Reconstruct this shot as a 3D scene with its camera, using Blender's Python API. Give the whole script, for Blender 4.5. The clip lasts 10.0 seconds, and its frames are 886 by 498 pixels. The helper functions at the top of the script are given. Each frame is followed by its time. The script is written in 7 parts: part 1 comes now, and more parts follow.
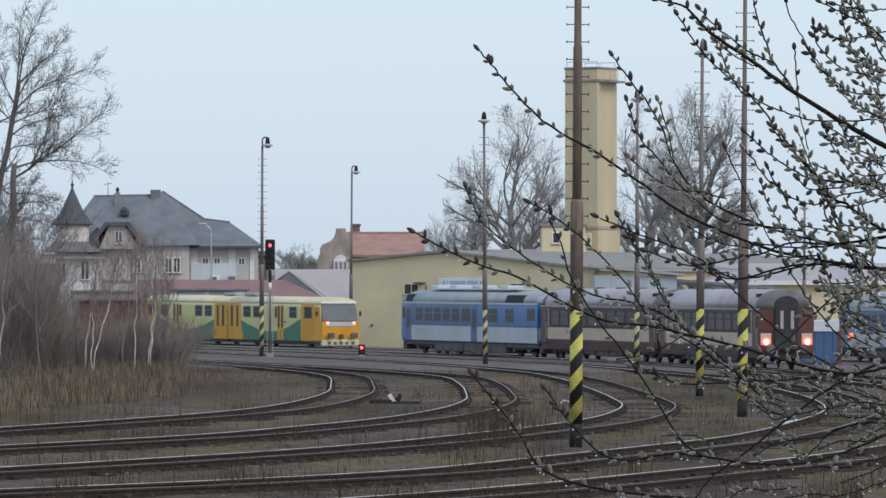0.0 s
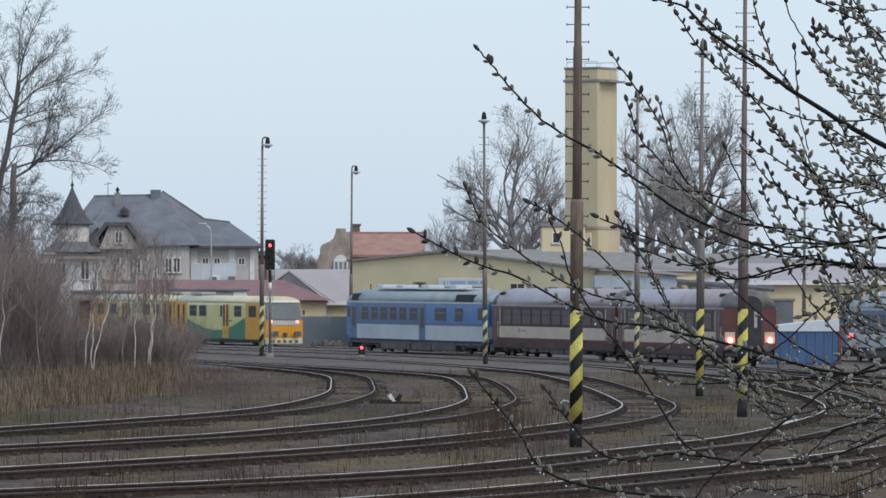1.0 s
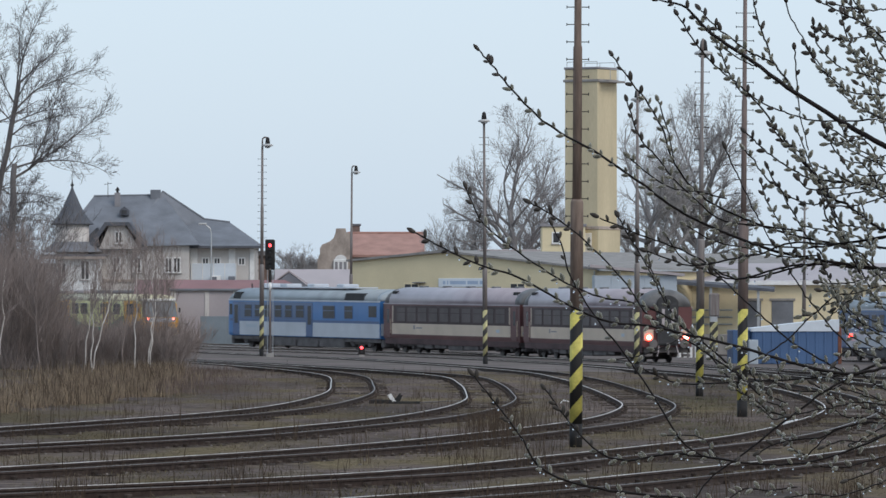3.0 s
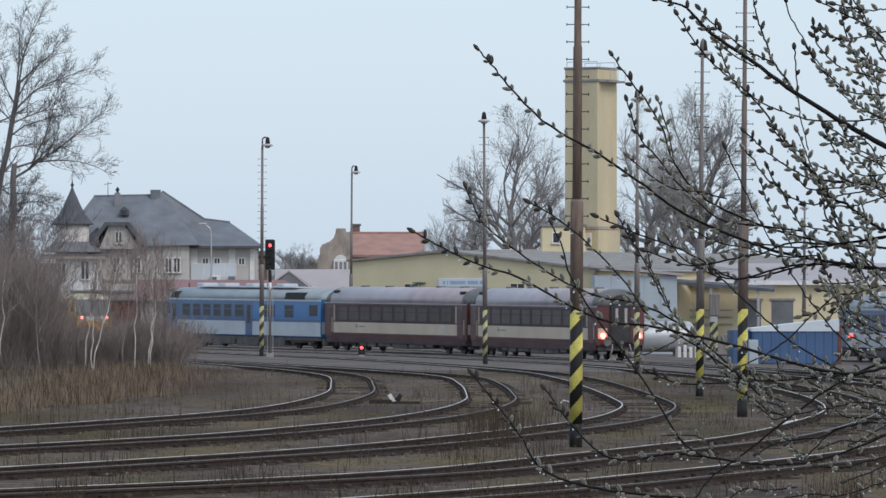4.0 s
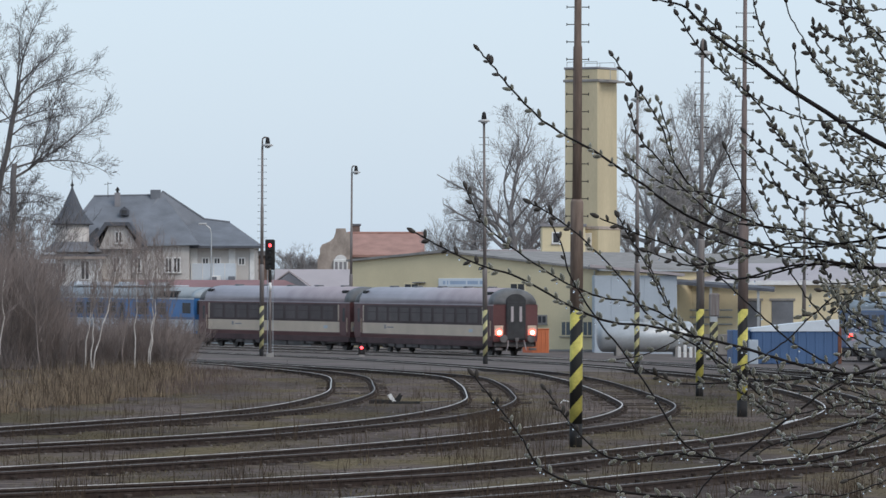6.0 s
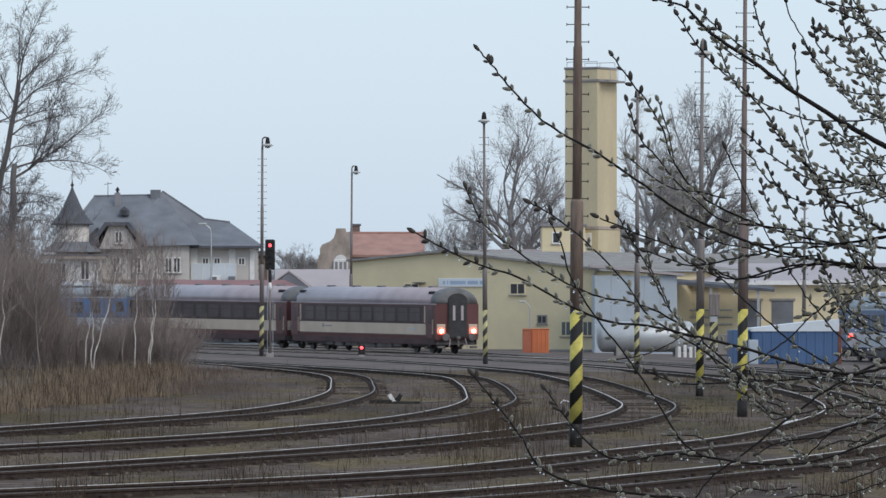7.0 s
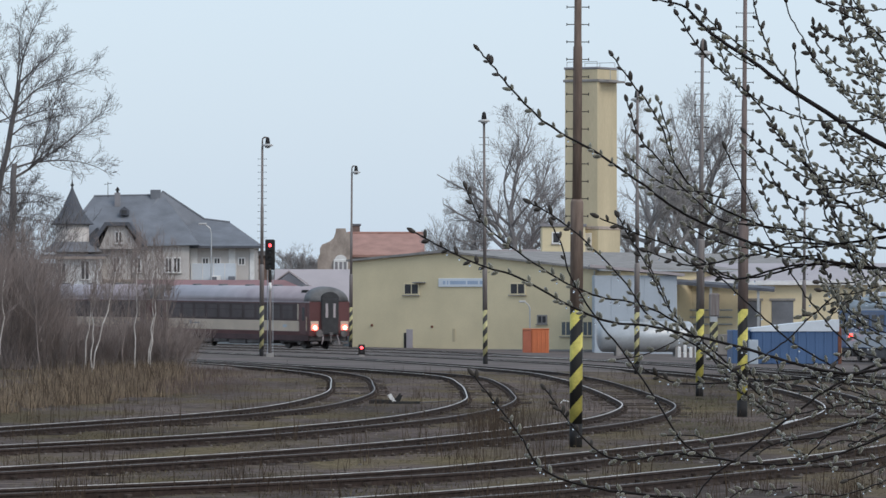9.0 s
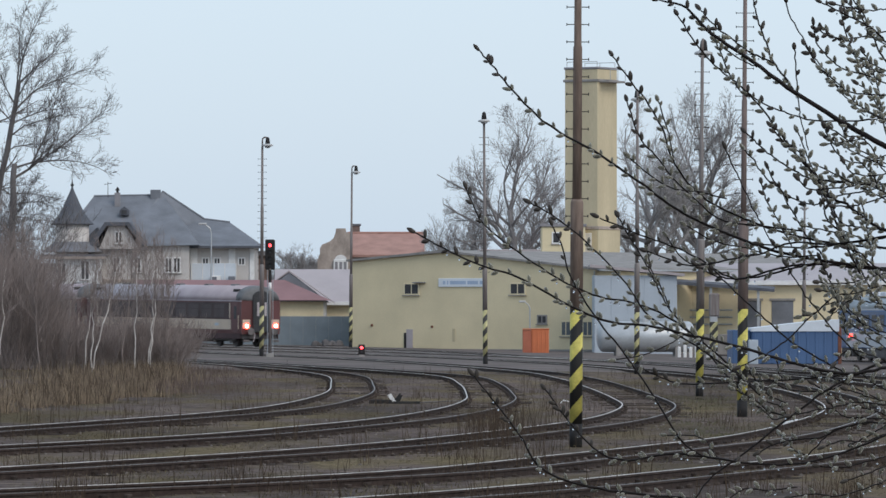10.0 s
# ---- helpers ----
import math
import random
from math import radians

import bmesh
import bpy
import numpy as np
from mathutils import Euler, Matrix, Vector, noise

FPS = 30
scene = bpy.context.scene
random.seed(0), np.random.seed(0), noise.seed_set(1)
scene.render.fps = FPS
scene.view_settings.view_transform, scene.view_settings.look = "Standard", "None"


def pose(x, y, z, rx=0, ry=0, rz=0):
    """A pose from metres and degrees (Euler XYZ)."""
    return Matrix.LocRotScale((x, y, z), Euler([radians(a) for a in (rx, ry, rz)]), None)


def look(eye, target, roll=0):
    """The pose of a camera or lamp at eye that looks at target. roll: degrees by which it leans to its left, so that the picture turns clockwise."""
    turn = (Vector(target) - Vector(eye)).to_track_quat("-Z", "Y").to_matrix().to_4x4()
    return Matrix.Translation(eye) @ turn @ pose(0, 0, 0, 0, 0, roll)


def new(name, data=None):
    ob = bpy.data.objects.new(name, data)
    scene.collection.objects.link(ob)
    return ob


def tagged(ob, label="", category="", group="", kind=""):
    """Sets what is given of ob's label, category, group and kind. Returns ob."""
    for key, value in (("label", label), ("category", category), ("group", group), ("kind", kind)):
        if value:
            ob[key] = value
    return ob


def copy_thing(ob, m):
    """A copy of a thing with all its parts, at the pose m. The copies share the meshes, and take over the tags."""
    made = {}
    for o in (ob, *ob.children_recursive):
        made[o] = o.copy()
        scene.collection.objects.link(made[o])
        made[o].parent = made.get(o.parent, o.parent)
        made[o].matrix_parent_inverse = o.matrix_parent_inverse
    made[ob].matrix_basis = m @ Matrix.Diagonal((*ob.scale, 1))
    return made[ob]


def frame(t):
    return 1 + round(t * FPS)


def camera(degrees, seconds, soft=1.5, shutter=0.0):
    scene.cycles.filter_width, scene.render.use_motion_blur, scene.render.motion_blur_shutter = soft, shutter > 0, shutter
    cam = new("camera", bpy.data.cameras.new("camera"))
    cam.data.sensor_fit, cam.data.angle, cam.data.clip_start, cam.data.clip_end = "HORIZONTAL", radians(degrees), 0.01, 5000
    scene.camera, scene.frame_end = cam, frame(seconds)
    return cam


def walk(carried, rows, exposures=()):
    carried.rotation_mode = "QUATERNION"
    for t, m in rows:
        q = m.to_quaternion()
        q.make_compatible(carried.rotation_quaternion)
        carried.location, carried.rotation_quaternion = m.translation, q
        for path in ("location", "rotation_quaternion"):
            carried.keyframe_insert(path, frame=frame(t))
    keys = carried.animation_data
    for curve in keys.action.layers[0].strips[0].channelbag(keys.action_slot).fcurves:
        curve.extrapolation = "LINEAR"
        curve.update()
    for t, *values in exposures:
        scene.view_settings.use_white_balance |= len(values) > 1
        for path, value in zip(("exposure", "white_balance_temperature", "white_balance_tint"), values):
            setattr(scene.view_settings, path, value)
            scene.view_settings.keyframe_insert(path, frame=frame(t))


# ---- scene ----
EYE_Z = 2.76
cam = camera(8.153, 10.0, soft=1.5, shutter=0.5)
STAND = pose(0, 0, EYE_Z, 90.5417, 0, 0)
walk(cam, [(0, STAND), (10, STAND)], exposures=[(0, 0.0), (10, 0.0)])

# ---- sky and sun: a dull, wet overcast morning ----
world = bpy.data.worlds.new("overcast_sky")
scene.world = world
world.use_nodes = True
wn, wl = world.node_tree.nodes, world.node_tree.links
wn.clear()
sky = wn.new("ShaderNodeTexSky")
sky.sky_type, sky.sun_disc = "NISHITA", False
sky.sun_elevation, sky.sun_rotation = radians(42), radians(125)
sky.air_density, sky.dust_density = 1.0, 2.0
b_sky, b_cloud, add, w_out = (wn.new("ShaderNodeBackground"), wn.new("ShaderNodeBackground"),
                              wn.new("ShaderNodeAddShader"), wn.new("ShaderNodeOutputWorld"))
b_sky.inputs["Strength"].default_value = 0.05
b_cloud.inputs["Color"].default_value = (0.588, 0.713, 0.86, 1)
b_cloud.inputs["Strength"].default_value = 0.86
wl.new(sky.outputs[0], b_sky.inputs["Color"])
wl.new(b_sky.outputs[0], add.inputs[0])
wl.new(b_cloud.outputs[0], add.inputs[1])
wl.new(add.outputs[0], w_out.inputs["Surface"])
sun = new("sun", bpy.data.lights.new("sun", "SUN"))
sun.data.energy, sun.data.angle, sun.data.color = 1.0, radians(25), (1.0, 0.91, 0.82)
sun.matrix_world = look((40, -40, 60), (0, 20, 0))


# ---- materials ----
def mat(name, col, rough=0.7, metal=0.0, var=0.25, scale=3.0, fine=40.0, bump=0.15, second=None, streak=1.0, coat=0.0, object_var=0.0, spec=0.25):
    """A weathered surface: base colour, broken up at two scales, with fine relief."""
    m = bpy.data.materials.new(name)
    m.use_nodes = True
    n, l = m.node_tree.nodes, m.node_tree.links
    p = n["Principled BSDF"]
    p.inputs["Roughness"].default_value, p.inputs["Metallic"].default_value = rough, metal
    p.inputs["Coat Weight"].default_value = coat
    p.inputs["Specular IOR Level"].default_value = spec
    tc, mp = n.new("ShaderNodeTexCoord"), n.new("ShaderNodeMapping")
    mp.inputs["Scale"].default_value = (1, 1, streak)
    l.new(tc.outputs["Object"], mp.inputs["Vector"])
    big, small = n.new("ShaderNodeTexNoise"), n.new("ShaderNodeTexNoise")
    big.inputs["Scale"].default_value, big.inputs["Detail"].default_value = scale, 5
    small.inputs["Scale"].default_value, small.inputs["Detail"].default_value = fine, 3
    for t in (big, small):
        l.new(mp.outputs[0], t.inputs["Vector"])
    ramp = n.new("ShaderNodeValToRGB")
    dark = tuple(c * (1 - var) for c in col)
    light = tuple(min(1, c * (1 + var * 0.6)) for c in col)
    ramp.color_ramp.elements[0].position, ramp.color_ramp.elements[1].position = 0.3, 0.7
    ramp.color_ramp.elements[0].color = (*(second or dark), 1)
    ramp.color_ramp.elements[1].color = (*light, 1)
    l.new(big.outputs["Fac"], ramp.inputs["Fac"])
    hsv = n.new("ShaderNodeHueSaturation")
    mr = n.new("ShaderNodeMapRange")
    mr.inputs["To Min"].default_value, mr.inputs["To Max"].default_value = 1 - var * 0.7, 1 + var * 0.7
    l.new(small.outputs["Fac"], mr.inputs["Value"])
    l.new(ramp.outputs[0], hsv.inputs["Color"])
    if object_var:
        oi, ad = n.new("ShaderNodeObjectInfo"), n.new("ShaderNodeMath")
        m2 = n.new("ShaderNodeMapRange")
        m2.inputs["To Min"].default_value, m2.inputs["To Max"].default_value = 1 - object_var, 1 + object_var
        l.new(oi.outputs["Random"], m2.inputs["Value"])
        ad.operation = "MULTIPLY"
        l.new(mr.outputs[0], ad.inputs[0])
        l.new(m2.outputs[0], ad.inputs[1])
        l.new(ad.outputs[0], hsv.inputs["Value"])
    else:
        l.new(mr.outputs[0], hsv.inputs["Value"])
    l.new(hsv.outputs[0], p.inputs["Base Color"])
    if bump:
        b = n.new("ShaderNodeBump")
        b.inputs["Strength"].default_value = bump
        b.inputs["Distance"].default_value = 0.02
        l.new(small.outputs["Fac"], b.inputs["Height"])
        l.new(b.outputs[0], p.inputs["Normal"])
    return m


def glow(name, col, strength):
    m = bpy.data.materials.new(name)
    m.use_nodes = True
    p = m.node_tree.nodes["Principled BSDF"]
    p.inputs["Base Color"].default_value = (*col, 1)
    p.inputs["Emission Color"].default_value = (*col, 1)
    p.inputs["Emission Strength"].default_value = strength
    return m


def striped(name, yellow, black):
    """Yellow and black warning paint in slanting bands, chipped and dirty."""
    m = mat(name, yellow, 0.6, var=0.3, scale=4, fine=30)
    n, l = m.node_tree.nodes, m.node_tree.links
    p = n["Principled BSDF"]
    old = p.inputs["Base Color"].links[0].from_socket
    tc, sx = n.new("ShaderNodeTexCoord"), n.new("ShaderNodeSeparateXYZ")
    l.new(tc.outputs["Object"], sx.inputs[0])
    k1, k2, fr, gt, mx, ns, nm = [n.new("ShaderNodeMath") for _ in range(4)] + [n.new("ShaderNodeMix"), n.new("ShaderNodeTexNoise"), n.new("ShaderNodeMath")]
    k1.operation, k1.inputs[1].default_value = "MULTIPLY", -1.15
    l.new(sx.outputs["X"], k1.inputs[0])
    k2.operation = "ADD"
    l.new(k1.outputs[0], k2.inputs[0])
    l.new(sx.outputs["Z"], k2.inputs[1])
    ns.inputs["Scale"].default_value = 14
    l.new(tc.outputs["Object"], ns.inputs["Vector"])
    nm.operation, nm.inputs[1].default_value, nm.inputs[2].default_value = "MULTIPLY_ADD", 0.03, 0.0
    l.new(ns.outputs["Fac"], nm.inputs[0])
    ad = n.new("ShaderNodeMath")
    l.new(k2.outputs[0], ad.inputs[0])
    l.new(nm.outputs[0], ad.inputs[1])
    dv = n.new("ShaderNodeMath")
    dv.operation, dv.inputs[1].default_value = "DIVIDE", 0.66
    l.new(ad.outputs[0], dv.inputs[0])
    fr.operation = "FRACT"
    l.new(dv.outputs[0], fr.inputs[0])
    gt.operation, gt.inputs[1].default_value = "GREATER_THAN", 0.5
    l.new(fr.outputs[0], gt.inputs[0])
    mx.data_type = "RGBA"
    l.new(gt.outputs[0], mx.inputs[0])
    l.new(old, mx.inputs[6])
    mx.inputs[7].default_value = (*black, 1)
    l.new(mx.outputs[2], p.inputs["Base Color"])
    return m


def ground_material():
    """Cinders and mud with patches of wet winter grass and dead straw."""
    m = bpy.data.materials.new("yard_ground")
    m.use_nodes = True
    n, l = m.node_tree.nodes, m.node_tree.links
    p = n["Principled BSDF"]
    p.inputs["Roughness"].default_value = 0.9
    p.inputs["Specular IOR Level"].default_value = 0.06
    tc = n.new("ShaderNodeTexCoord")
    def noise_tex(scale, detail, stretch=1.0):
        mp, t = n.new("ShaderNodeMapping"), n.new("ShaderNodeTexNoise")
        mp.inputs["Scale"].default_value = (1, stretch, 1)
        t.inputs["Scale"].default_value, t.inputs["Detail"].default_value = scale, detail
        l.new(tc.outputs["Object"], mp.inputs[0])
        l.new(mp.outputs[0], t.inputs["Vector"])
        return t
    def ramp(src, stops):
        r = n.new("ShaderNodeValToRGB")
        while len(r.color_ramp.elements) < len(stops):
            r.color_ramp.elements.new(0.5)
        for e, (at, c) in zip(r.color_ramp.elements, stops):
            e.position, e.color = at, (*c, 1)
        l.new(src.outputs["Fac"], r.inputs["Fac"])
        return r
    soil = ramp(noise_tex(2.2, 8), [(0.3, (0.042, 0.032, 0.027)), (0.55, (0.098, 0.075, 0.064)), (0.75, (0.18, 0.142, 0.12))])
    grass = ramp(noise_tex(5, 6), [(0.3, (0.056, 0.045, 0.021)), (0.6, (0.116, 0.088, 0.05)), (0.8, (0.2, 0.153, 0.1))])
    where = ramp(noise_tex(0.32, 5, 0.25), [(0.45, (0, 0, 0)), (0.62, (1, 1, 1))])
    mx = n.new("ShaderNodeMix")
    mx.data_type = "RGBA"
    l.new(where.outputs[0], mx.inputs[0])
    l.new(soil.outputs[0], mx.inputs[6])
    l.new(grass.outputs[0], mx.inputs[7])
    broad = noise_tex(0.16, 4, 0.2)
    lift, tone = n.new("ShaderNodeMapRange"), n.new("ShaderNodeHueSaturation")
    lift.inputs["From Min"].default_value, lift.inputs["From Max"].default_value = 0.3, 0.7
    lift.inputs["To Min"].default_value, lift.inputs["To Max"].default_value = 0.66, 1.65
    l.new(broad.outputs["Fac"], lift.inputs["Value"])
    l.new(lift.outputs[0], tone.inputs["Value"])
    l.new(mx.outputs[2], tone.inputs["Color"])
    l.new(tone.outputs[0], p.inputs["Base Color"])
    b, hs = n.new("ShaderNodeBump"), noise_tex(14, 6)
    b.inputs["Strength"].default_value, b.inputs["Distance"].default_value = 0.6, 0.08
    l.new(hs.outputs["Fac"], b.inputs["Height"])
    l.new(b.outputs[0], p.inputs["Normal"])
    return m


M = dict(
    ground=ground_material(),
    rail=mat("worn_rail_steel", (0.055, 0.04, 0.034), 0.8, 0.0, 0.35, 6, 60, spec=0.1),
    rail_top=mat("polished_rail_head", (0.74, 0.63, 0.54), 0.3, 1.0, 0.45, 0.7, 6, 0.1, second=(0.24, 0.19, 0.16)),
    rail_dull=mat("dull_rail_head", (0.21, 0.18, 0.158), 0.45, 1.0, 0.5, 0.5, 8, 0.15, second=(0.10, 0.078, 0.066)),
    sleeper=mat("old_sleeper", (0.058, 0.045, 0.038), 0.85, 0, 0.4, 2, 30, 0.3, object_var=0.35, spec=0.1),
    weed=mat("dead_weed", (0.075, 0.055, 0.04), 0.9, 0, 0.4, 1, 10, 0, spec=0.1),
    grass=mat("wet_grass_blades", (0.13, 0.108, 0.065), 0.8, 0, 0.5, 0.5, 8, 0, spec=0.1),
    reed=mat("dry_reed", (0.245, 0.190, 0.132), 0.9, 0, 0.55, 0.9, 5, 0, spec=0.1, second=(0.085, 0.065, 0.052)),
    birch=mat("birch_bark", (0.62, 0.58, 0.54), 0.8, 0, 0.3, 2.2, 9, 0.1, second=(0.30, 0.26, 0.235)),
    thicket=mat("reddish_brown_twigs", (0.262, 0.218, 0.200), 0.9, 0, 0.3, 0.5, 6, 0, spec=0.1),
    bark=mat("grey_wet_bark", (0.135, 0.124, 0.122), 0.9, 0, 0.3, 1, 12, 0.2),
    # bark of the distant trees, with haze mixed into the base colour
    bark_far=mat("haze_pale_bark", (0.265, 0.25, 0.245), 0.9, 0, 0.25, 1, 9, 0.1),
    bark_mist=mat("haze_paler_bark", (0.36, 0.345, 0.34), 0.9, 0, 0.25, 1, 9, 0.1),
    willow=mat("wet_willow_bark", (0.014, 0.0105, 0.0095), 0.55, 0, 0.4, 30, 200, 0.2, spec=0.15),
    catkin=mat("silky_catkin", (0.225, 0.217, 0.16), 0.95, 0, 0.4, 60, 400, 0.6, object_var=0.35),
    bud=mat("brown_bud_scale", (0.055, 0.047, 0.04), 0.6, 0, 0.3, 60, 300, 0.1),
    tower_plaster=mat("stained_tower_plaster", (0.57, 0.485, 0.325), 0.9, 0, 0.16, 0.5, 10, 0.1, streak=0.25),
    plaster=mat("yellow_plaster", (0.70, 0.60, 0.395), 0.9, 0, 0.10, 0.35, 9, 0.1),
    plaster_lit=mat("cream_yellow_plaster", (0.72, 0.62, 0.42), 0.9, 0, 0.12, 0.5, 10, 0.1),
    white_wall=mat("weathered_white_stucco", (0.56, 0.525, 0.495), 0.9, 0, 0.16, 0.5, 8, 0.1, streak=0.4),
    old_wall=mat("old_brown_stucco", (0.40, 0.335, 0.29), 0.9, 0, 0.32, 1.3, 8, 0.15, streak=0.6),
    grey_wall=mat("pale_blue_grey_panel", (0.42, 0.47, 0.52), 0.7, 0, 0.08, 0.3, 6, 0.05),
    # slate made lighter and bluer, so its colour carries the haze
    slate=mat("hazed_slate", (0.18, 0.19, 0.21), 0.75, 0, 0.2, 0.8, 12, 0.2),
    spire_slate=mat("weathered_spire_slate", (0.10, 0.105, 0.12), 0.75, 0, 0.2, 1.5, 14, 0.2),
    sootbrick=mat("sooty_chimney_brick", (0.19, 0.135, 0.115), 0.9, 0, 0.25, 2, 14, 0.2),
    redroof=mat("faded_red_sheet_roof", (0.26, 0.145, 0.145), 0.6, 0, 0.15, 0.5, 10, 0.1),
    tile=mat("terracotta_tiles", (0.40, 0.232, 0.19), 0.8, 0, 0.2, 1.0, 14, 0.3),
    greyroof=mat("pinkish_grey_sheet_roof", (0.41, 0.365, 0.37), 0.55, 0, 0.1, 0.3, 8, 0.05),
    felt=mat("grey_felt_roof", (0.25, 0.24, 0.25), 0.7, 0, 0.15, 0.4, 8, 0.1),
    concrete=mat("stained_concrete", (0.28, 0.265, 0.25), 0.9, 0, 0.25, 1.2, 20, 0.2, streak=0.4),
    fence=mat("blue_grey_boards", (0.20, 0.235, 0.26), 0.8, 0, 0.12, 1, 15, 0.1),
    # both glass colours are raised from near black to stand in for haze
    window=mat("dark_window_glass", (0.06, 0.06, 0.064), 0.15, 0, 0.2, 1, 5, 0, spec=0.15),
    coach_glass=mat("hazed_coach_glass", (0.092, 0.073, 0.073), 0.35, 0, 0.3, 0.6, 5, 0, spec=0.1),
    frame=mat("white_window_frame", (0.75, 0.74, 0.72), 0.6, 0, 0.1, 3, 20, 0.05),
    mast=mat("rusty_brown_mast", (0.21, 0.158, 0.128), 0.8, 0.1, 0.4, 9, 30, 0.4, second=(0.125, 0.092, 0.076), streak=0.12),
    mast_grey=mat("grey_painted_mast", (0.22, 0.205, 0.20), 0.7, 0.1, 0.3, 8, 30, 0.2, second=(0.15, 0.118, 0.105), streak=0.08),
    mast_rust=mat("dull_rusty_mast", (0.21, 0.165, 0.152), 0.8, 0.1, 0.35, 8, 30, 0.3, second=(0.145, 0.112, 0.102), streak=0.1),
    black=mat("tarred_black", (0.025, 0.024, 0.024), 0.7, 0, 0.3, 3, 20, 0.1),
    metal=mat("galvanised_steel", (0.45, 0.46, 0.47), 0.45, 0.6, 0.15, 2, 20, 0.1),
    lampwhite=mat("dull_white_enamel", (0.5, 0.5, 0.49), 0.5, 0, 0.2, 3, 20, 0.05),
    stripes=striped("warning_stripes", (0.58, 0.51, 0.13), (0.018, 0.017, 0.016)),
    # paler yellow and greyer black for far stripes: haze put into the paint
    stripes_far=striped("hazed_warning_stripes", (0.50, 0.46, 0.24), (0.05, 0.048, 0.046)),
    maroon=mat("maroon_coach_paint", (0.12, 0.052, 0.051), 0.5, 0, 0.25, 0.5, 14, 0.05, coat=0.08),
    maroon_dirty=mat("dusty_maroon", (0.085, 0.05, 0.05), 0.7, 0, 0.3, 0.8, 14, 0.1),
    band=mat("dark_window_band", (0.09, 0.069, 0.068), 0.6, 0, 0.25, 0.5, 14, 0.05, spec=0.1),
    cream=mat("dirty_cream_paint", (0.57, 0.46, 0.355), 0.45, 0, 0.14, 0.6, 12, 0.05, coat=0.2),
    roof=mat("silver_coach_roof", (0.40, 0.35, 0.37), 0.4, 0.15, 0.14, 0.6, 10, 0.05),
    roof_dark=mat("dark_grey_roof_end", (0.155, 0.156, 0.157), 0.6, 0.1, 0.25, 1.5, 10, 0.1),
    # dark underframe grey lifted to imitate haze
    under=mat("hazed_underframe", (0.14, 0.128, 0.125), 0.85, 0.0, 0.35, 1.5, 15, 0.2),
    wheel=mat("wheel_steel", (0.09, 0.08, 0.078), 0.5, 0.6, 0.3, 3, 20, 0.1),
    rubber=mat("black_bellows", (0.05, 0.05, 0.052), 0.8, 0, 0.2, 3, 20, 0.1),
    blue=mat("railcar_blue", (0.05, 0.175, 0.41), 0.35, 0, 0.12, 0.6, 12, 0.05, coat=0.3),
    darkblue=mat("railcar_dark_blue", (0.06, 0.115, 0.24), 0.35, 0, 0.12, 0.6, 12, 0.05, coat=0.3),
    midblue=mat("railcar_dull_blue", (0.085, 0.14, 0.25), 0.4, 0, 0.12, 0.6, 12, 0.05, coat=0.2),
    pale=mat("railcar_pale_grey", (0.50, 0.53, 0.57), 0.4, 0, 0.12, 0.6, 12, 0.05, coat=0.3),
    bluegrey=mat("railcar_grey_roof", (0.33, 0.365, 0.385), 0.5, 0.1, 0.15, 0.6, 10, 0.05),
    screen=mat("grey_windscreen", (0.13, 0.145, 0.155), 0.15, 0, 0.15, 1, 5, 0, spec=0.5),
    # lighter than the near ground to imitate haze over the far yard
    gravel=mat("hazed_yard_gravel", (0.155, 0.131, 0.12), 0.95, 0, 0.35, 0.3, 7, 0.4, second=(0.08, 0.068, 0.062), spec=0.08),
    lime=mat("railcar_lime_yellow", (0.64, 0.60, 0.27), 0.4, 0, 0.10, 0.6, 12, 0.03, coat=0.3),
    green=mat("railcar_green", (0.06, 0.20, 0.13), 0.4, 0, 0.12, 0.6, 12, 0.03, coat=0.3),
    orange=mat("railcar_amber", (0.68, 0.33, 0.035), 0.4, 0, 0.10, 0.6, 12, 0.03, coat=0.3),
    creamroof=mat("railcar_cream_roof", (0.62, 0.58, 0.40), 0.5, 0, 0.10, 0.6, 12, 0.03),
    contblue=mat("container_blue", (0.072, 0.13, 0.25), 0.5, 0, 0.15, 0.6, 12, 0.05),
    tarp=mat("pale_wet_tarpaulin", (0.62, 0.67, 0.72), 0.4, 0, 0.1, 0.6, 8, 0.1),
    skip_side=mat("dull_red_sheet_steel", (0.42, 0.14, 0.085), 0.6, 0, 0.2, 0.8, 12, 0.05),
    skip=mat("orange_red_sheet_steel", (0.58, 0.18, 0.08), 0.5, 0, 0.15, 0.6, 12, 0.05),
    tank=mat("silver_tank_paint", (0.48, 0.50, 0.51), 0.4, 0.3, 0.2, 0.6, 10, 0.05),
    rust=mat("rusty_steel", (0.19, 0.08, 0.055), 0.8, 0.1, 0.35, 1.5, 15, 0.2),
    signwhite=mat("white_sign_board", (0.68, 0.72, 0.76), 0.5, 0, 0.05, 1, 10, 0),
    signblue=mat("faded_blue_sign_paint", (0.38, 0.47, 0.60), 0.5, 0, 0.1, 1, 10, 0),
    lens_core=glow("hot_lamp_core", (1.0, 0.50, 0.36), 6),
    red=glow("red_signal_lens", (1.0, 0.05, 0.06), 6),
    tail=glow("tail_lamp_lens", (1.0, 0.07, 0.045), 5),
    head=glow("marker_lamp_lens", (1.0, 0.20, 0.15), 4),
)


def drop_material():
    m = bpy.data.materials.new("rain_drop_water")
    m.use_nodes = True
    p = m.node_tree.nodes["Principled BSDF"]
    p.inputs["Transmission Weight"].default_value, p.inputs["IOR"].default_value = 1.0, 1.33
    p.inputs["Roughness"].default_value = 0.0
    return m


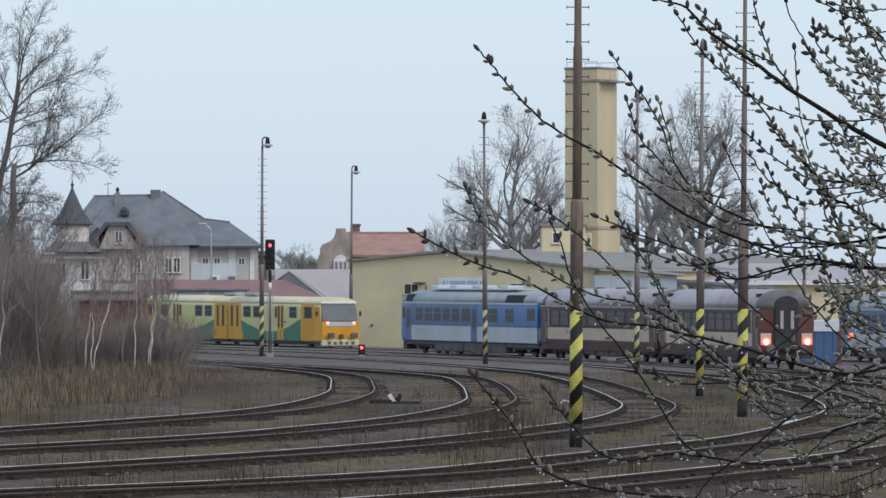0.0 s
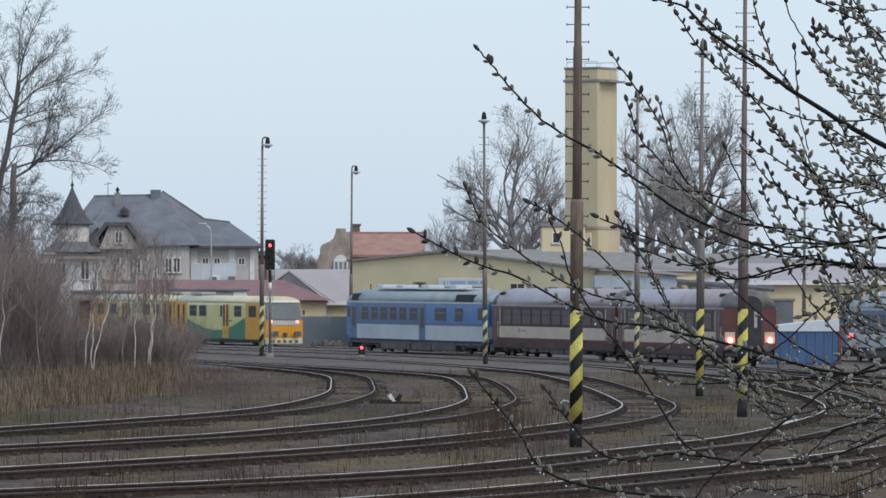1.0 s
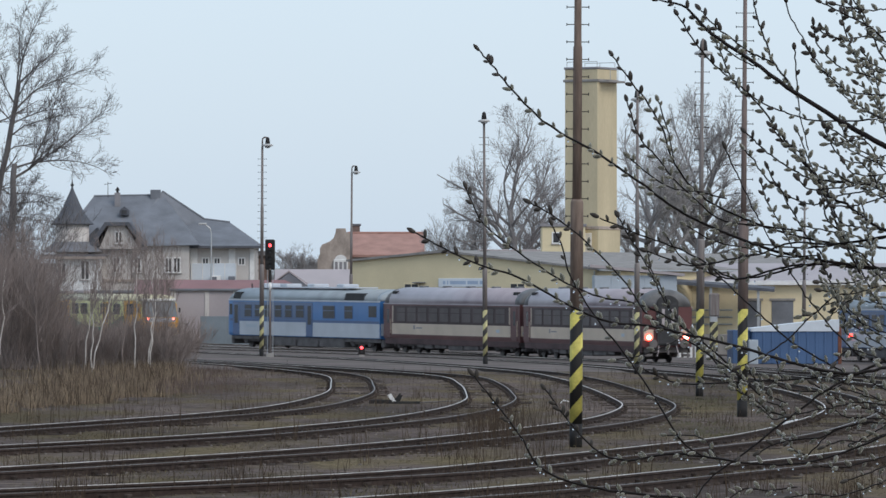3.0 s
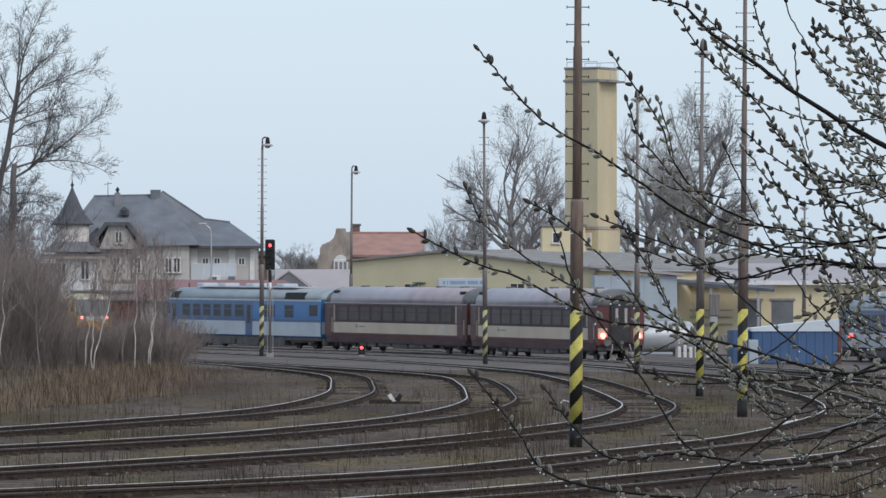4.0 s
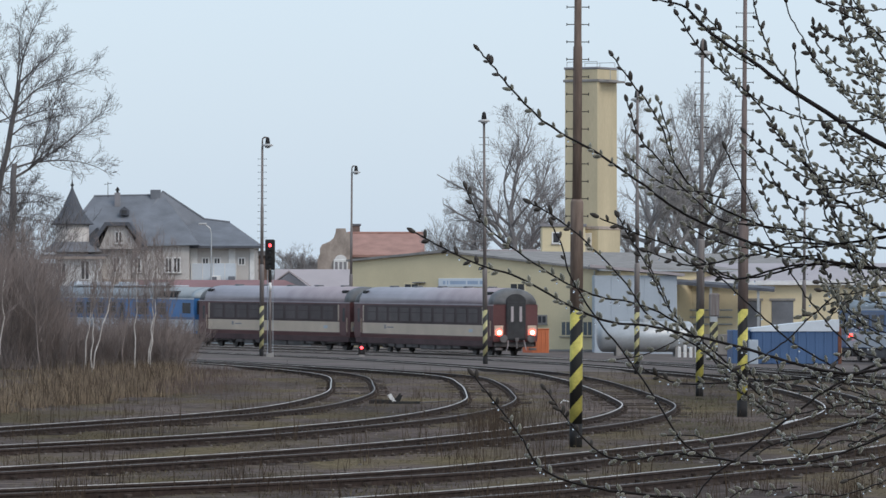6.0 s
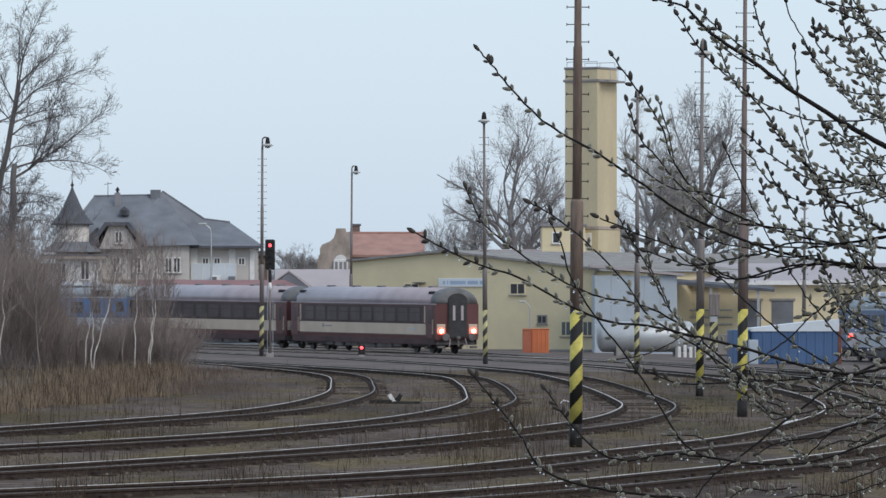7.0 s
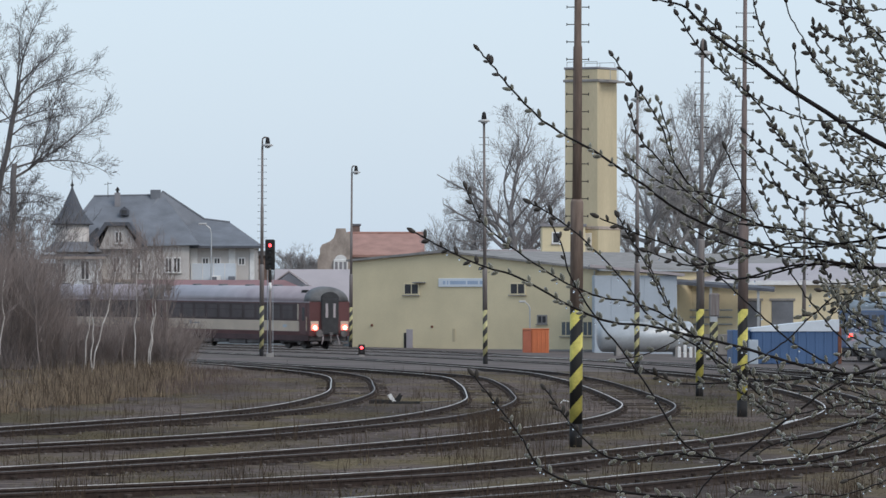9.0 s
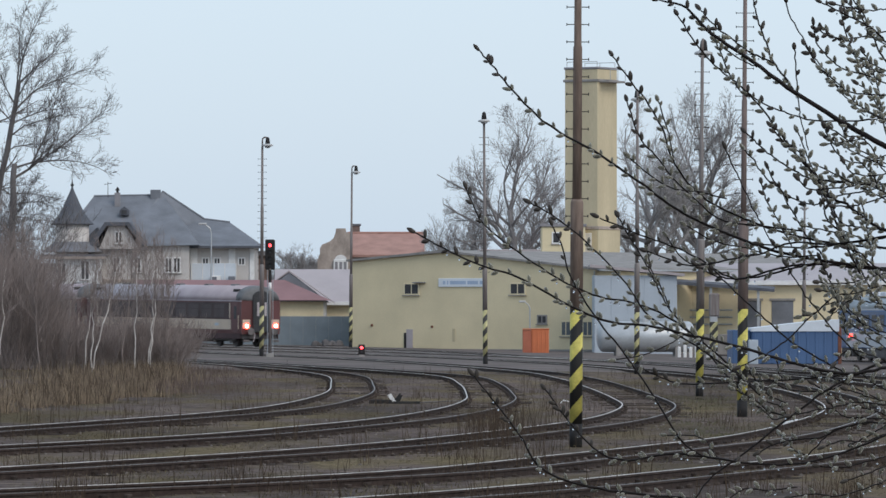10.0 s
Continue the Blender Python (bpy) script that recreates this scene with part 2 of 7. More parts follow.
M["drop"] = drop_material()
M["scrub"] = mat("dark_brown_scrub", (0.15, 0.113, 0.098), 0.9, 0, 0.4, 0.5, 6, 0, spec=0.1)
M["turf"] = mat("dull_green_turf", (0.115, 0.112, 0.062), 0.9, 0, 0.5, 0.5, 8, 0, spec=0.08)
M["ballast"] = mat("mixed_ballast_stone", (0.19, 0.165, 0.15), 0.9, 0, 0.5, 3.0, 20, 0.2, second=(0.06, 0.05, 0.044), spec=0.1)
M["straw"] = mat("pale_straw", (0.27, 0.225, 0.155), 0.9, 0, 0.4, 0.6, 6, 0, spec=0.1)
silk = M["catkin"].node_tree.nodes["Principled BSDF"]
silk.inputs["Sheen Weight"].default_value, silk.inputs["Sheen Roughness"].default_value = 0.8, 0.4


# ---- mesh tools ----
class Mesher:
    """Collects vertices and faces of one part."""

    def __init__(self):
        self.v, self.f, self.smooth = [], [], False

    def add(self, vs, fs):
        k = len(self.v)
        self.v.extend(tuple(p) for p in vs)
        self.f.extend(tuple(i + k for i in f) for f in fs)
        return self

    def box(self, x0, x1, y0, y1, z0, z1, ch=0.0):
        ch = min(ch, (x1 - x0) / 2.5, (y1 - y0) / 2.5, (z1 - z0) / 2.5)
        if ch <= 0:
            vs = [(x, y, z) for x in (x0, x1) for y in (y0, y1) for z in (z0, z1)]
            return self.add(vs, [(0, 1, 3, 2), (4, 6, 7, 5), (0, 4, 5, 1), (2, 3, 7, 6), (0, 2, 6, 4), (1, 5, 7, 3)])
        vs, idx = [], {}
        for i, x in enumerate((x0, x1)):
            for j, y in enumerate((y0, y1)):
                for k, z in enumerate((z0, z1)):
                    xi, yi, zi = x + (ch, -ch)[i], y + (ch, -ch)[j], z + (ch, -ch)[k]
                    for a, p in enumerate(((x, yi, zi), (xi, y, zi), (xi, yi, z))):
                        idx[i, j, k, a] = len(vs)
                        vs.append(p)
        fs = []
        for a in range(3):
            o = [b for b in range(3) if b != a]
            for s in (0, 1):
                q = []
                for u, w in ((0, 0), (1, 0), (1, 1), (0, 1)):
                    c = [0, 0, 0]
                    c[a], c[o[0]], c[o[1]] = s, u, w
                    q.append(idx[(*c, a)])
                fs.append(tuple(q))
            for u in (0, 1):
                for w in (0, 1):
                    c0, c1 = [0, 0, 0], [0, 0, 0]
                    c0[o[0]] = c1[o[0]] = u
                    c0[o[1]] = c1[o[1]] = w
                    c1[a] = 1
                    fs.append((idx[(*c0, o[0])], idx[(*c1, o[0])], idx[(*c1, o[1])], idx[(*c0, o[1])]))
        for i in (0, 1):
            for j in (0, 1):
                for k in (0, 1):
                    fs.append(tuple(idx[i, j, k, a] for a in range(3)))
        return self.add(vs, fs)

    def tube(self, pts, radii, n=6, caps=True):
        pts = [Vector(p) for p in pts]
        vs, fs, side = [], [], None
        for i, p in enumerate(pts):
            d = (pts[min(i + 1, len(pts) - 1)] - pts[max(i - 1, 0)]).normalized()
            if side is None:
                side = d.cross((0, 0, 1) if abs(d.z) < 0.9 else (1, 0, 0)).normalized()
            else:
                side = (side - d * side.dot(d)).normalized()
            up = d.cross(side)
            for k in range(n):
                a = 2 * math.pi * k / n
                vs.append(p + (side * math.cos(a) + up * math.sin(a)) * radii[i])
        for i in range(len(pts) - 1):
            for k in range(n):
                k2 = (k + 1) % n
                fs.append((i * n + k, i * n + k2, i * n + n + k2, i * n + n + k))
        if caps:
            fs.append(tuple(range(n - 1, -1, -1)))
            fs.append(tuple(range(len(vs) - n, len(vs))))
        return self.add(vs, fs)

    def prism(self, profile, lo, hi, axis=0):
        """A polygon pushed along an axis: 0: profile is (y, z); 1: (x, z); 2: (x, y)."""
        n, vs = len(profile), []
        for w in (lo, hi):
            for a, b in profile:
                vs.append([(w, a, b), (a, w, b), (a, b, w)][axis])
        fs = [(i, (i + 1) % n, n + (i + 1) % n, n + i) for i in range(n)]
        return self.add(vs, fs + [tuple(range(n - 1, -1, -1)), tuple(range(n, 2 * n))])

    def loft(self, rings, caps=True):
        n, vs = len(rings[0]), [p for r in rings for p in r]
        fs = [(i * n + k, i * n + (k + 1) % n, i * n + n + (k + 1) % n, i * n + n + k) for i in range(len(rings) - 1) for k in range(n)]
        if caps:
            fs += [tuple(range(n - 1, -1, -1)), tuple(range(len(vs) - n, len(vs)))]
        return self.add(vs, fs)

    def ball(self, c, r, rings=5, n=8):
        rx, ry, rz = r if isinstance(r, tuple) else (r, r, r)
        rows = []
        for i in range(rings + 1):
            a = math.pi * (i / rings - 0.5) * 0.98
            rows.append([(c[0] + rx * math.cos(a) * math.cos(2 * math.pi * k / n), c[1] + ry * math.cos(a) * math.sin(2 * math.pi * k / n), c[2] + rz * math.sin(a)) for k in range(n)])
        return self.loft(rows)

    def mesh(self, name, material, smooth=False):
        me = bpy.data.meshes.new(name)
        me.from_pydata(self.v, [], self.f)
        bm = bmesh.new()
        bm.from_mesh(me)
        bmesh.ops.recalc_face_normals(bm, faces=bm.faces)
        bm.to_mesh(me)
        bm.free()
        me.materials.append(material)
        if smooth:
            me.polygons.foreach_set("use_smooth", [True] * len(me.polygons))
        me.update()
        return me


def part(name, mb, material, parent=None, label="", smooth=False, kind=""):
    """One mesh object under a thing or under a part."""
    ob = new(name, mb.mesh(name, M[material], smooth))
    ob.parent = parent
    return tagged(ob, label, kind=kind)


def thing(name, m, label, category, group="", kind=""):
    ob = new(name)
    ob.empty_display_size = 0.2
    ob.matrix_basis = m
    return tagged(ob, label, category, group, kind)


def share(name, me, parent, m):
    ob = new(name, me)
    ob.parent = parent
    ob.matrix_basis = m
    return ob


def smooth01(u):
    u = min(1.0, max(0.0, u))
    return u * u * (3 - 2 * u)


def rail_level(x, y):
    """Height of the rail heads: level near by, the far yard falls gently towards the east."""
    return -0.0175 * (min(25, max(-25, x)) - 1.5) * smooth01((y - 180) / 120) - 0.07 * smooth01((y - 250) / 60)


def ground_level(x, y):
    return rail_level(x, y) - 0.14


# ---- the way of the trains ----
def line_points(lo=-100, hi=320, step=1.0):
    """Plan of the running line: a left-hand curve that straightens out past 115 m."""
    def heading(l):
        c = min(l, 115)
        return radians(8.185) + 0.00232215 * c + 2.1087e-5 * c * c - 1.2205e-7 * c ** 3
    pts, x, y, l = {0: (17.22, 312.45, heading(0))}, 17.22, 312.45, 0
    for sgn, end in ((1, hi), (-1, lo)):
        x, y, l = 17.22, 312.45, 0
        while l * sgn < end * sgn:
            h = heading(l + sgn * step / 2)
            x, y, l = x - sgn * step * math.sin(h), y + sgn * step * math.cos(h), l + sgn
            pts[l] = (x, y, heading(l))
    return pts


LINE = line_points()


def on_line(l, off=0.0):
    off *= smooth01((l - 45) / 60)
    i = math.floor(l)
    u, a, b = l - i, LINE[i], LINE[i + 1]
    x, y, h = (a[k] + (b[k] - a[k]) * u for k in range(3))
    x, y = x + off * math.cos(h), y + off * math.sin(h)
    return Vector((x, y, rail_level(x, y)))


def car_pose(l, off, half):
    """A car whose middle stands at l, carried by its two bogies; its x axis points forwards."""
    a, b = on_line(l - half, off), on_line(l + half, off)
    d = b - a
    return Matrix.Translation((a + b) / 2) @ Matrix.Rotation(math.atan2(d.y, d.x), 4, "Z") @ Matrix.Rotation(-math.atan2(d.z, math.hypot(d.x, d.y)), 4, "Y")


# ---- ground ----
def build_ground():
    xs = [-2500, -1200, -500, -200, -100, -60, -40] + list(np.arange(-30, 40.1, 1.0)) + [50, 70, 120, 250, 600, 1200, 2500]
    ys = [-400, -100, 0, 30, 60] + list(np.arange(75, 470, 1.5)) + [480, 520, 600, 800, 1200, 2000, 4500]
    mb = Mesher()
    vs = []
    for y in ys:
        for x in xs:
            rough = 0.05 * noise.noise((x * 0.7, y * 0.25, 0)) if 70 < y < 290 and abs(x) < 35 else 0
            vs.append((x, y, ground_level(x, y) + rough))
    n = len(xs)
    fs = [(j * n + i, j * n + i + 1, (j + 1) * n + i + 1, (j + 1) * n + i) for j in range(len(ys) - 1) for i in range(n - 1)]
    mb.add(vs, fs)
    g = part("ground", mb, "ground", None, "wet brown cinder ground with patches of winter grass", True, "structure")
    tagged(g, category="ground")


build_ground()


def build_gravel():
    """An added gravel sheet, paled for haze over the far yard, in which the rails lie deep."""
    xs, ys = np.arange(-45, 60.1, 1.5), np.arange(0, 31)
    vs = []
    for j in ys:
        for x in xs:
            front = 292 + 7 * noise.noise((x * 0.12, 4.0, 0)) + 1.1 * min(25, max(-25, x - 4))
            y = front + (475 - front) * j / 30
            vs.append((x, y, rail_level(x, y) - (0.15 if j == 0 else 0.06)))
    n = len(xs)
    fs = [(j * n + i, j * n + i + 1, (j + 1) * n + i + 1, (j + 1) * n + i) for j in range(30) for i in range(n - 1)]
    g = part("gravel_yard", Mesher().add(vs, fs), "gravel", None, "gravel surface of the far yard, paled for haze", True, "structure")
    tagged(g, category="ground")


build_gravel()


def spline(ctrl, step=1.5):
    """A smooth line through plan points."""
    out = []
    c = [Vector(p) for p in ctrl]
    c = [c[0] * 2 - c[1]] + c + [c[-1] * 2 - c[-2]]
    for i in range(1, len(c) - 2):
        p0, p1, p2, p3 = c[i - 1:i + 3]
        n = max(2, int((p2 - p1).length / step))
        for k in range(n):
            t = k / n
            out.append(0.5 * (2 * p1 + (p2 - p0) * t + (2 * p0 - 5 * p1 + 4 * p2 - p3) * t * t + (3 * p1 - p0 - 3 * p2 + p3) * t ** 3))
    return out + [c[-2]]


def sleeper_mesh():
    """A sleeper with the four raised chairs that clamp the rail feet."""
    mb = Mesher().box(-1.25, 1.25, -0.12, 0.12, -0.30, -0.125, 0.015)
    for x in (-0.87, -0.635, 0.635, 0.87):
        mb.box(x - 0.04, x + 0.04, -0.07, 0.07, -0.13, -0.065, 0.012)
    return mb.mesh("sleeper", M["sleeper"])


SLEEPER = sleeper_mesh()


def build_track(pts, label, sleepers=(0, 0)):
    """Two rails with foot, web and a polished running band on sleepers."""
    tr = thing("railway_track", Matrix.Identity(4), label, "railway track", "tracks of the yard", "structure")
    n = len(pts)
    nor, lens = [], [0.0]
    for i in range(n):
        d = (pts[min(i + 1, n - 1)] - pts[max(i - 1, 0)]).normalized()
        nor.append(Vector((d.y, -d.x)))
        if i:
            lens.append(lens[-1] + (pts[i] - pts[i - 1]).length)
    body = [(-0.065, -0.15), (0.065, -0.15), (0.06, -0.135), (0.012, -0.125), (0.012, -0.045), (0.034, -0.035), (0.034, -0.008), (0.027, 0.0),
            (-0.027, 0.0), (-0.034, -0.008), (-0.034, -0.035), (-0.012, -0.045), (-0.012, -0.125), (-0.06, -0.135)]
    head = [(-0.019, -0.003), (0.019, -0.003), (0.016, 0.008), (-0.016, 0.008)]
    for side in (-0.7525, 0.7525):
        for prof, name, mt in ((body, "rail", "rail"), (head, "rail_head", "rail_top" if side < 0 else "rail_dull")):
            rings = []
            for i in range(n):
                ring = []
                for a, b in prof:
                    q = pts[i] + nor[i] * (side + a)
                    c = pts[i] + nor[i] * side
                    ring.append((q.x, q.y, rail_level(c.x, c.y) + b))
                rings.append(ring)
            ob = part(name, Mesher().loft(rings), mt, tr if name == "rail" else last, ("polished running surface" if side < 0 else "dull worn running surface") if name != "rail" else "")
            last = ob
    lo, hi = sleepers
    l, i, made = lo, 0, 0
    while l < min(hi, lens[-1]) and made < 300:
        while lens[i + 1] < l:
            i += 1
        u = (l - lens[i]) / (lens[i + 1] - lens[i])
        p, nn = pts[i].lerp(pts[i + 1], u), nor[i]
        share("sleeper", SLEEPER, tr, pose(p.x, p.y, rail_level(p.x, p.y) + random.uniform(-0.065, 0.01), 0, 0, math.degrees(math.atan2(nn.y, nn.x)) + random.uniform(-2, 2)))
        l, made = l + 0.62, made + 1
    return tr


YARD = "curved yard track with rusty rails and bright worn heads"
T1 = spline([(-19.5, 104), (-14.5, 122), (-10.1, 141), (-7.9, 151), (-5.7, 162), (-4.2, 174), (-3.35, 190), (-3.05, 205), (-3.25, 222), (-3.8, 245), (-5.4, 262), (-8.3, 280), (-12.5, 300), (-20, 330)])
T2 = spline([(-15, 107), (-8.77, 123), (-4.7, 135), (-2.45, 146), (-0.65, 157), (0.72, 171.5), (1.39, 186), (1.5, 200), (1.35, 225), (0.6, 250), (-2.4, 270), (-6.9, 290), (-14, 315), (-22, 340)])
T3 = spline([(-14, 92), (-7.57, 106), (-4.03, 115.5), (-2.03, 121.7), (-0.05, 129.5), (2.1, 140.5), (3.7, 150), (4.85, 160), (5.75, 174), (5.95, 187), (5.8, 215), (5.3, 247), (3.7, 281), (-2, 320), (-11, 352), (-24, 386)])
T4 = spline([(-13, 83), (-6.74, 93.3), (-3.1, 98.9), (0.2, 106), (2.9, 116.6), (4.6, 123.5), (7.0, 134.5), (9.15, 150), (11.2, 170), (12.1, 195), (12.2, 230), (11.2, 275), (6.5, 325), (-4, 365), (-20, 400)])
T5 = spline([(-9, 72), (-1.2, 88.8), (1.9, 96.6), (4, 103.4), (6.3, 111.2), (8.3, 119), (11.4, 134), (14.4, 155), (16.4, 185), (17.0, 220), (16.3, 270), (13.2, 320), (7, 358), (-4, 390), (-18, 416)])
build_track(T1, YARD, (0, 180))
build_track(T2, YARD, (0, 180))
build_track(T3, YARD, (0, 180))
build_track(T4, YARD, (0, 180))
build_track(T5, YARD, (0, 180))
MAIN = [Vector(on_line(l).xy) for l in range(-90, 200, 2)]
FAR = [Vector(on_line(l, 10.0).xy) for l in range(44, 300, 2)]
build_track(MAIN, "running line with bright rails past the depot", (0, 180))
build_track(FAR, "far running line beside the depot yard")


# ---- buildings ----
def window_part(parent, x, z, w, h, y=0.0, bars=1, sill=True, mt="frame", glass="window"):
    """A window set into a wall that faces -y: frame, panes and sill."""
    fr = part("window", Mesher().box(x - w / 2 - 0.07, x + w / 2 + 0.07, y - 0.05, y + 0.05, z - 0.07, z + h + 0.07, 0.01), mt, parent)
    pw = w / (bars + 1)
    for i in range(bars + 1):
        a = x - w / 2 + i * pw
        part("pane", Mesher().box(a + 0.04, a + pw - 0.04, y - 0.056, y + 0.02, z + 0.03, z + h - 0.03), glass, fr)
    if sill:
        part("sill", Mesher().box(x - w / 2 - 0.14, x + w / 2 + 0.14, y - 0.14, y - 0.05, z - 0.13, z - 0.07, 0.01), "concrete", fr)
    return fr


def build_depot():
    """The depot hall; its gable wall looks towards the yard."""
    d = thing("depot_hall", Matrix.Translation((-6.45, 440, 0)) @ Matrix.Rotation(math.atan2(-12, 17.05), 4, "Z"), "yellow plastered depot hall with a low gabled roof", "building")
    w = 20.85
    wall = [(0, -0.8), (w, -0.8), (w, 5.35), (8.0, 6.62), (0, 6.05)]
    part("wall", Mesher().prism(wall, 0, 40, 1), "plaster", d)
    roof = [(-0.3, 6.02), (8.0, 6.64), (w + 0.3, 5.35), (w + 0.3, 5.5), (8.0, 6.8), (-0.3, 6.17)]
    part("roof", Mesher().prism(roof, -0.3, 40.4, 1), "concrete", d, "grey sheet roof with a thin projecting edge")
    part("plinth", Mesher().box(-0.04, w + 0.04, -0.05, 0.3, -0.8, -0.12, 0.02), "concrete", d)
    for x in (5.2, 14.25):
        window_part(d, x, 3.72, 1.2, 0.72, bars=1, mt="plaster_lit")
    for x in (18.3, 20.1):
        window_part(d, x, 0.85, 0.75, 0.95, bars=1, mt="plaster", glass="screen")
    window_part(d, 16.3, 1.7, 0.7, 0.5, bars=1, mt="concrete")
    ho = part("window_hood", Mesher().box(5.5, 6.4, -0.4, 0.02, 4.5, 4.56, 0.01), "slate", d)
    door = part("door", Mesher().box(4.75, 5.3, -0.04, 0.04, -0.3, 1.25, 0.01), "greyroof", d, "small pale grey steel door")
    part("door_gap", Mesher().box(4.55, 4.75, -0.05, 0.04, -0.3, 1.0), "black", door)
    part("vent_plate", Mesher().box(8.7, 8.95, -0.03, 0.02, 0.4, 1.3, 0.01), "tower_plaster", d)
    for x, z in ((1.7, 1.45), (6.9, 1.35)):
        part("wall_bracket", Mesher().box(x, x + 0.14, -0.12, 0.02, z, z + 0.16, 0.02), "rust", d)
    sg = part("sign_board", Mesher().box(7.55, 11.6, -0.09, -0.03, 4.22, 4.82, 0.015), "signwhite", d, "white sign board with faded blue lettering")
    x = 7.95
    for k, wd in enumerate((0.2, 0.12, 1.35, 0.9, 0.25)):
        part("lettering_bar", Mesher().box(x, x + wd, -0.097, -0.08, 4.40, 4.64), "signblue", sg)
        x += wd + 0.14
    part("downpipe", Mesher().tube([(w - 0.15, -0.1, -0.2), (w - 0.15, -0.1, 5.3)], [0.05, 0.05], 8), "metal", d)
    part("gutter", Mesher().box(w + 0.28, w + 0.44, -0.4, 40, 5.28, 5.42, 0.03), "metal", d)
    # wall lamp on a bent pipe
    lamp = thing("yard_lamp", pose(5.9, 422, ground_level(5.9, 422)), "small grey lamp on a bent pipe beside the wall", "lamp")
    part("pole", Mesher().tube([(0, 0, 0), (0, 0, 3.0), (-0.1, 0, 3.25), (-0.35, 0, 3.45)], [0.045, 0.045, 0.04, 0.035], 8), "metal", lamp)
    part("lamp_head", Mesher().box(-0.75, -0.3, -0.1, 0.1, 3.4, 3.54, 0.04), "lampwhite", lamp)


build_depot()


def build_container_bin():
    s = thing("steel_skip", pose(5.85, 411, ground_level(5.85, 411)), "orange-red sheet steel container beside the depot wall", "container")
    b = Mesher().box(0, 1.15, 0, 1.5, 0, 1.62, 0.03)
    part("body", b, "skip", s)
    part("side_panel", Mesher().box(-0.58, -0.01, 0.03, 1.5, 0.02, 1.58, 0.02), "skip_side", s, "darker dull red side panel")
    for k in range(4):
        part("rib", Mesher().box(0.1 + 0.28 * k, 0.16 + 0.28 * k, -0.04, 0.02, 0.05, 1.55, 0.01), "skip", s)
    part("lid", Mesher().box(-0.6, 1.18, -0.05, 1.53, 1.6, 1.67, 0.02), "skip", s)


build_container_bin()


def build_tower():
    t = thing("water_tower", pose(11.0, 462, 0, 0, 0, -32), "tall square cream-yellow tower with a railed top", "tower")
    part("shaft", Mesher().box(-1.42, 1.42, -1.42, 1.42, 8.2, 20.45, 0.04), "tower_plaster", t)
    part("base_block", Mesher().box(-1.6, 1.6, -1.6, 1.6, -0.5, 8.6, 0.05), "tower_plaster", t)
    part("cornice", Mesher().box(-1.52, 1.52, -1.52, 1.52, 19.5, 19.7, 0.03), "concrete", t)
    part("cap", Mesher().box(-1.48, 1.48, -1.48, 1.48, 20.45, 20.61, 0.03), "felt", t)
    part("ledge", Mesher().box(-1.66, 1.66, -1.66, 1.66, 8.55, 8.8, 0.03), "old_wall", t)
    rail = Mesher()
    for a in (-1.3, 0.0, 1.3):
        for b in (-1.3, 1.3):
            rail.tube([(a, b, 20.55), (a, b, 21.0)], [0.025, 0.025], 5)
    for b in (-1.3, 1.3):
        rail.tube([(-1.3, b, 21.0), (1.3, b, 21.0)], [0.025, 0.025], 5)
    part("guard_rail", rail, "metal", t)
    bal = part("balcony", Mesher().box(1.42, 2.25, -1.2, 1.2, 19.45, 19.6, 0.02), "concrete", t)
    br = Mesher()
    for b in (-1.1, 0, 1.1):
        br.tube([(2.32, b, 19.6), (2.32, b, 20.4)], [0.025, 0.025], 5)
    br.tube([(2.32, -1.1, 20.4), (2.32, 1.1, 20.4)], [0.025, 0.025], 5)
    part("balcony_rail", br, "metal", bal)
    part("door", Mesher().box(0.0, 1.0, -1.64, -1.55, 6.9, 8.3, 0.01), "frame", t, "pale door in the base of the tower")
    a = thing("tower_annex", pose(8.2, 459, 0), "low yellow annex with a small white window under the tower", "building")
    part("wall", Mesher().box(-0.9, 2.3, 0, 6, -0.5, 8.75, 0.03), "plaster", a)
    part("roof", Mesher().box(-1.05, 2.4, -0.15, 6.2, 8.75, 8.95, 0.02), "felt", a)
    window_part(a, 0.15, 7.55, 0.5, 0.75, bars=0)
    # the flat roof behind the depot gable
    f = thing("rear_hall", pose(3.0, 484, 0), "long grey-roofed hall behind the depot", "building")
    part("wall", Mesher().box(0, 8, 0, 20, -0.5, 7.0), "old_wall", f)
    part("roof", Mesher().box(-0.3, 8.3, -0.3, 20.3, 7.0, 7.3, 0.03), "greyroof", f)


build_tower()


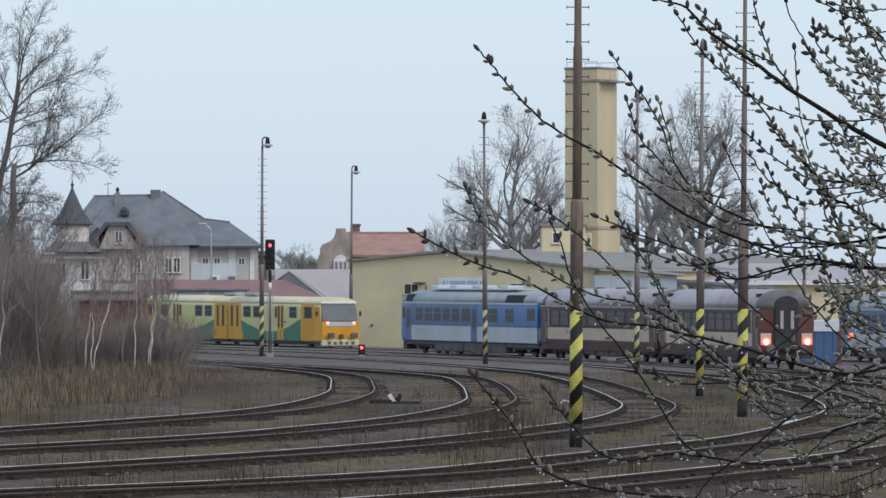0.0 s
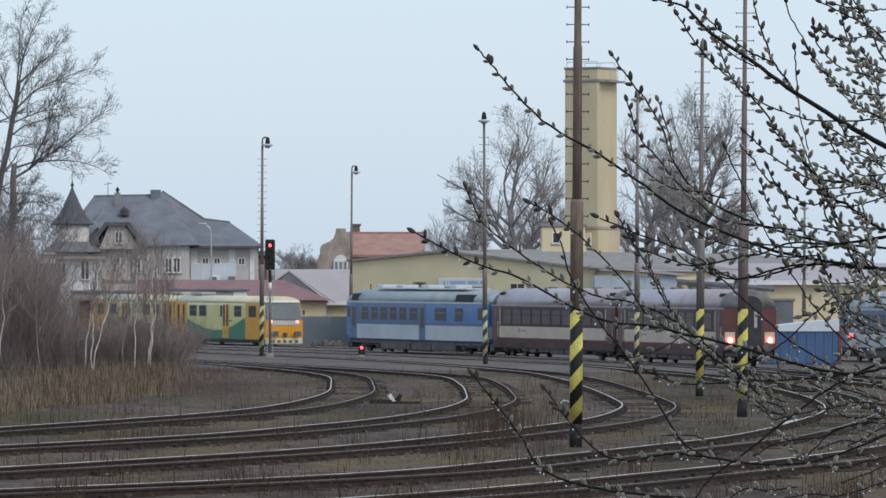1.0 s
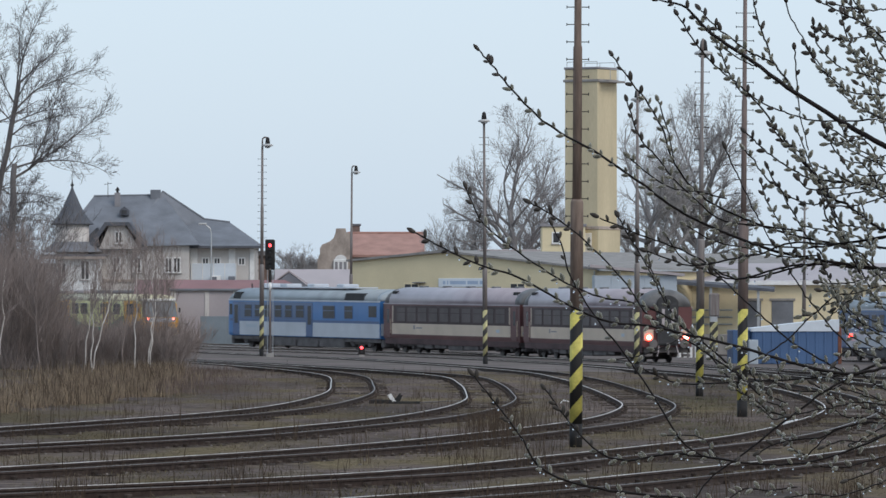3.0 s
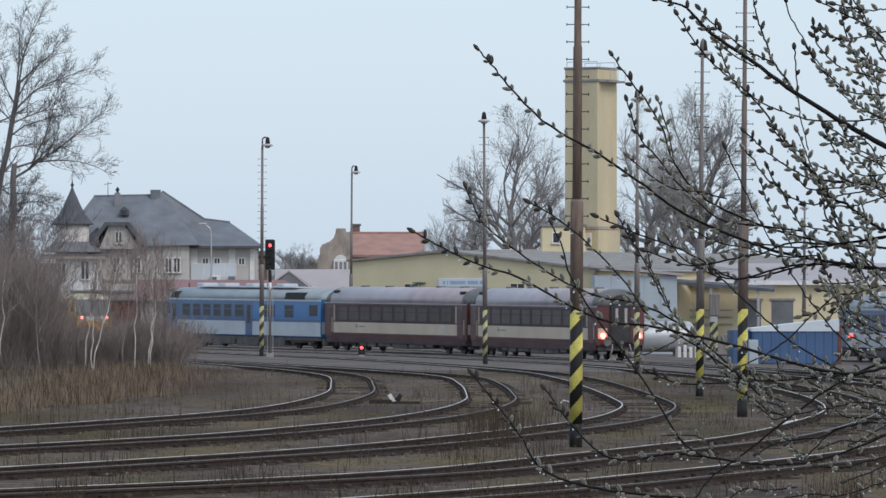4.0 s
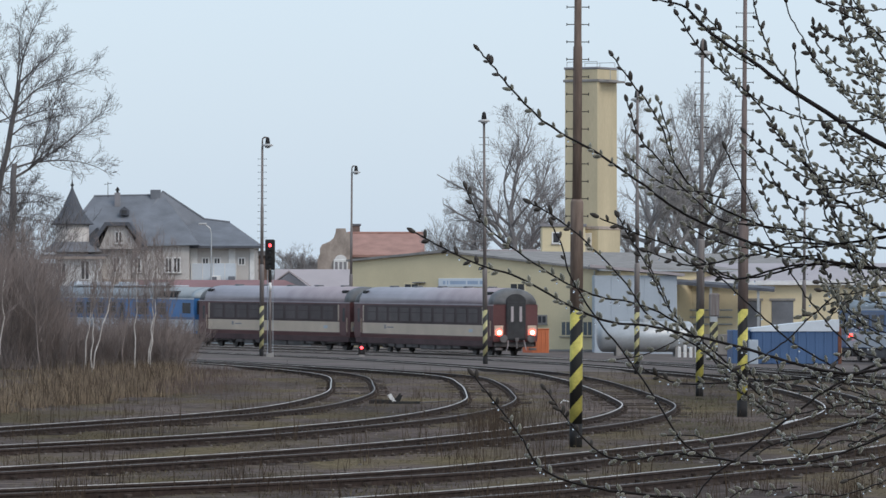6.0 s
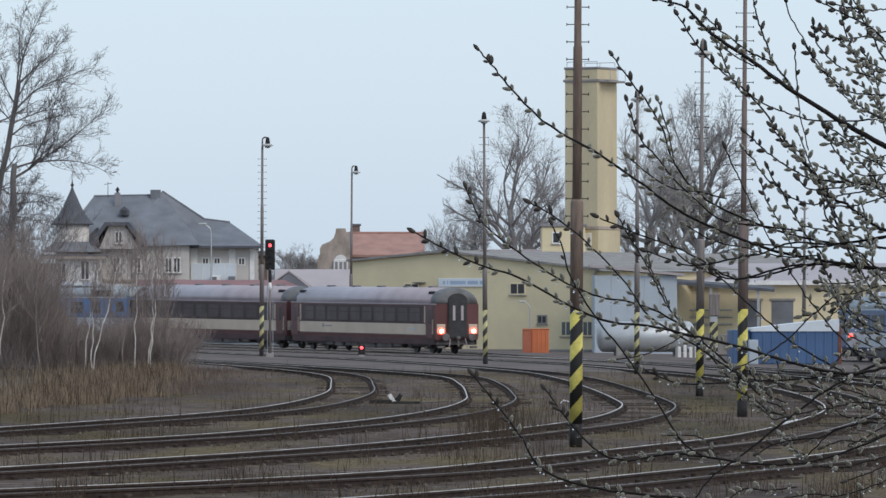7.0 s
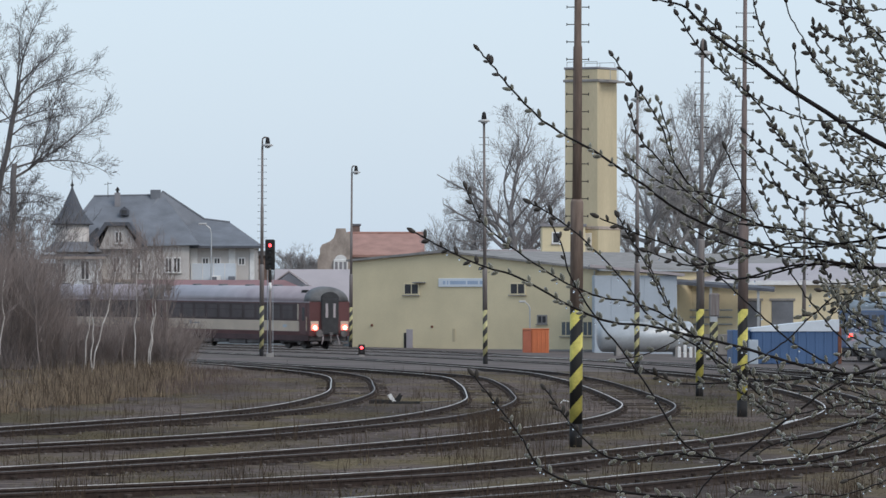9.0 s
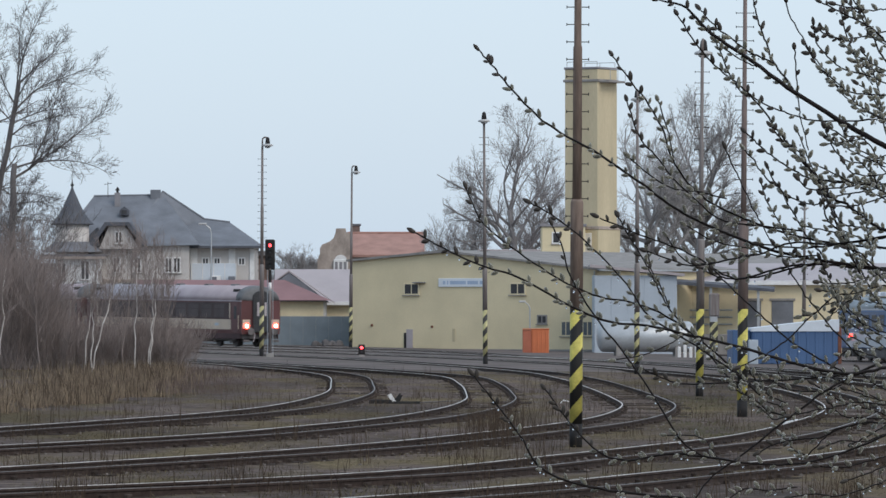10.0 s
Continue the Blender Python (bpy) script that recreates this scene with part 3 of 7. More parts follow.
def build_warehouse():
    w = thing("warehouse", pose(15.4, 438, 0, 0, 0, -4), "long cream-yellow warehouse with a light grey sheet roof", "building")
    part("wall", Mesher().box(0, 36, 0, 14, -1.2, 4.5), "plaster_lit", w)
    part("roof", Mesher().prism([(-0.55, 4.4), (-0.55, 4.65), (8, 5.95), (15, 4.6), (15, 4.4), (8, 5.7)], -1.5, 37, 0), "greyroof", w, "light grey sheet roof")
    part("fascia", Mesher().box(-1.5, 37, -0.61, -0.55, 4.36, 4.66, 0.01), "frame", w)
    for x0, x1 in ((6.05, 7.0), (7.75, 9.27), (14, 16)):
        dr = part("door", Mesher().box(x0, x1, -0.05, 0.1, -0.8, 3.25, 0.02), "slate", w, "dark grey sliding door")
        part("lintel", Mesher().box(x0 - 0.15, x1 + 0.15, -0.12, 0.05, 3.26, 3.42, 0.01), "concrete", dr)
    cn = part("canopy", Mesher().loft([[(-1.0, -4.6, 4.55), (-1.0, -4.6, 4.8), (-1.0, -1.3, 4.95), (-1.0, -1.3, 4.7)], [(8.0, -4.6, 3.86), (8.0, -4.6, 4.06), (8.0, -1.3, 4.25), (8.0, -1.3, 4.0)]]), "spire_slate", w, "dark slanting loading canopy")
    for x in (0.2, 3.5, 6.8):
        part("canopy_post", Mesher().box(x, x + 0.18, -4.4, -4.2, -0.6, 4.58 - 0.077 * x, 0.02), "metal", cn)
    for z in (1.6, 2.1, 2.6):
        part("pipe", Mesher().tube([(1.2, -0.2, z), (5.0, -0.2, z)], [0.06, 0.06], 8), "metal", w)
    part("loading_ramp", Mesher().box(-0.5, 12, -6, -0.05, -1.0, 0.9, 0.04), "concrete", w)
    g = thing("grey_annex", pose(10.25, 421.0, 0), "pale blue-grey panelled annex between hall and warehouse", "building")
    wl_ = part("wall", Mesher().box(0, 5.6, 0, 6.4, -0.8, 4.95), "grey_wall", g)
    for k in range(5):
        part("panel", Mesher().box(0.03 + k * 1.115, 1.11 + k * 1.115, -0.03, 0.02, -0.5, 4.9, 0.008), "grey_wall", wl_)
    part("roof", Mesher().prism([(-0.3, 5.5), (6.1, 4.9), (6.1, 5.08), (-0.3, 5.7)], -0.4, 6.4, 1), "greyroof", g)


build_warehouse()


def build_villa():
    """The big villa with a slate hip roof, a round corner turret and a half-hipped gable."""
    v = thing("villa", pose(0, 480, 0), "large pale villa with a dark slate hipped roof and spire", "house")
    part("wall", Mesher().box(-29.5, -19.6, 0, 14, 0, 7.55), "white_wall", v)
    part("wing_wall", Mesher().box(-19.6, -14.6, 1.5, 13, 0, 7.6), "white_wall", v)
    roof = Mesher()
    a = [(-30.0, -0.5, 7.4), (-18.8, -0.5, 7.6), (-18.8, 14.5, 7.6), (-30.0, 14.5, 7.4)]
    r = [(-27.35, 6.8, 11.5), (-21.9, 6.8, 11.6)]
    roof.add(a + r, [(0, 1, 5, 4), (1, 2, 5), (2, 3, 4, 5), (3, 0, 4), (3, 2, 1, 0)])
    part("roof", roof, "slate", v)
    wing = Mesher()
    a = [(-24.8, 0.55, 7.45), (-14.1, 0.55, 7.55), (-14.1, 13.8, 7.55), (-24.8, 13.8, 7.45)]
    r = [(-22.0, 6.9, 11.9), (-18.7, 6.9, 9.7), (-16.7, 6.9, 9.45)]
    wing.add(a + r, [(0, 5, 4), (0, 1, 6, 5), (1, 2, 6), (2, 3, 5, 6), (3, 4, 5), (3, 0, 4), (3, 2, 1, 0)])
    part("wing_roof", wing, "slate", v)
    part("ridge", Mesher().tube([(-27.35, 6.8, 11.5), (-21.9, 6.8, 11.6)], [0.1, 0.1], 6), "slate", v)
    part("ridge", Mesher().tube([(-22.0, 6.9, 11.9), (-18.7, 6.9, 9.72), (-16.7, 6.9, 9.47)], [0.09] * 3, 6), "slate", v)
    part("chimney", Mesher().box(-22.9, -22.1, 6.2, 7.0, 11.2, 12.0, 0.03), "slate", v)
    ch = part("chimney", Mesher().box(-25.65, -25.2, 5.2, 5.6, 9.9, 11.75, 0.03), "felt", v, "short weathered grey chimney")
    part("chimney_cowl", Mesher().loft([[(-25.42 + q * math.cos(k * 1.0472), 5.4 + q * math.sin(k * 1.0472), z) for k in range(6)] for q, z in ((0.09, 11.75), (0.09, 11.9), (0.2, 11.92), (0.02, 12.2))]), "black", ch)
    # round corner turret with a flared conical roof
    n = 16
    def ring(rad, z, cx=-28.6, cy=-0.6):
        return [(cx + rad * math.cos(2 * math.pi * (k + 0.5) / n), cy + rad * math.sin(2 * math.pi * (k + 0.5) / n), z) for k in range(n)]
    part("turret", Mesher().loft([ring(1.32, 0), ring(1.32, 9.3)]), "white_wall", v, "", True)
    sp = part("spire", Mesher().loft([ring(1.62, 9.16), ring(1.66, 9.24), ring(1.4, 9.5), ring(1.05, 9.95), ring(0.68, 10.6), ring(0.4, 11.25), ring(0.17, 11.75), ring(0.06, 12.1)]), "spire_slate", v, "dark slate cone with a flared skirt")
    part("finial", Mesher().tube([(-28.6, -0.6, 12.0), (-28.6, -0.6, 12.16), (-28.6, -0.6, 12.24), (-28.6, -0.6, 12.32), (-28.6, -0.6, 12.75)], [0.06, 0.08, 0.17, 0.06, 0.015], 8), "black", sp)
    part("skirt_roof", Mesher().loft([ring(2.35, 7.05), ring(2.3, 7.15), ring(1.34, 7.85)]), "slate", v, "slate skirt roof round the turret")
    part("side_hip", Mesher().prism([(-28.2, 7.5), (-26.5, 7.5), (-26.7, 8.95)], -0.7, 3, 1), "spire_slate", v)
    # half-hipped gable with deep barge boards
    dm = part("dormer", Mesher().prism([(-26.5, 7.3), (-23.4, 7.3), (-24.5, 9.05), (-25.75, 9.05)], -0.9, 5, 1), "white_wall", v, "half-hipped gable front")
    part("dormer_roof", Mesher().prism([(-27.0, 7.45), (-25.9, 9.08), (-24.35, 9.08), (-23.05, 7.45), (-22.8, 7.6), (-24.2, 9.36), (-26.05, 9.36), (-27.25, 7.6)], -1.4, 5, 1), "spire_slate", dm)
    window_part(v, -25.0, 7.75, 0.5, 0.85, y=-0.92, bars=1)
    part("eaves", Mesher().box(-27.2, -22.8, -0.62, -0.4, 7.2, 7.42, 0.02), "slate", v)
    part("eaves", Mesher().box(-23.0, -14.0, 0.4, 0.56, 7.36, 7.56, 0.02), "spire_slate", v)
    part("side_wing", Mesher().box(-32.6, -29.4, -1.5, 10, 0, 6.2, 0.03), "white_wall", v)
    # veranda bay below the turret
    part("bay_wall", Mesher().box(-29.7, -26.3, -2.4, 0, 0, 6.7, 0.03), "frame", v, "white painted veranda bay")
    vr = part("veranda_roof", Mesher().box(-30.9, -25.9, -3.0, 0, 6.68, 6.86, 0.03), "spire_slate", v, "flat dark veranda roof")
    part("fascia", Mesher().box(-30.85, -25.95, -3.04, -3.0, 6.5, 6.7, 0.01), "old_wall", vr)
    window_part(v, -27.5, 4.95, 0.62, 1.4, y=-2.4, bars=1)
    window_part(v, -29.3, 5.0, 0.62, 1.2, y=-2.4, bars=1)
    part("low_wing", Mesher().box(-28.3, -22.5, -4.2, -2.45, 0, 3.9, 0.03), "old_wall", v)
    part("low_roof", Mesher().box(-28.5, -22.3, -4.4, -2.4, 3.9, 4.1, 0.03), "slate", v)
    part("cornice", Mesher().box(-26.25, -19.4, -0.14, 0.02, 4.75, 4.95, 0.02), "old_wall", v)
    for x in (-25.2, -23.6, -21.2, -20.55):
        window_part(v, x, 5.5, 0.5, 1.1, bars=1)
    for x in (-18.4, -17.5, -15.6):
        window_part(v, x, 6.1, 0.45, 0.5, y=1.5, bars=1, sill=False)
    for x, q in ((-19.3, 0.28), (-16.35, 0.26), (-14.8, 0.18)):
        part("pilaster", Mesher().box(x - q, x + q, 1.38, 1.5, 0, 7.4, 0.02), "frame", v)
    b = part("balcony_glazing", Mesher().box(-19.55, -16.0, 1.2, 1.45, 4.85, 6.2, 0.02), "tarp", v, "pale blue glazed balcony front")
    for k in range(5):
        part("mullion", Mesher().box(-19.5 + k * 0.86, -19.44 + k * 0.86, 1.16, 1.2, 4.85, 6.2), "frame", b)
    air = part("air_unit", Mesher().box(-18.0, -17.2, 0.6, 1.1, 4.7, 5.25, 0.03), "frame", v, "white air unit")
    part("fan_grille", Mesher().box(-17.9, -17.5, 0.57, 0.6, 4.8, 5.15, 0.01), "slate", air)
    part("air_unit", Mesher().box(-16.6, -16.1, 0.6, 1.1, 4.7, 5.2, 0.03), "slate", v)
    rd = part("roof_dormer", Mesher().prism([(-25.15, 9.95), (-24.45, 9.95), (-24.45, 10.35), (-24.8, 10.65), (-25.15, 10.35)], 3.4, 6, 1), "spire_slate", v)
    part("dormer_pane", Mesher().box(-25.0, -24.6, 3.36, 3.42, 10.05, 10.35), "window", rd)
    part("antenna", Mesher().tube([(-26.2, 6, 11.4), (-26.2, 6, 12.6)], [0.03, 0.02], 5).tube([(-26.5, 6, 12.4), (-25.9, 6, 12.5)], [0.02, 0.02], 4), "black", v)


build_villa()


def build_gabled_house():
    h = thing("gabled_house", pose(0, 520, 0), "old house with a scrolled gable and terracotta roof", "house")
    gable = [(-10.5, 0), (-7.65, 0), (-7.65, 8.75), (-7.8, 9.0), (-8.1, 9.1), (-8.15, 9.4), (-8.95, 9.4), (-9.0, 9.05), (-9.15, 8.6), (-9.5, 8.3), (-10.1, 8.05), (-10.3, 7.75), (-10.3, 7.2), (-10.5, 6.8)]
    part("gable_wall", Mesher().prism(gable, 0, 0.5, 1), "old_wall", h)
    part("wall", Mesher().box(-10.4, -1.8, 0.5, 12, 0, 7.2), "old_wall", h)
    part("roof", Mesher().prism([(0.2, 7.0), (6.2, 8.9), (12.2, 7.0), (12.2, 7.2), (6.2, 9.1), (0.2, 7.2)], -8.1, -1.55, 0), "tile", h)
    part("ridge", Mesher().box(-8.1, -1.55, 6.0, 6.4, 9.0, 9.2, 0.05), "tile", h)
    part("chimney", Mesher().box(-7.7, -7.05, 6.6, 7.4, 8.5, 9.75, 0.05), "sootbrick", h)
    part("chimney_cap", Mesher().box(-7.8, -6.95, 6.5, 7.5, 9.7, 9.88, 0.03), "slate", h)
    bal = part("loggia", Mesher().box(-9.15, -7.95, -0.3, 0.02, 5.6, 6.8, 0.03), "frame", h, "white arched loggia")
    part("arch", Mesher().prism([(-8.55 + 0.5 * math.cos(a), 6.78 + 0.42 * math.sin(a)) for a in np.linspace(0, math.pi, 9)], -0.26, 0.02, 1), "frame", bal)
    for k in range(3):
        part("opening", Mesher().box(-9.03 + k * 0.37, -8.8 + k * 0.37, -0.33, 0, 5.75, 6.6, 0.02), "felt", bal)
    part("vent_pipe", Mesher().tube([(-1.5, 2, 6.0), (-1.5, 2, 8.4)], [0.06, 0.06], 6), "frame", h)


build_gabled_house()


def build_brown_house():
    b = thing("brown_house", pose(-14.85, 492, 0), "narrow brown plastered house beside the villa", "house")
    part("wall", Mesher().box(0, 1.0, 0, 7, 0, 6.9, 0.03), "sootbrick", b)
    part("roof", Mesher().prism([(-0.25, 6.9), (1.2, 6.9), (1.2, 7.05), (0.5, 7.3), (-0.25, 7.05)], -0.3, 7.3, 1), "felt", b)


build_brown_house()


def build_station_sheds():
    s = thing("station_shed", pose(0, 462, 0), "low yellow shed with a pinkish grey sheet roof", "building")
    part("wall", Mesher().box(-11.5, -6.3, 0, 9, -0.5, 3.1), "plaster_lit", s)
    part("roof", Mesher().prism([(-0.6, 3.0), (4.5, 5.5), (9.6, 3.0), (9.6, 3.2), (4.5, 5.65), (-0.6, 3.2)], -12.6, -5.9, 0), "greyroof", s)
    part("eaves", Mesher().box(-12.6, -5.9, -0.68, -0.6, 2.95, 3.2, 0.01), "frame", s)
    for x in (-8.9, -7.5):
        window_part(s, x, 1.45, 0.5, 0.6, bars=0, sill=False)
    part("vent_cap", Mesher().ball((-5.9, 4.5, 5.7), 0.22), "frame", s)
    r = thing("goods_shed", pose(0, 452, 0), "long low shed with a faded red sheet roof", "building")
    part("wall", Mesher().box(-22, -8.6, 0, 8, -0.5, 3.25), "white_wall", r)
    hip = Mesher()
    lo = [(-22.5, -0.8, 3.3), (-8.2, -0.8, 3.3), (-8.2, 3.9, 3.3), (-22.5, 3.9, 3.3)]
    hi = [(-22.5, 3.4, 4.8), (-11.6, 3.4, 4.8), (-11.6, 3.9, 4.8), (-22.5, 3.9, 4.8)]
    hip.add(lo + hi, [(0, 1, 5, 4), (1, 2, 6, 5), (2, 3, 7, 6), (3, 0, 4, 7), (4, 5, 6, 7), (3, 2, 1, 0)])
    part("roof", hip, "redroof", r)
    part("gable", Mesher().prism([(-14.2, 3.15), (-8.4, 3.15), (-11.3, 5.35)], 4.0, 8, 1), "slate", r, "grey boarded gable")
    part("gable_roof", Mesher().prism([(-14.5, 3.1), (-11.3, 5.4), (-8.0, 3.1), (-8.0, 3.2), (-11.3, 5.52), (-14.5, 3.2)], 3.95, 8.4, 1), "greyroof", r)
    part("white_door", Mesher().box(-15.8, -14.2, -0.06, 0.1, -0.2, 3.0, 0.02), "frame", r)
    part("yellow_panel", Mesher().box(-14.1, -8.7, -0.05, 0.1, -0.2, 3.2, 0.02), "plaster_lit", r)
    p = thing("platform_shelter", pose(0, 449, 0), "low flat-roofed pale shelter before the red-roofed shed", "building")
    part("wall", Mesher().box(-19.7, -14.2, 0, 1.9, -0.5, 3.98, 0.02), "greyroof", p)
    part("roof", Mesher().box(-19.9, -14.0, -0.25, 2.0, 3.98, 4.14, 0.02), "slate", p, "thin dark flat roof")
    part("corner_panel", Mesher().box(-15.15, -14.16, -0.05, 0.02, -0.4, 3.95, 0.01), "frame", p, "white end panel")
    for x in (-19.6, -17.2):
        part("pilaster", Mesher().box(x, x + 0.3, -0.06, 0.02, -0.4, 3.95, 0.01), "white_wall", p)
    b = thing("brick_outbuilding", pose(0, 471, 0), "low orange-brown brick outbuilding behind the thicket", "building")
    part("wall", Mesher().box(-27.5, -22.6, 0, 6, -0.5, 3.3, 0.02), "rust", b)
    part("roof", Mesher().box(-27.8, -22.4, -0.3, 6.3, 3.3, 3.5, 0.03), "felt", b)
    f = thing("board_fence", pose(0, 446, 0), "blue-grey board fence along the yard", "fence")
    x = -17.4
    while x < -6.9:
        part("board", Mesher().box(x, x + 0.914, -0.03, 0.03, -0.3, 2.15, 0.01), "fence", f)
        x += 0.92
    for k in range(6):
        part("post", Mesher().box(-17.3 + k * 2.0, -17.18 + k * 2.0, 0.03, 0.16, -0.3, 2.1, 0.01), "concrete", f)
    # goose-neck street lamp in front of the villa
    l = thing("street_lamp", pose(-17.3, 464, 0), "slim pale street lamp with a bent arm", "street lamp")
    part("pole", Mesher().tube([(0, 0, 0), (0, 0, 8.3), (-0.1, 0, 8.7), (-0.45, 0, 9.0)], [0.07, 0.05, 0.045, 0.04], 8), "metal", l)
    part("lamp_head", Mesher().box(-0.95, -0.35, -0.12, 0.12, 8.95, 9.1, 0.04), "lampwhite", l)
    junk = thing("scrap_heap", pose(-8.1, 441, ground_level(-8.1, 441)), "low dark heap of scrap by the fence", "heap")
    for k in range(9):
        x = random.uniform(-1.0, 1.0)
        part("scrap_piece", Mesher().ball((x, random.uniform(-0.2, 0.2), 0.15), (random.uniform(0.2, 0.4), 0.3, random.uniform(0.15, 0.45)), 4, 6), "under", junk)


build_station_sheds()


# ---- masts and signals ----
def build_mast(x, y, top, lean, mast_mat, facing, rungs=True, lamp=True, radius=0.115, band="stripes_far", upper=0.8):
    """A tubular yard lamp mast with climbing rungs, warning stripes and a bell lamp."""
    g = ground_level(x, y)
    m = thing("lamp_mast", pose(x, y, g - 0.05, 0, lean, 0), "tall tubular yard lamp mast with yellow and black warning stripes", "lamp mast", "yard lamp masts")
    h = top - g
    part("foot", Mesher().tube([(0, 0, 0), (0, 0, 0.52)], [radius * 1.1] * 2, 14), "black", m, "tarred black foot", True)
    part("warning_band", Mesher().tube([(0, 0, 0.52), (0, 0, 2.92)], [radius * 1.1] * 2, 14), band, m, "", True)
    part("lower_tube", Mesher().tube([(0, 0, 2.92), (0, 0, 5.15), (0, 0, 5.22)], [radius * 1.12, radius * 1.1, radius * 0.9], 14), mast_mat, m, "", True)
    part("upper_tube", Mesher().tube([(0, 0, 5.2), (0, 0, 8.4), (0, 0, 8.45), (0, 0, h)], [radius * upper, radius * upper * 0.96, radius * upper * 0.8, radius * upper * 0.68], 14), mast_mat, m, "", True)
    if rungs:
        z = 4.87
        while z < h - 0.5:
            mb = Mesher().tube([(-0.23, 0, z), (0.23, 0, z)], [0.011] * 2, 6)
            for s in (-0.23, 0.23):
                mb.tube([(s, 0, z - 0.03), (s, 0, z + 0.03)], [0.011] * 2, 5)
            part("rung", mb, "black", m)
            z += 0.365
    if lamp:
        c, s = math.cos(radians(facing)), math.sin(radians(facing))
        arc = [(c * 0.15 * (1 - math.cos(a)), s * 0.15 * (1 - math.cos(a)), h + 0.3 + 0.18 * math.sin(a)) for a in np.linspace(0, math.pi * 0.9, 7)]
        arm = part("arm", Mesher().tube([(0, 0, h - 0.1)] + arc, [0.045] * 8, 8), mast_mat, m, "", True)
        e = arc[-1]
        n = 12
        def ring(r, z):
            return [(e[0] + r * math.cos(2 * math.pi * k / n), e[1] + r * math.sin(2 * math.pi * k / n), z) for k in range(n)]
        part("lamp_housing", Mesher().loft([ring(0.04, e[2] + 0.14), ring(0.1, e[2] + 0.07), ring(0.125, e[2] - 0.12), ring(0.14, e[2] - 0.29)]), "black", arm, "dark ribbed lamp housing", True)
        part("lamp_bell", Mesher().loft([ring(0.15, e[2] - 0.24), ring(0.29, e[2] - 0.285), ring(0.31, e[2] - 0.36), ring(0.25, e[2] - 0.38)]), "lampwhite", arm, "dull white enamel bell", True)
        part("lamp_glass", Mesher().ball((e[0], e[1], e[2] - 0.39), (0.18, 0.18, 0.1)), "metal", arm)
    return m


build_mast(2.78, 130.2, 12.0, 0.3, "mast", 0, radius=0.125, band="stripes")
build_mast(7.87, 163.6, 12.0, 0.45, "mast_rust", 0, radius=0.125, band="stripes", upper=0.6)
build_mast(8.42, 204.1, 11.15, 0.5, "mast_grey", 80, radius=0.12, band="stripes", upper=0.64)
build_mast(9.03, 289.7, 12.5, 0.15, "mast_grey", 90, rungs=False)
build_mast(2.18, 320.3, 12.4, -0.3, "mast_grey", -90)
build_mast(-10.07, 345.0, 11.8, 0.2, "mast_grey", 0)
build_mast(-6.42, 432.0, 12.2, 0.4, "mast_grey", 0, rungs=False)
build_mast(23.56, 406.1, 9.3, 0.4, "mast_grey", 90)


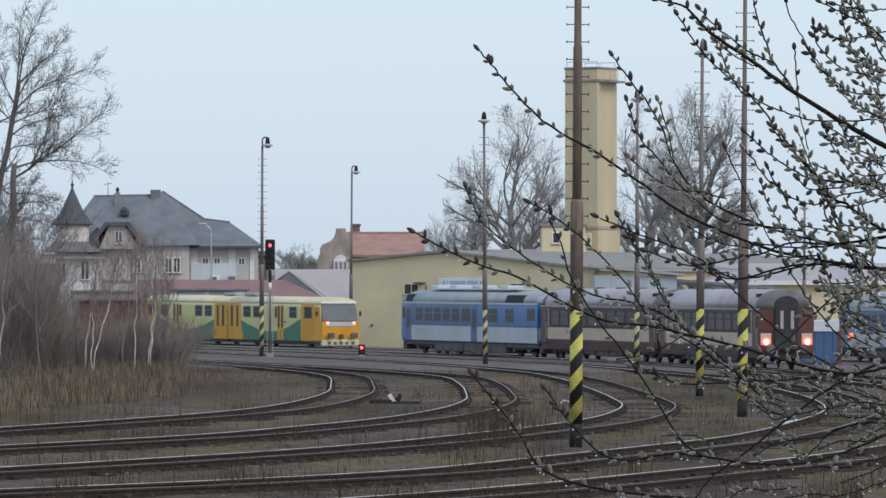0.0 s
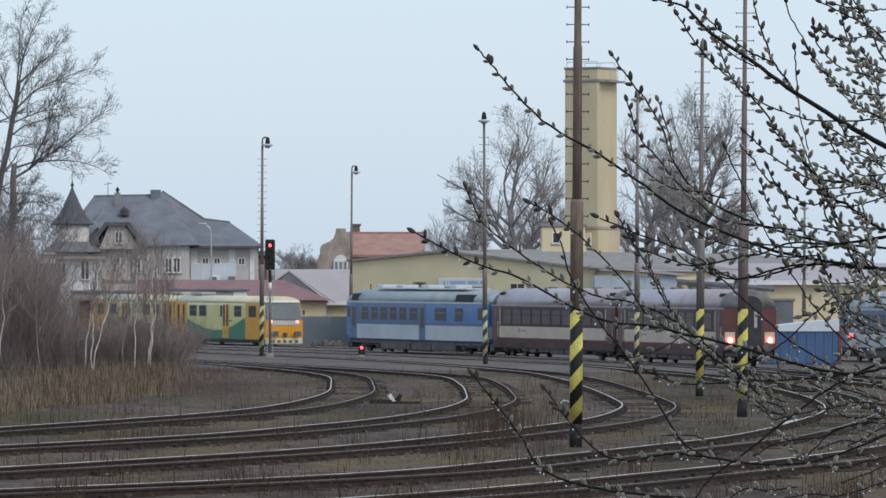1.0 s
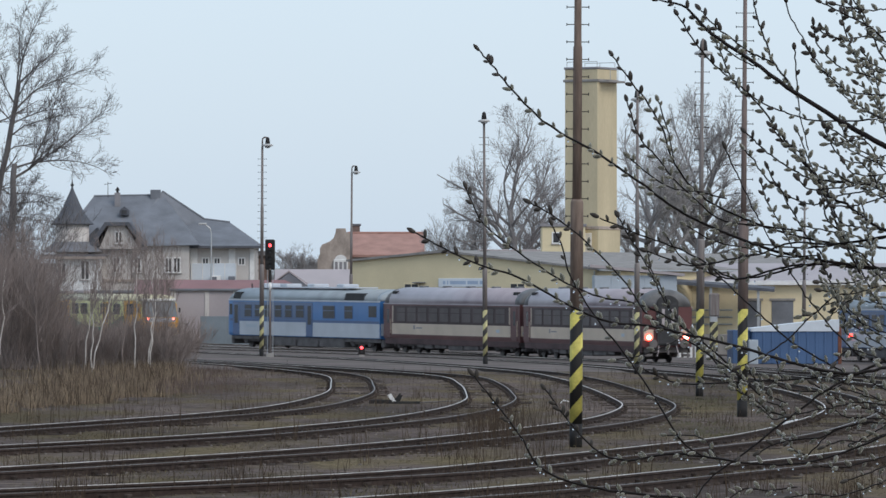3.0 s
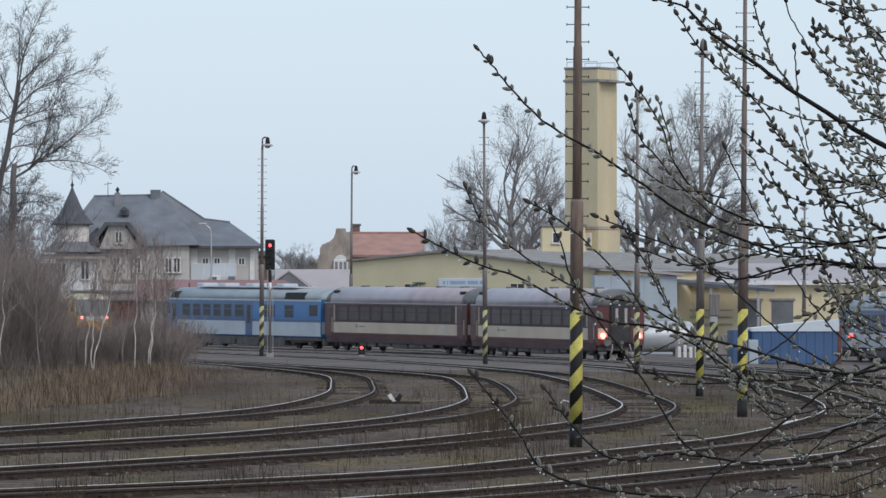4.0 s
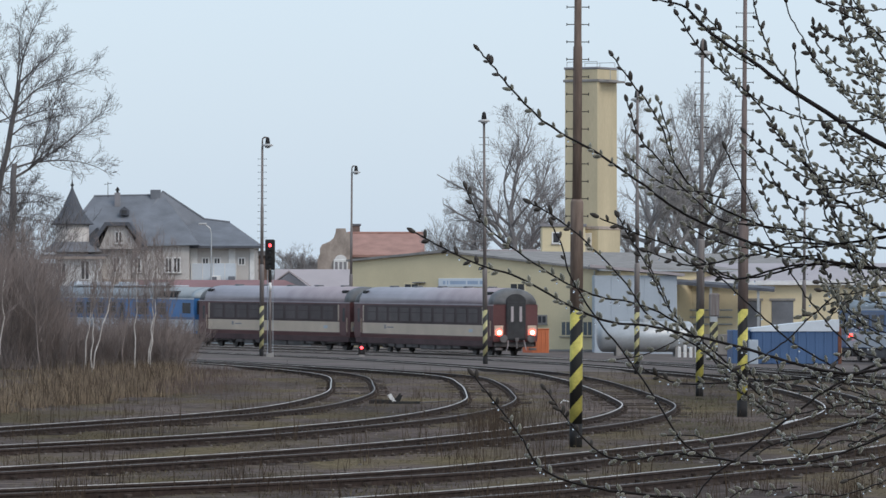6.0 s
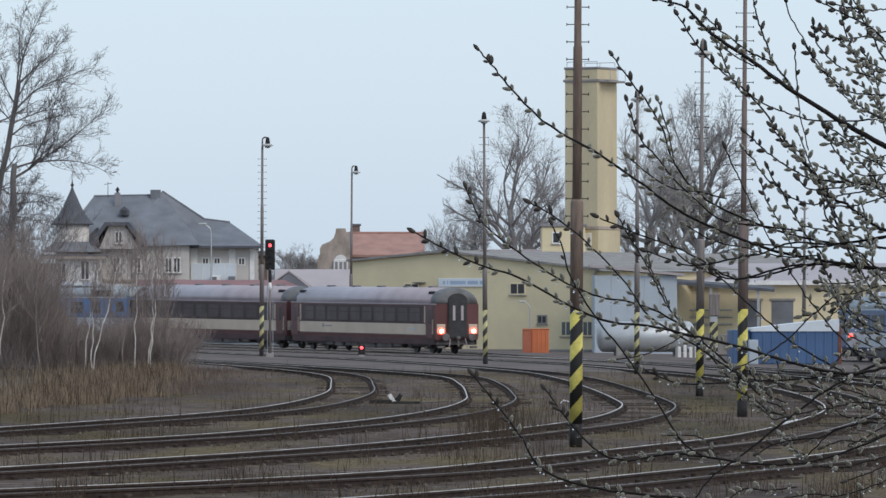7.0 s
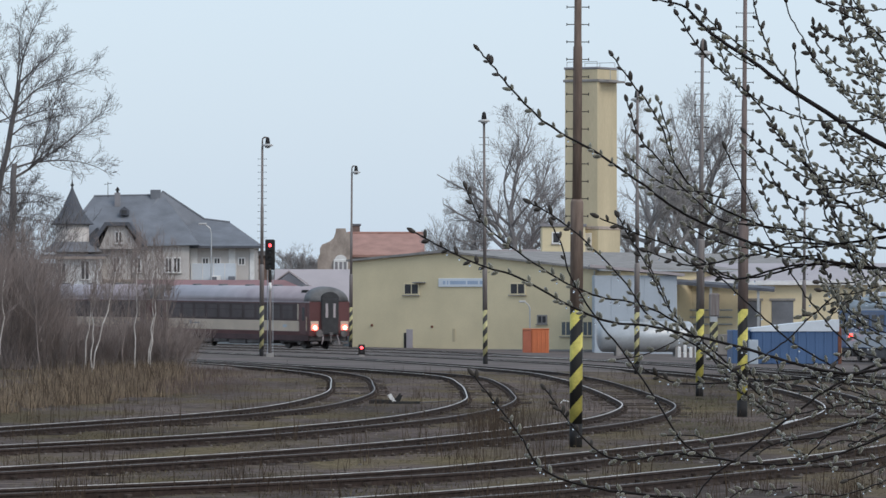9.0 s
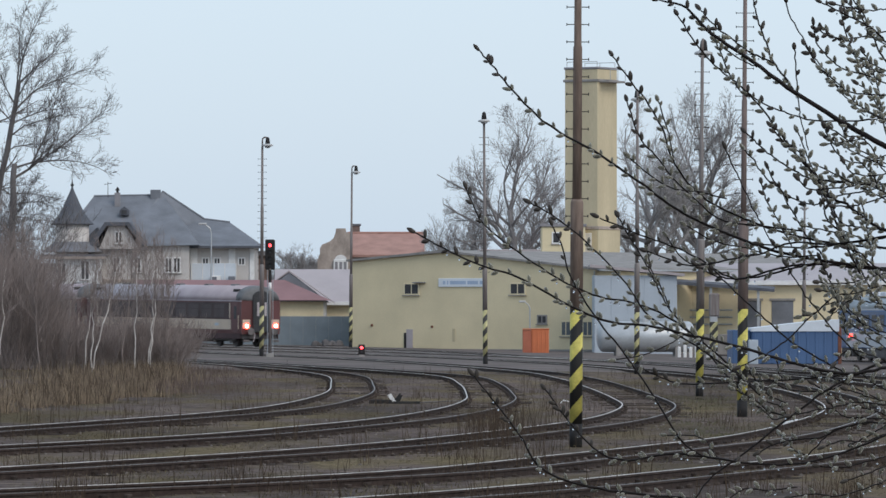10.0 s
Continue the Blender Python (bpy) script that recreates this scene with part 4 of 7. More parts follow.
def build_signals():
    x, y = -9.42, 338.6
    s = thing("main_signal", pose(x, y, ground_level(x, y)), "tall colour light signal with a dark head showing red", "railway signal")
    part("base", Mesher().box(-0.2, 0.2, -0.2, 0.2, -0.2, 0.3, 0.03), "concrete", s)
    part("post", Mesher().tube([(0, 0, 0.25), (0, 0, 4.9)], [0.075, 0.065], 12), "mast_grey", s, "grey steel post", True)
    part("post_band", Mesher().tube([(0, 0, 3.7), (0, 0, 4.15)], [0.08, 0.08], 12), "frame", s, "white marking band", True)
    part("post_top", Mesher().tube([(0, 0, 4.16), (0, 0, 4.85)], [0.078, 0.078], 12), "black", s)
    hd = part("signal_head", Mesher().box(-0.27, 0.27, -0.06, 0.06, 4.85, 6.5, 0.05), "black", s, "black signal board")
    for k in range(4):
        z = 6.18 - 0.36 * k
        lens = part("lens", Mesher().tube([(0, -0.09, z), (0, -0.05, z)], [0.085, 0.085], 14), "red" if k == 0 else "window", hd, "lit red lens" if k == 0 else "dark unlit lens")
        part("hood", Mesher().prism([(0.13 * math.cos(a), z + 0.13 * math.sin(a)) for a in np.linspace(0.2, 2.94, 7)] + [(0.115 * math.cos(a), z + 0.115 * math.sin(a)) for a in np.linspace(2.94, 0.2, 7)], -0.24, -0.05, 1), "black", hd)
    part("ladder", Mesher().tube([(0.15, 0.2, 0.2), (0.15, 0.2, 5.0)], [0.02, 0.02], 5).tube([(-0.15, 0.2, 0.2), (-0.15, 0.2, 5.0)], [0.02, 0.02], 5), "metal", s)
    x, y = -4.62, 353.1
    d = thing("dwarf_signal", pose(x, y, ground_level(x, y)), "low dwarf signal showing red between the tracks", "railway signal")
    part("foot", Mesher().box(-0.16, 0.16, -0.16, 0.16, -0.1, 0.2, 0.02), "concrete", d)
    hd = part("signal_head", Mesher().box(-0.19, 0.19, -0.12, 0.12, 0.2, 0.78, 0.04), "black", d)
    part("lens", Mesher().tube([(0, -0.17, 0.6), (0, -0.11, 0.6)], [0.085, 0.085], 14), "red", hd, "lit red lens")
    part("lens", Mesher().tube([(0, -0.15, 0.36), (0, -0.11, 0.36)], [0.07, 0.07], 12), "window", hd, "dark unlit lens")
    x, y = -1.49, 188.7
    w = thing("point_lever", pose(x, y, ground_level(x, y)), "black and white weighted point lever beside the track", "point lever")
    part("frame", Mesher().box(-0.75, -0.05, -0.14, 0.14, -0.05, 0.11, 0.02).box(-0.05, 0.8, -0.09, 0.09, -0.05, 0.06, 0.02), "black", w)
    part("lever", Mesher().tube([(0, 0, 0.05), (0.2, 0, 0.3)], [0.03, 0.025], 8), "black", w)
    part("counterweight", Mesher().prism([(-0.02, 0.0), (-0.2, 0.24), (-0.09, 0.3), (0.07, 0.05)], -0.07, 0.08, 1), "frame", w, "white painted half of the weight")
    part("weight_dark", Mesher().prism([(0.04, 0.0), (0.14, 0.24), (0.27, 0.26), (0.16, 0.0)], -0.07, 0.07, 1), "black", w)
    part("point_rod", Mesher().tube([(0.1, 0, 0.0), (2.2, 4.0, 0.02)], [0.025, 0.025], 6), "under", w)


build_signals()


def build_markers():
    # white slab on a support, added to imitate a bright glint on the rail
    m = thing("fouling_marker", pose(8.6, 153.5, ground_level(8.6, 153.5), 0, 0, 20), "white slab standing in for a glint on the rail", "marker")
    part("slab", Mesher().prism([(-0.2, 0.02), (0.16, 0.1), (0.17, 0.15), (-0.19, 0.07)], -0.08, 0.08, 1), "frame", m)
    part("support", Mesher().box(0.08, 0.15, -0.06, 0.06, -0.1, 0.09, 0.01), "concrete", m)
    p = thing("marker_peg", pose(3.55, 189, ground_level(3.55, 189)), "small pale peg tilted beside the curve", "marker")
    part("peg", Mesher().tube([(0, 0, -0.05), (0.1, 0, 0.09), (0.28, 0, 0.05)], [0.025, 0.025, 0.02], 6), "frame", p)


build_markers()


# ---- yard furniture to the east ----
def build_tank():
    t = thing("storage_tank", pose(10.2, 398, ground_level(12, 398), 0, 0, 4), "silver horizontal storage tank on concrete saddles", "tank")
    n, r, L, zc = 20, 0.98, 5.6, 1.3
    def ring(x, k):
        return [(x, r * k * math.cos(2 * math.pi * i / n), zc + r * k * math.sin(2 * math.pi * i / n)) for i in range(n)]
    part("shell", Mesher().loft([ring(-0.35, 0.3), ring(-0.28, 0.65), ring(-0.15, 0.88), ring(0, 1), ring(L, 1), ring(L + 0.15, 0.88), ring(L + 0.28, 0.65), ring(L + 0.35, 0.3)]), "tank", t, "", True)
    for x in (0.8, 4.6):
        part("saddle", Mesher().box(x, x + 0.35, -0.8, 0.8, -0.3, 0.75, 0.03), "concrete", t)
    part("manhole", Mesher().tube([(2.7, 0, 2.2), (2.7, 0, 2.45)], [0.3, 0.3], 14), "metal", t)
    for k in range(7):
        x = 14.9 + 0.36 * k
        b = thing("bollard", pose(x, 392, ground_level(x, 392)), "short white painted post beside the tank", "bollard", "white posts by the tank")
        part("post", Mesher().box(-0.1, 0.1, -0.1, 0.1, -0.1, 0.75 + 0.12 * (k % 2), 0.03), "frame", b)
    c = thing("tarpaulin_container", pose(17.5, 352, ground_level(19.5, 352), 0, 0, 4), "blue steel container with a pale tarpaulin roof", "container")
    bd = part("body", Mesher().box(0, 4.9, 0, 3.2, 0.1, 2.05, 0.03), "contblue", c)
    for k in range(10):
        part("rib", Mesher().box(0.1 + 0.5 * k, 0.2 + 0.5 * k, -0.04, 0.02, 0.15, 2.0, 0.01), "contblue", bd)
    part("tarpaulin", Mesher().prism([(-0.06, 1.95), (4.96, 1.95), (4.96, 2.62), (3.5, 2.52), (-0.06, 2.12)], -0.08, 3.3, 1), "tarp", c)
    part("end_bay", Mesher().box(-1.05, -0.01, 0.5, 3.2, 0.1, 2.02, 0.03), "contblue", c)
    part("end_post", Mesher().box(4.9, 5.1, -0.02, 3.2, 0.1, 2.3, 0.02), "rust", c)
    k = thing("switch_cabinet", pose(17.45, 349.5, ground_level(17.45, 349.5)), "small pale grey cabinet beside the blue container", "cabinet")
    part("body", Mesher().box(-0.27, 0.27, 0, 0.5, 0, 1.45, 0.03), "grey_wall", k)
    part("door", Mesher().box(-0.22, 0.22, -0.03, 0, 0.1, 1.35, 0.01), "grey_wall", k)
    tw = thing("gate_column", pose(16.2, 372, ground_level(16.2, 372)), "grey and striped loading gauge column", "column")
    part("column", Mesher().box(-0.22, 0.22, -0.2, 0.2, -0.1, 2.7, 0.03), "metal", tw)
    part("head", Mesher().box(-0.28, 0.34, -0.2, 0.2, 2.7, 4.1, 0.08), "mast_grey", tw)
    part("band", Mesher().box(-0.24, 0.24, -0.22, 0.22, 0.6, 2.4, 0.03), "stripes_far", tw)


build_tank()


# ---- rail vehicles ----
def roof_arc(hw, z0, z1, n=12, drop=0.0):
    return [(hw * math.cos(math.pi * k / n), z0 + (z1 - z0 - drop) * math.sin(math.pi * k / n) ** 0.8) for k in range(n + 1)]


def wheelset(parent, x):
    mb = Mesher()
    for s in (-0.72, 0.72):
        mb.tube([(0, s - 0.065, 0), (0, s + 0.065, 0)], [0.46, 0.45], 18)
        mb.tube([(0, s - 0.085 if s < 0 else s - 0.09, 0), (0, s - 0.06, 0)], [0.485, 0.485], 18)
    mb.tube([(0, -0.95, 0), (0, 0.95, 0)], [0.08, 0.08], 10)
    mb.box(-0.3, 0.3, -0.76, 0.76, -0.03, 0.03)
    w = part("wheelset", mb, "wheel", parent)
    w.matrix_basis = pose(x, 0, 0.46)
    return w


def bogie(parent, x, base=2.5):
    mb = Mesher()
    for s in (-1.02, 1.02):
        mb.box(x - base / 2 - 0.55, x + base / 2 + 0.55, s - 0.09, s + 0.09, 0.42, 0.72, 0.04)
        for a in (x - base / 2, x + base / 2):
            mb.box(a - 0.2, a + 0.2, s - 0.14, s + 0.14, 0.28, 0.62, 0.04)
        mb.tube([(x - 0.25, s, 0.55), (x - 0.25, s, 0.95)], [0.13, 0.13], 8)
        mb.tube([(x + 0.25, s, 0.55), (x + 0.25, s, 0.95)], [0.13, 0.13], 8)
    mb.box(x - 0.3, x + 0.3, -1.0, 1.0, 0.45, 0.9, 0.04)
    part("bogie_frame", mb, "under", parent)
    return [wheelset(parent, x - base / 2), wheelset(parent, x + base / 2)]


def couplings(parent, half, hw):
    for e in (-1, 1):
        for s in (-0.875, 0.875):
            part("buffer", Mesher().tube([(e * (half - 0.1), s, 1.05), (e * (half + 0.32), s, 1.05)], [0.1, 0.1], 10).tube([(e * (half + 0.3), s, 1.05), (e * (half + 0.36), s, 1.05)], [0.24, 0.24], 14), "under", parent)
        part("coupling", Mesher().box(e * half - 0.3, e * half + 0.3, -0.12, 0.12, 0.9, 1.1, 0.03).tube([(e * (half + 0.2), 0, 0.95), (e * (half + 0.25), 0, 0.45)], [0.05, 0.05], 8), "under", parent)


def underframe(parent, half, gear):
    part("underframe", Mesher().box(-half + 0.2, half - 0.2, -1.28, 1.28, 0.55, 0.95, 0.03), "under", parent)
    for x0, x1, d in gear:
        part("equipment_box", Mesher().box(x0, x1, -1.3, 1.3, d, 0.8, 0.05), "under", parent)


def side_rect(parent, name, x0, x1, z0, z1, mt, hw, proud=0.004, label="", both=True):
    made = []
    for s in ((1, -1) if both else (1,)):
        a, b = sorted((s * (hw - 0.03), s * (hw + proud)))
        made.append(part(name, Mesher().box(x0, x1, a, b, z0, z1, min(0.003, proud / 2)), mt, parent, label))
    return made[0]


def side_window(parent, x0, x1, z0, z1, hw, frame_mat="rubber", glass="window"):
    """One window on the left and one on the right flank, each an object of its own."""
    for s in (1, -1):
        a, b = sorted((s * (hw - 0.02), s * (hw + 0.016)))
        fr = part("window", Mesher().box(x0, x1, a, b, z0, z1, 0.008), frame_mat, parent)
        a, b = sorted((s * (hw - 0.01), s * (hw + 0.02)))
        part("pane", Mesher().box(x0 + 0.05, x1 - 0.05, a, b, z0 + 0.05, z1 - 0.05, 0.004), glass, fr)
        a, b = sorted((s * (hw - 0.01), s * (hw + 0.024)))
        part("transom", Mesher().box(x0 + 0.04, x1 - 0.04, a, b, z1 - 0.36, z1 - 0.32), frame_mat, fr)


def build_coach(label, lit=False):
    c = thing("passenger_coach", Matrix.Identity(4), label, "railway coach", "coaches of the passing train")
    half, hw, top = 11.95, 1.42, 4.05
    part("body", Mesher().prism([(-1.38, 0.86), (1.38, 0.86), (hw, 1.1), (hw, 2.98), (1.39, 3.08), (-1.39, 3.08), (-hw, 2.98), (-hw, 1.1)], -half, half, 0), "maroon", c)
    side_rect(c, "cream_band", -half + 1.55, half - 1.55, 1.16, 1.82, "cream", hw, 0.005, "dirty cream waist band")
    side_rect(c, "window_band", -half + 1.75, half - 1.75, 1.84, 2.92, "band", hw, 0.005, "dark brownish red window band")
    side_rect(c, "gutter", -half, half, 3.0, 3.06, "roof", hw, 0.03)
    side_rect(c, "logo_patch", 6.2, 6.5, 1.48, 1.72, "felt", hw, 0.008)
    side_rect(c, "lettering_bar", 4.9, 6.0, 1.53, 1.61, "felt", hw, 0.008)
    side_rect(c, "lettering_bar", -8.6, -8.0, 1.40, 1.58, "grey_wall", hw, 0.008)
    for k in range(10):
        x = -9.55 + k * 1.94
        side_window(c, x, x + 1.62, 1.92, 2.84, hw + 0.004, "band", "coach_glass")
    for e in (-1, 1):
        a = sorted((e * (half - 1.62), e * (half - 1.78)))
        side_rect(c, "door_pillar", a[0], a[1], 1.9, 2.9, "cream", hw, 0.012, "cream pillar strip")
        a = sorted((e * (half - 0.45), e * (half - 1.3)))
        d = side_rect(c, "door", a[0], a[1], 0.95, 2.92, "maroon", hw, 0.015)
        a2 = (a[0] + 0.25, a[1] - 0.25)
        side_rect(d, "door_window", a2[0], a2[1], 1.85, 2.7, "window", hw, 0.022)
        side_rect(d, "handrail", a[0] - 0.08, a[0] - 0.04, 1.2, 2.1, "cream", hw, 0.05)
    # roof with darker, rounded ends
    arc = roof_arc(1.40, 3.04, top)
    part("roof", Mesher().prism(arc, -half + 0.9, half - 0.9, 0), "roof", c, "dull silver rounded roof", True)
    for e in (-1, 1):
        rings = []
        for u, dr in ((0, 0), (0.5, 0.02), (0.75, 0.1), (0.9, 0.3)):
            rings.append([(e * (half - 0.9 + u), y, z) for y, z in roof_arc(1.40 - dr * 0.1, 3.04, top, drop=dr)])
        part("roof_end", Mesher().loft(rings), "roof_dark", c, "dark grey rounded roof end", True)
        a = sorted((e * (half - 1.7), e * (half - 0.95)))
        part("roof_hatch", Mesher().box(a[0], a[1], 0.75, 1.2, 3.5, 3.82, 0.05), "black", c)
    for x in (-8.5, -4.5, -0.2, 4.0, 8.2):
        part("roof_vent", Mesher().box(x, x + 0.6, -0.22, 0.22, 3.98, 4.13, 0.04), "roof_dark", c)
    # ends: gangway door, panels, lamps
    for e in (-1, 1):
        def bx(d0, d1):
            return sorted((e * (half + d0), e * (half + d1)))
        g = part("gangway", Mesher().box(*bx(-0.02, 0.16), -0.62, 0.62, 0.95, 3.32, 0.06), "rubber", c, "black rubber gangway frame")
        part("gangway_door", Mesher().box(*bx(0.1, 0.18), -0.48, 0.48, 1.05, 3.2, 0.02), "rubber", g)
        part("gangway_hood", Mesher().prism([(0.62 * math.cos(math.pi * q / 8), 3.25 + 0.45 * math.sin(math.pi * q / 8)) for q in range(9)], *bx(-0.1, 0.14), 0), "rubber", g, "black rubber hood over the gangway")
        for s in (-0.27, 0.27):
            part("door_pane", Mesher().box(*bx(0.17, 0.19), s - 0.08, s + 0.08, 2.05, 2.95, 0.02), "greyroof", g, "pale misted door pane")
        for s in (-1.06, 1.06):
            pn = part("lamp_panel", Mesher().box(*bx(-0.01, 0.03), s - 0.28, s + 0.28, 1.22, 1.82, 0.02), "cream", c)
            if e < 0 and lit:
                part("lamp_core", Mesher().tube([(e * (half + 0.05), s, 1.40), (e * (half + 0.1), s, 1.40)], [0.13, 0.13], 16), "lens_core", pn, "glowing lamp core")
            part("tail_lamp", Mesher().tube([(e * (half + 0.02), s, 1.40), (e * (half + 0.09), s, 1.40)], [0.2, 0.2], 16), "tail" if e < 0 and lit else "metal", pn, "lit red tail lamp" if e < 0 and lit else "")
        for s in (-1.075, 1.075):
            part("end_step", Mesher().box(*bx(-0.05, 0.12), s - 0.225, s + 0.225, 0.35, 0.5, 0.02), "under", c)
        for s in (-1.25, 1.25):
            part("brake_hose", Mesher().tube([(e * (half + 0.1), s * 0.4, 0.95), (e * (half + 0.22), s * 0.45, 0.6), (e * (half + 0.16), s * 0.5, 0.35)], [0.03] * 3, 6), "greyroof", c)
    underframe(c, half, ((-6.2, -4.9, 0.36), (-4.6, -2.2, 0.3), (-1.9, 0.6, 0.26), (0.9, 3.0, 0.34), (3.4, 4.8, 0.3), (5.0, 6.2, 0.36)))
    side_rect(c, "sole_bar", -half + 0.2, half - 0.2, 0.56, 0.9, "maroon_dirty", 1.38, 0.01, "dusty maroon sole bar")
    couplings(c, half, hw)
    wheels = bogie(c, -8.6) + bogie(c, 8.6)
    return c, wheels


def build_blue_railcar():
    c = thing("diesel_railcar", Matrix.Identity(4), "blue and pale grey diesel railcar with a grey roof", "railcar")
    half, hw, top = 12.1, 1.43, 3.9
    part("body", Mesher().prism([(-1.38, 0.8), (1.38, 0.8), (hw, 1.0), (hw, 3.08), (1.39, 3.18), (-1.39, 3.18), (-hw, 3.08), (-hw, 1.0)], -half, half, 0), "blue", c)
    side_rect(c, "pale_panel", -half + 0.02, half - 1.6, 0.85, 1.74, "pale", hw, 0.005, "pale grey lower panel")
    side_rect(c, "dark_line", -half + 0.1, half - 0.2, 1.75, 1.9, "darkblue", hw, 0.005)
    side_rect(c, "dull_window_band", -0.9, half - 1.6, 1.92, 3.0, "midblue", hw, 0.004)
    side_rect(c, "gutter", -half, half, 3.08, 3.17, "pale", hw, 0.03, "pale roof gutter line")
    side_rect(c, "lettering_bar", 7.4, 9.2, 1.35, 1.55, "grey_wall", hw, 0.008)
    L = 2 * half
    for f0, f1 in ((0.11, 0.16), (0.18, 0.23), (0.247, 0.295), (0.316, 0.364), (0.385, 0.433), (0.457, 0.513), (0.635, 0.715), (0.775, 0.83)):
        side_window(c, half - f1 * L, half - f0 * L, 2.0, 2.86, hw + 0.004, "darkblue")
    for f0, f1 in ((0.03, 0.075), (0.526, 0.57)):
        d = side_rect(c, "door", half - f1 * L, half - f0 * L, 0.85, 3.0, "darkblue", hw, 0.014, "dark blue folding door")
        side_rect(d, "door_window", half - f1 * L + 0.25, half - f0 * L - 0.25, 1.6, 2.8, "window", hw, 0.02)
    side_rect(c, "cab_window", -half + 0.5, -half + 1.7, 2.15, 2.85, "window", hw, 0.014)
    side_rect(c, "cab_window", half - 0.6, half - 0.15, 2.15, 2.85, "window", hw, 0.014)
    arc = roof_arc(1.40, 3.15, top)
    part("roof", Mesher().prism(arc, -half + 0.5, half - 0.5, 0), "bluegrey", c, "grey ribbed roof", True)
    for e in (-1, 1):
        rings = [[(e * (half - 0.5 + u), y, z) for y, z in roof_arc(1.40, 3.15, top, drop=dr)] for u, dr in ((0, 0), (0.3, 0.1), (0.5, 0.35))]
        part("roof_end", Mesher().loft(rings), "bluegrey", c, "", True)
    for x0, x1 in ((-9.6, -6.6), (10.2, 11.4)):
        part("radiator_grille", Mesher().prism([(1.1, 3.22), (1.435, 3.2), (1.3, 3.62), (1.0, 3.66)], x0, x1, 0), "black", c, "black roof radiator grille")
    ra = part("roof_rack", Mesher().box(-7.0, 8.6, -0.75, 0.75, 3.92, 4.0, 0.02), "pale", c, "pale roof duct")
    for x in (-4.5, 0.2, 4.6, 8.0):
        part("exhaust_box", Mesher().box(x, x + 1.1, -0.55, 0.55, 3.95, 4.2, 0.06), "pale", ra)
    part("horn", Mesher().tube([(half - 1.0, 0.2, 3.85), (half - 1.0, 0.2, 4.2)], [0.04, 0.04], 6), "black", c)
    for e in (-1, 1):
        def bx(d0, d1):
            return sorted((e * (half + d0), e * (half + d1)))
        part("front_window", Mesher().box(*bx(-0.02, 0.03), -1.2, 1.2, 2.1, 3.0, 0.03), "window", c)
        part("front_panel", Mesher().box(*bx(-0.02, 0.02), -1.35, 1.35, 1.0, 1.75, 0.02), "pale", c)
        for s in (-0.95, 0.95):
            part("lamp", Mesher().tube([(e * half, s, 1.45), (e * (half + 0.07), s, 1.45)], [0.13, 0.13], 14), "metal", c)
        part("snow_plough", Mesher().box(*bx(-0.3, 0.1), -1.2, 1.2, 0.25, 0.75, 0.05), "under", c)
    underframe(c, half, ((-6.4, -2.4, 0.2), (-2.2, 1.1, 0.18), (1.4, 6.4, 0.2)))
    couplings(c, half, hw)
    wheels = bogie(c, -8.6) + bogie(c, 8.6)
    return c, wheels


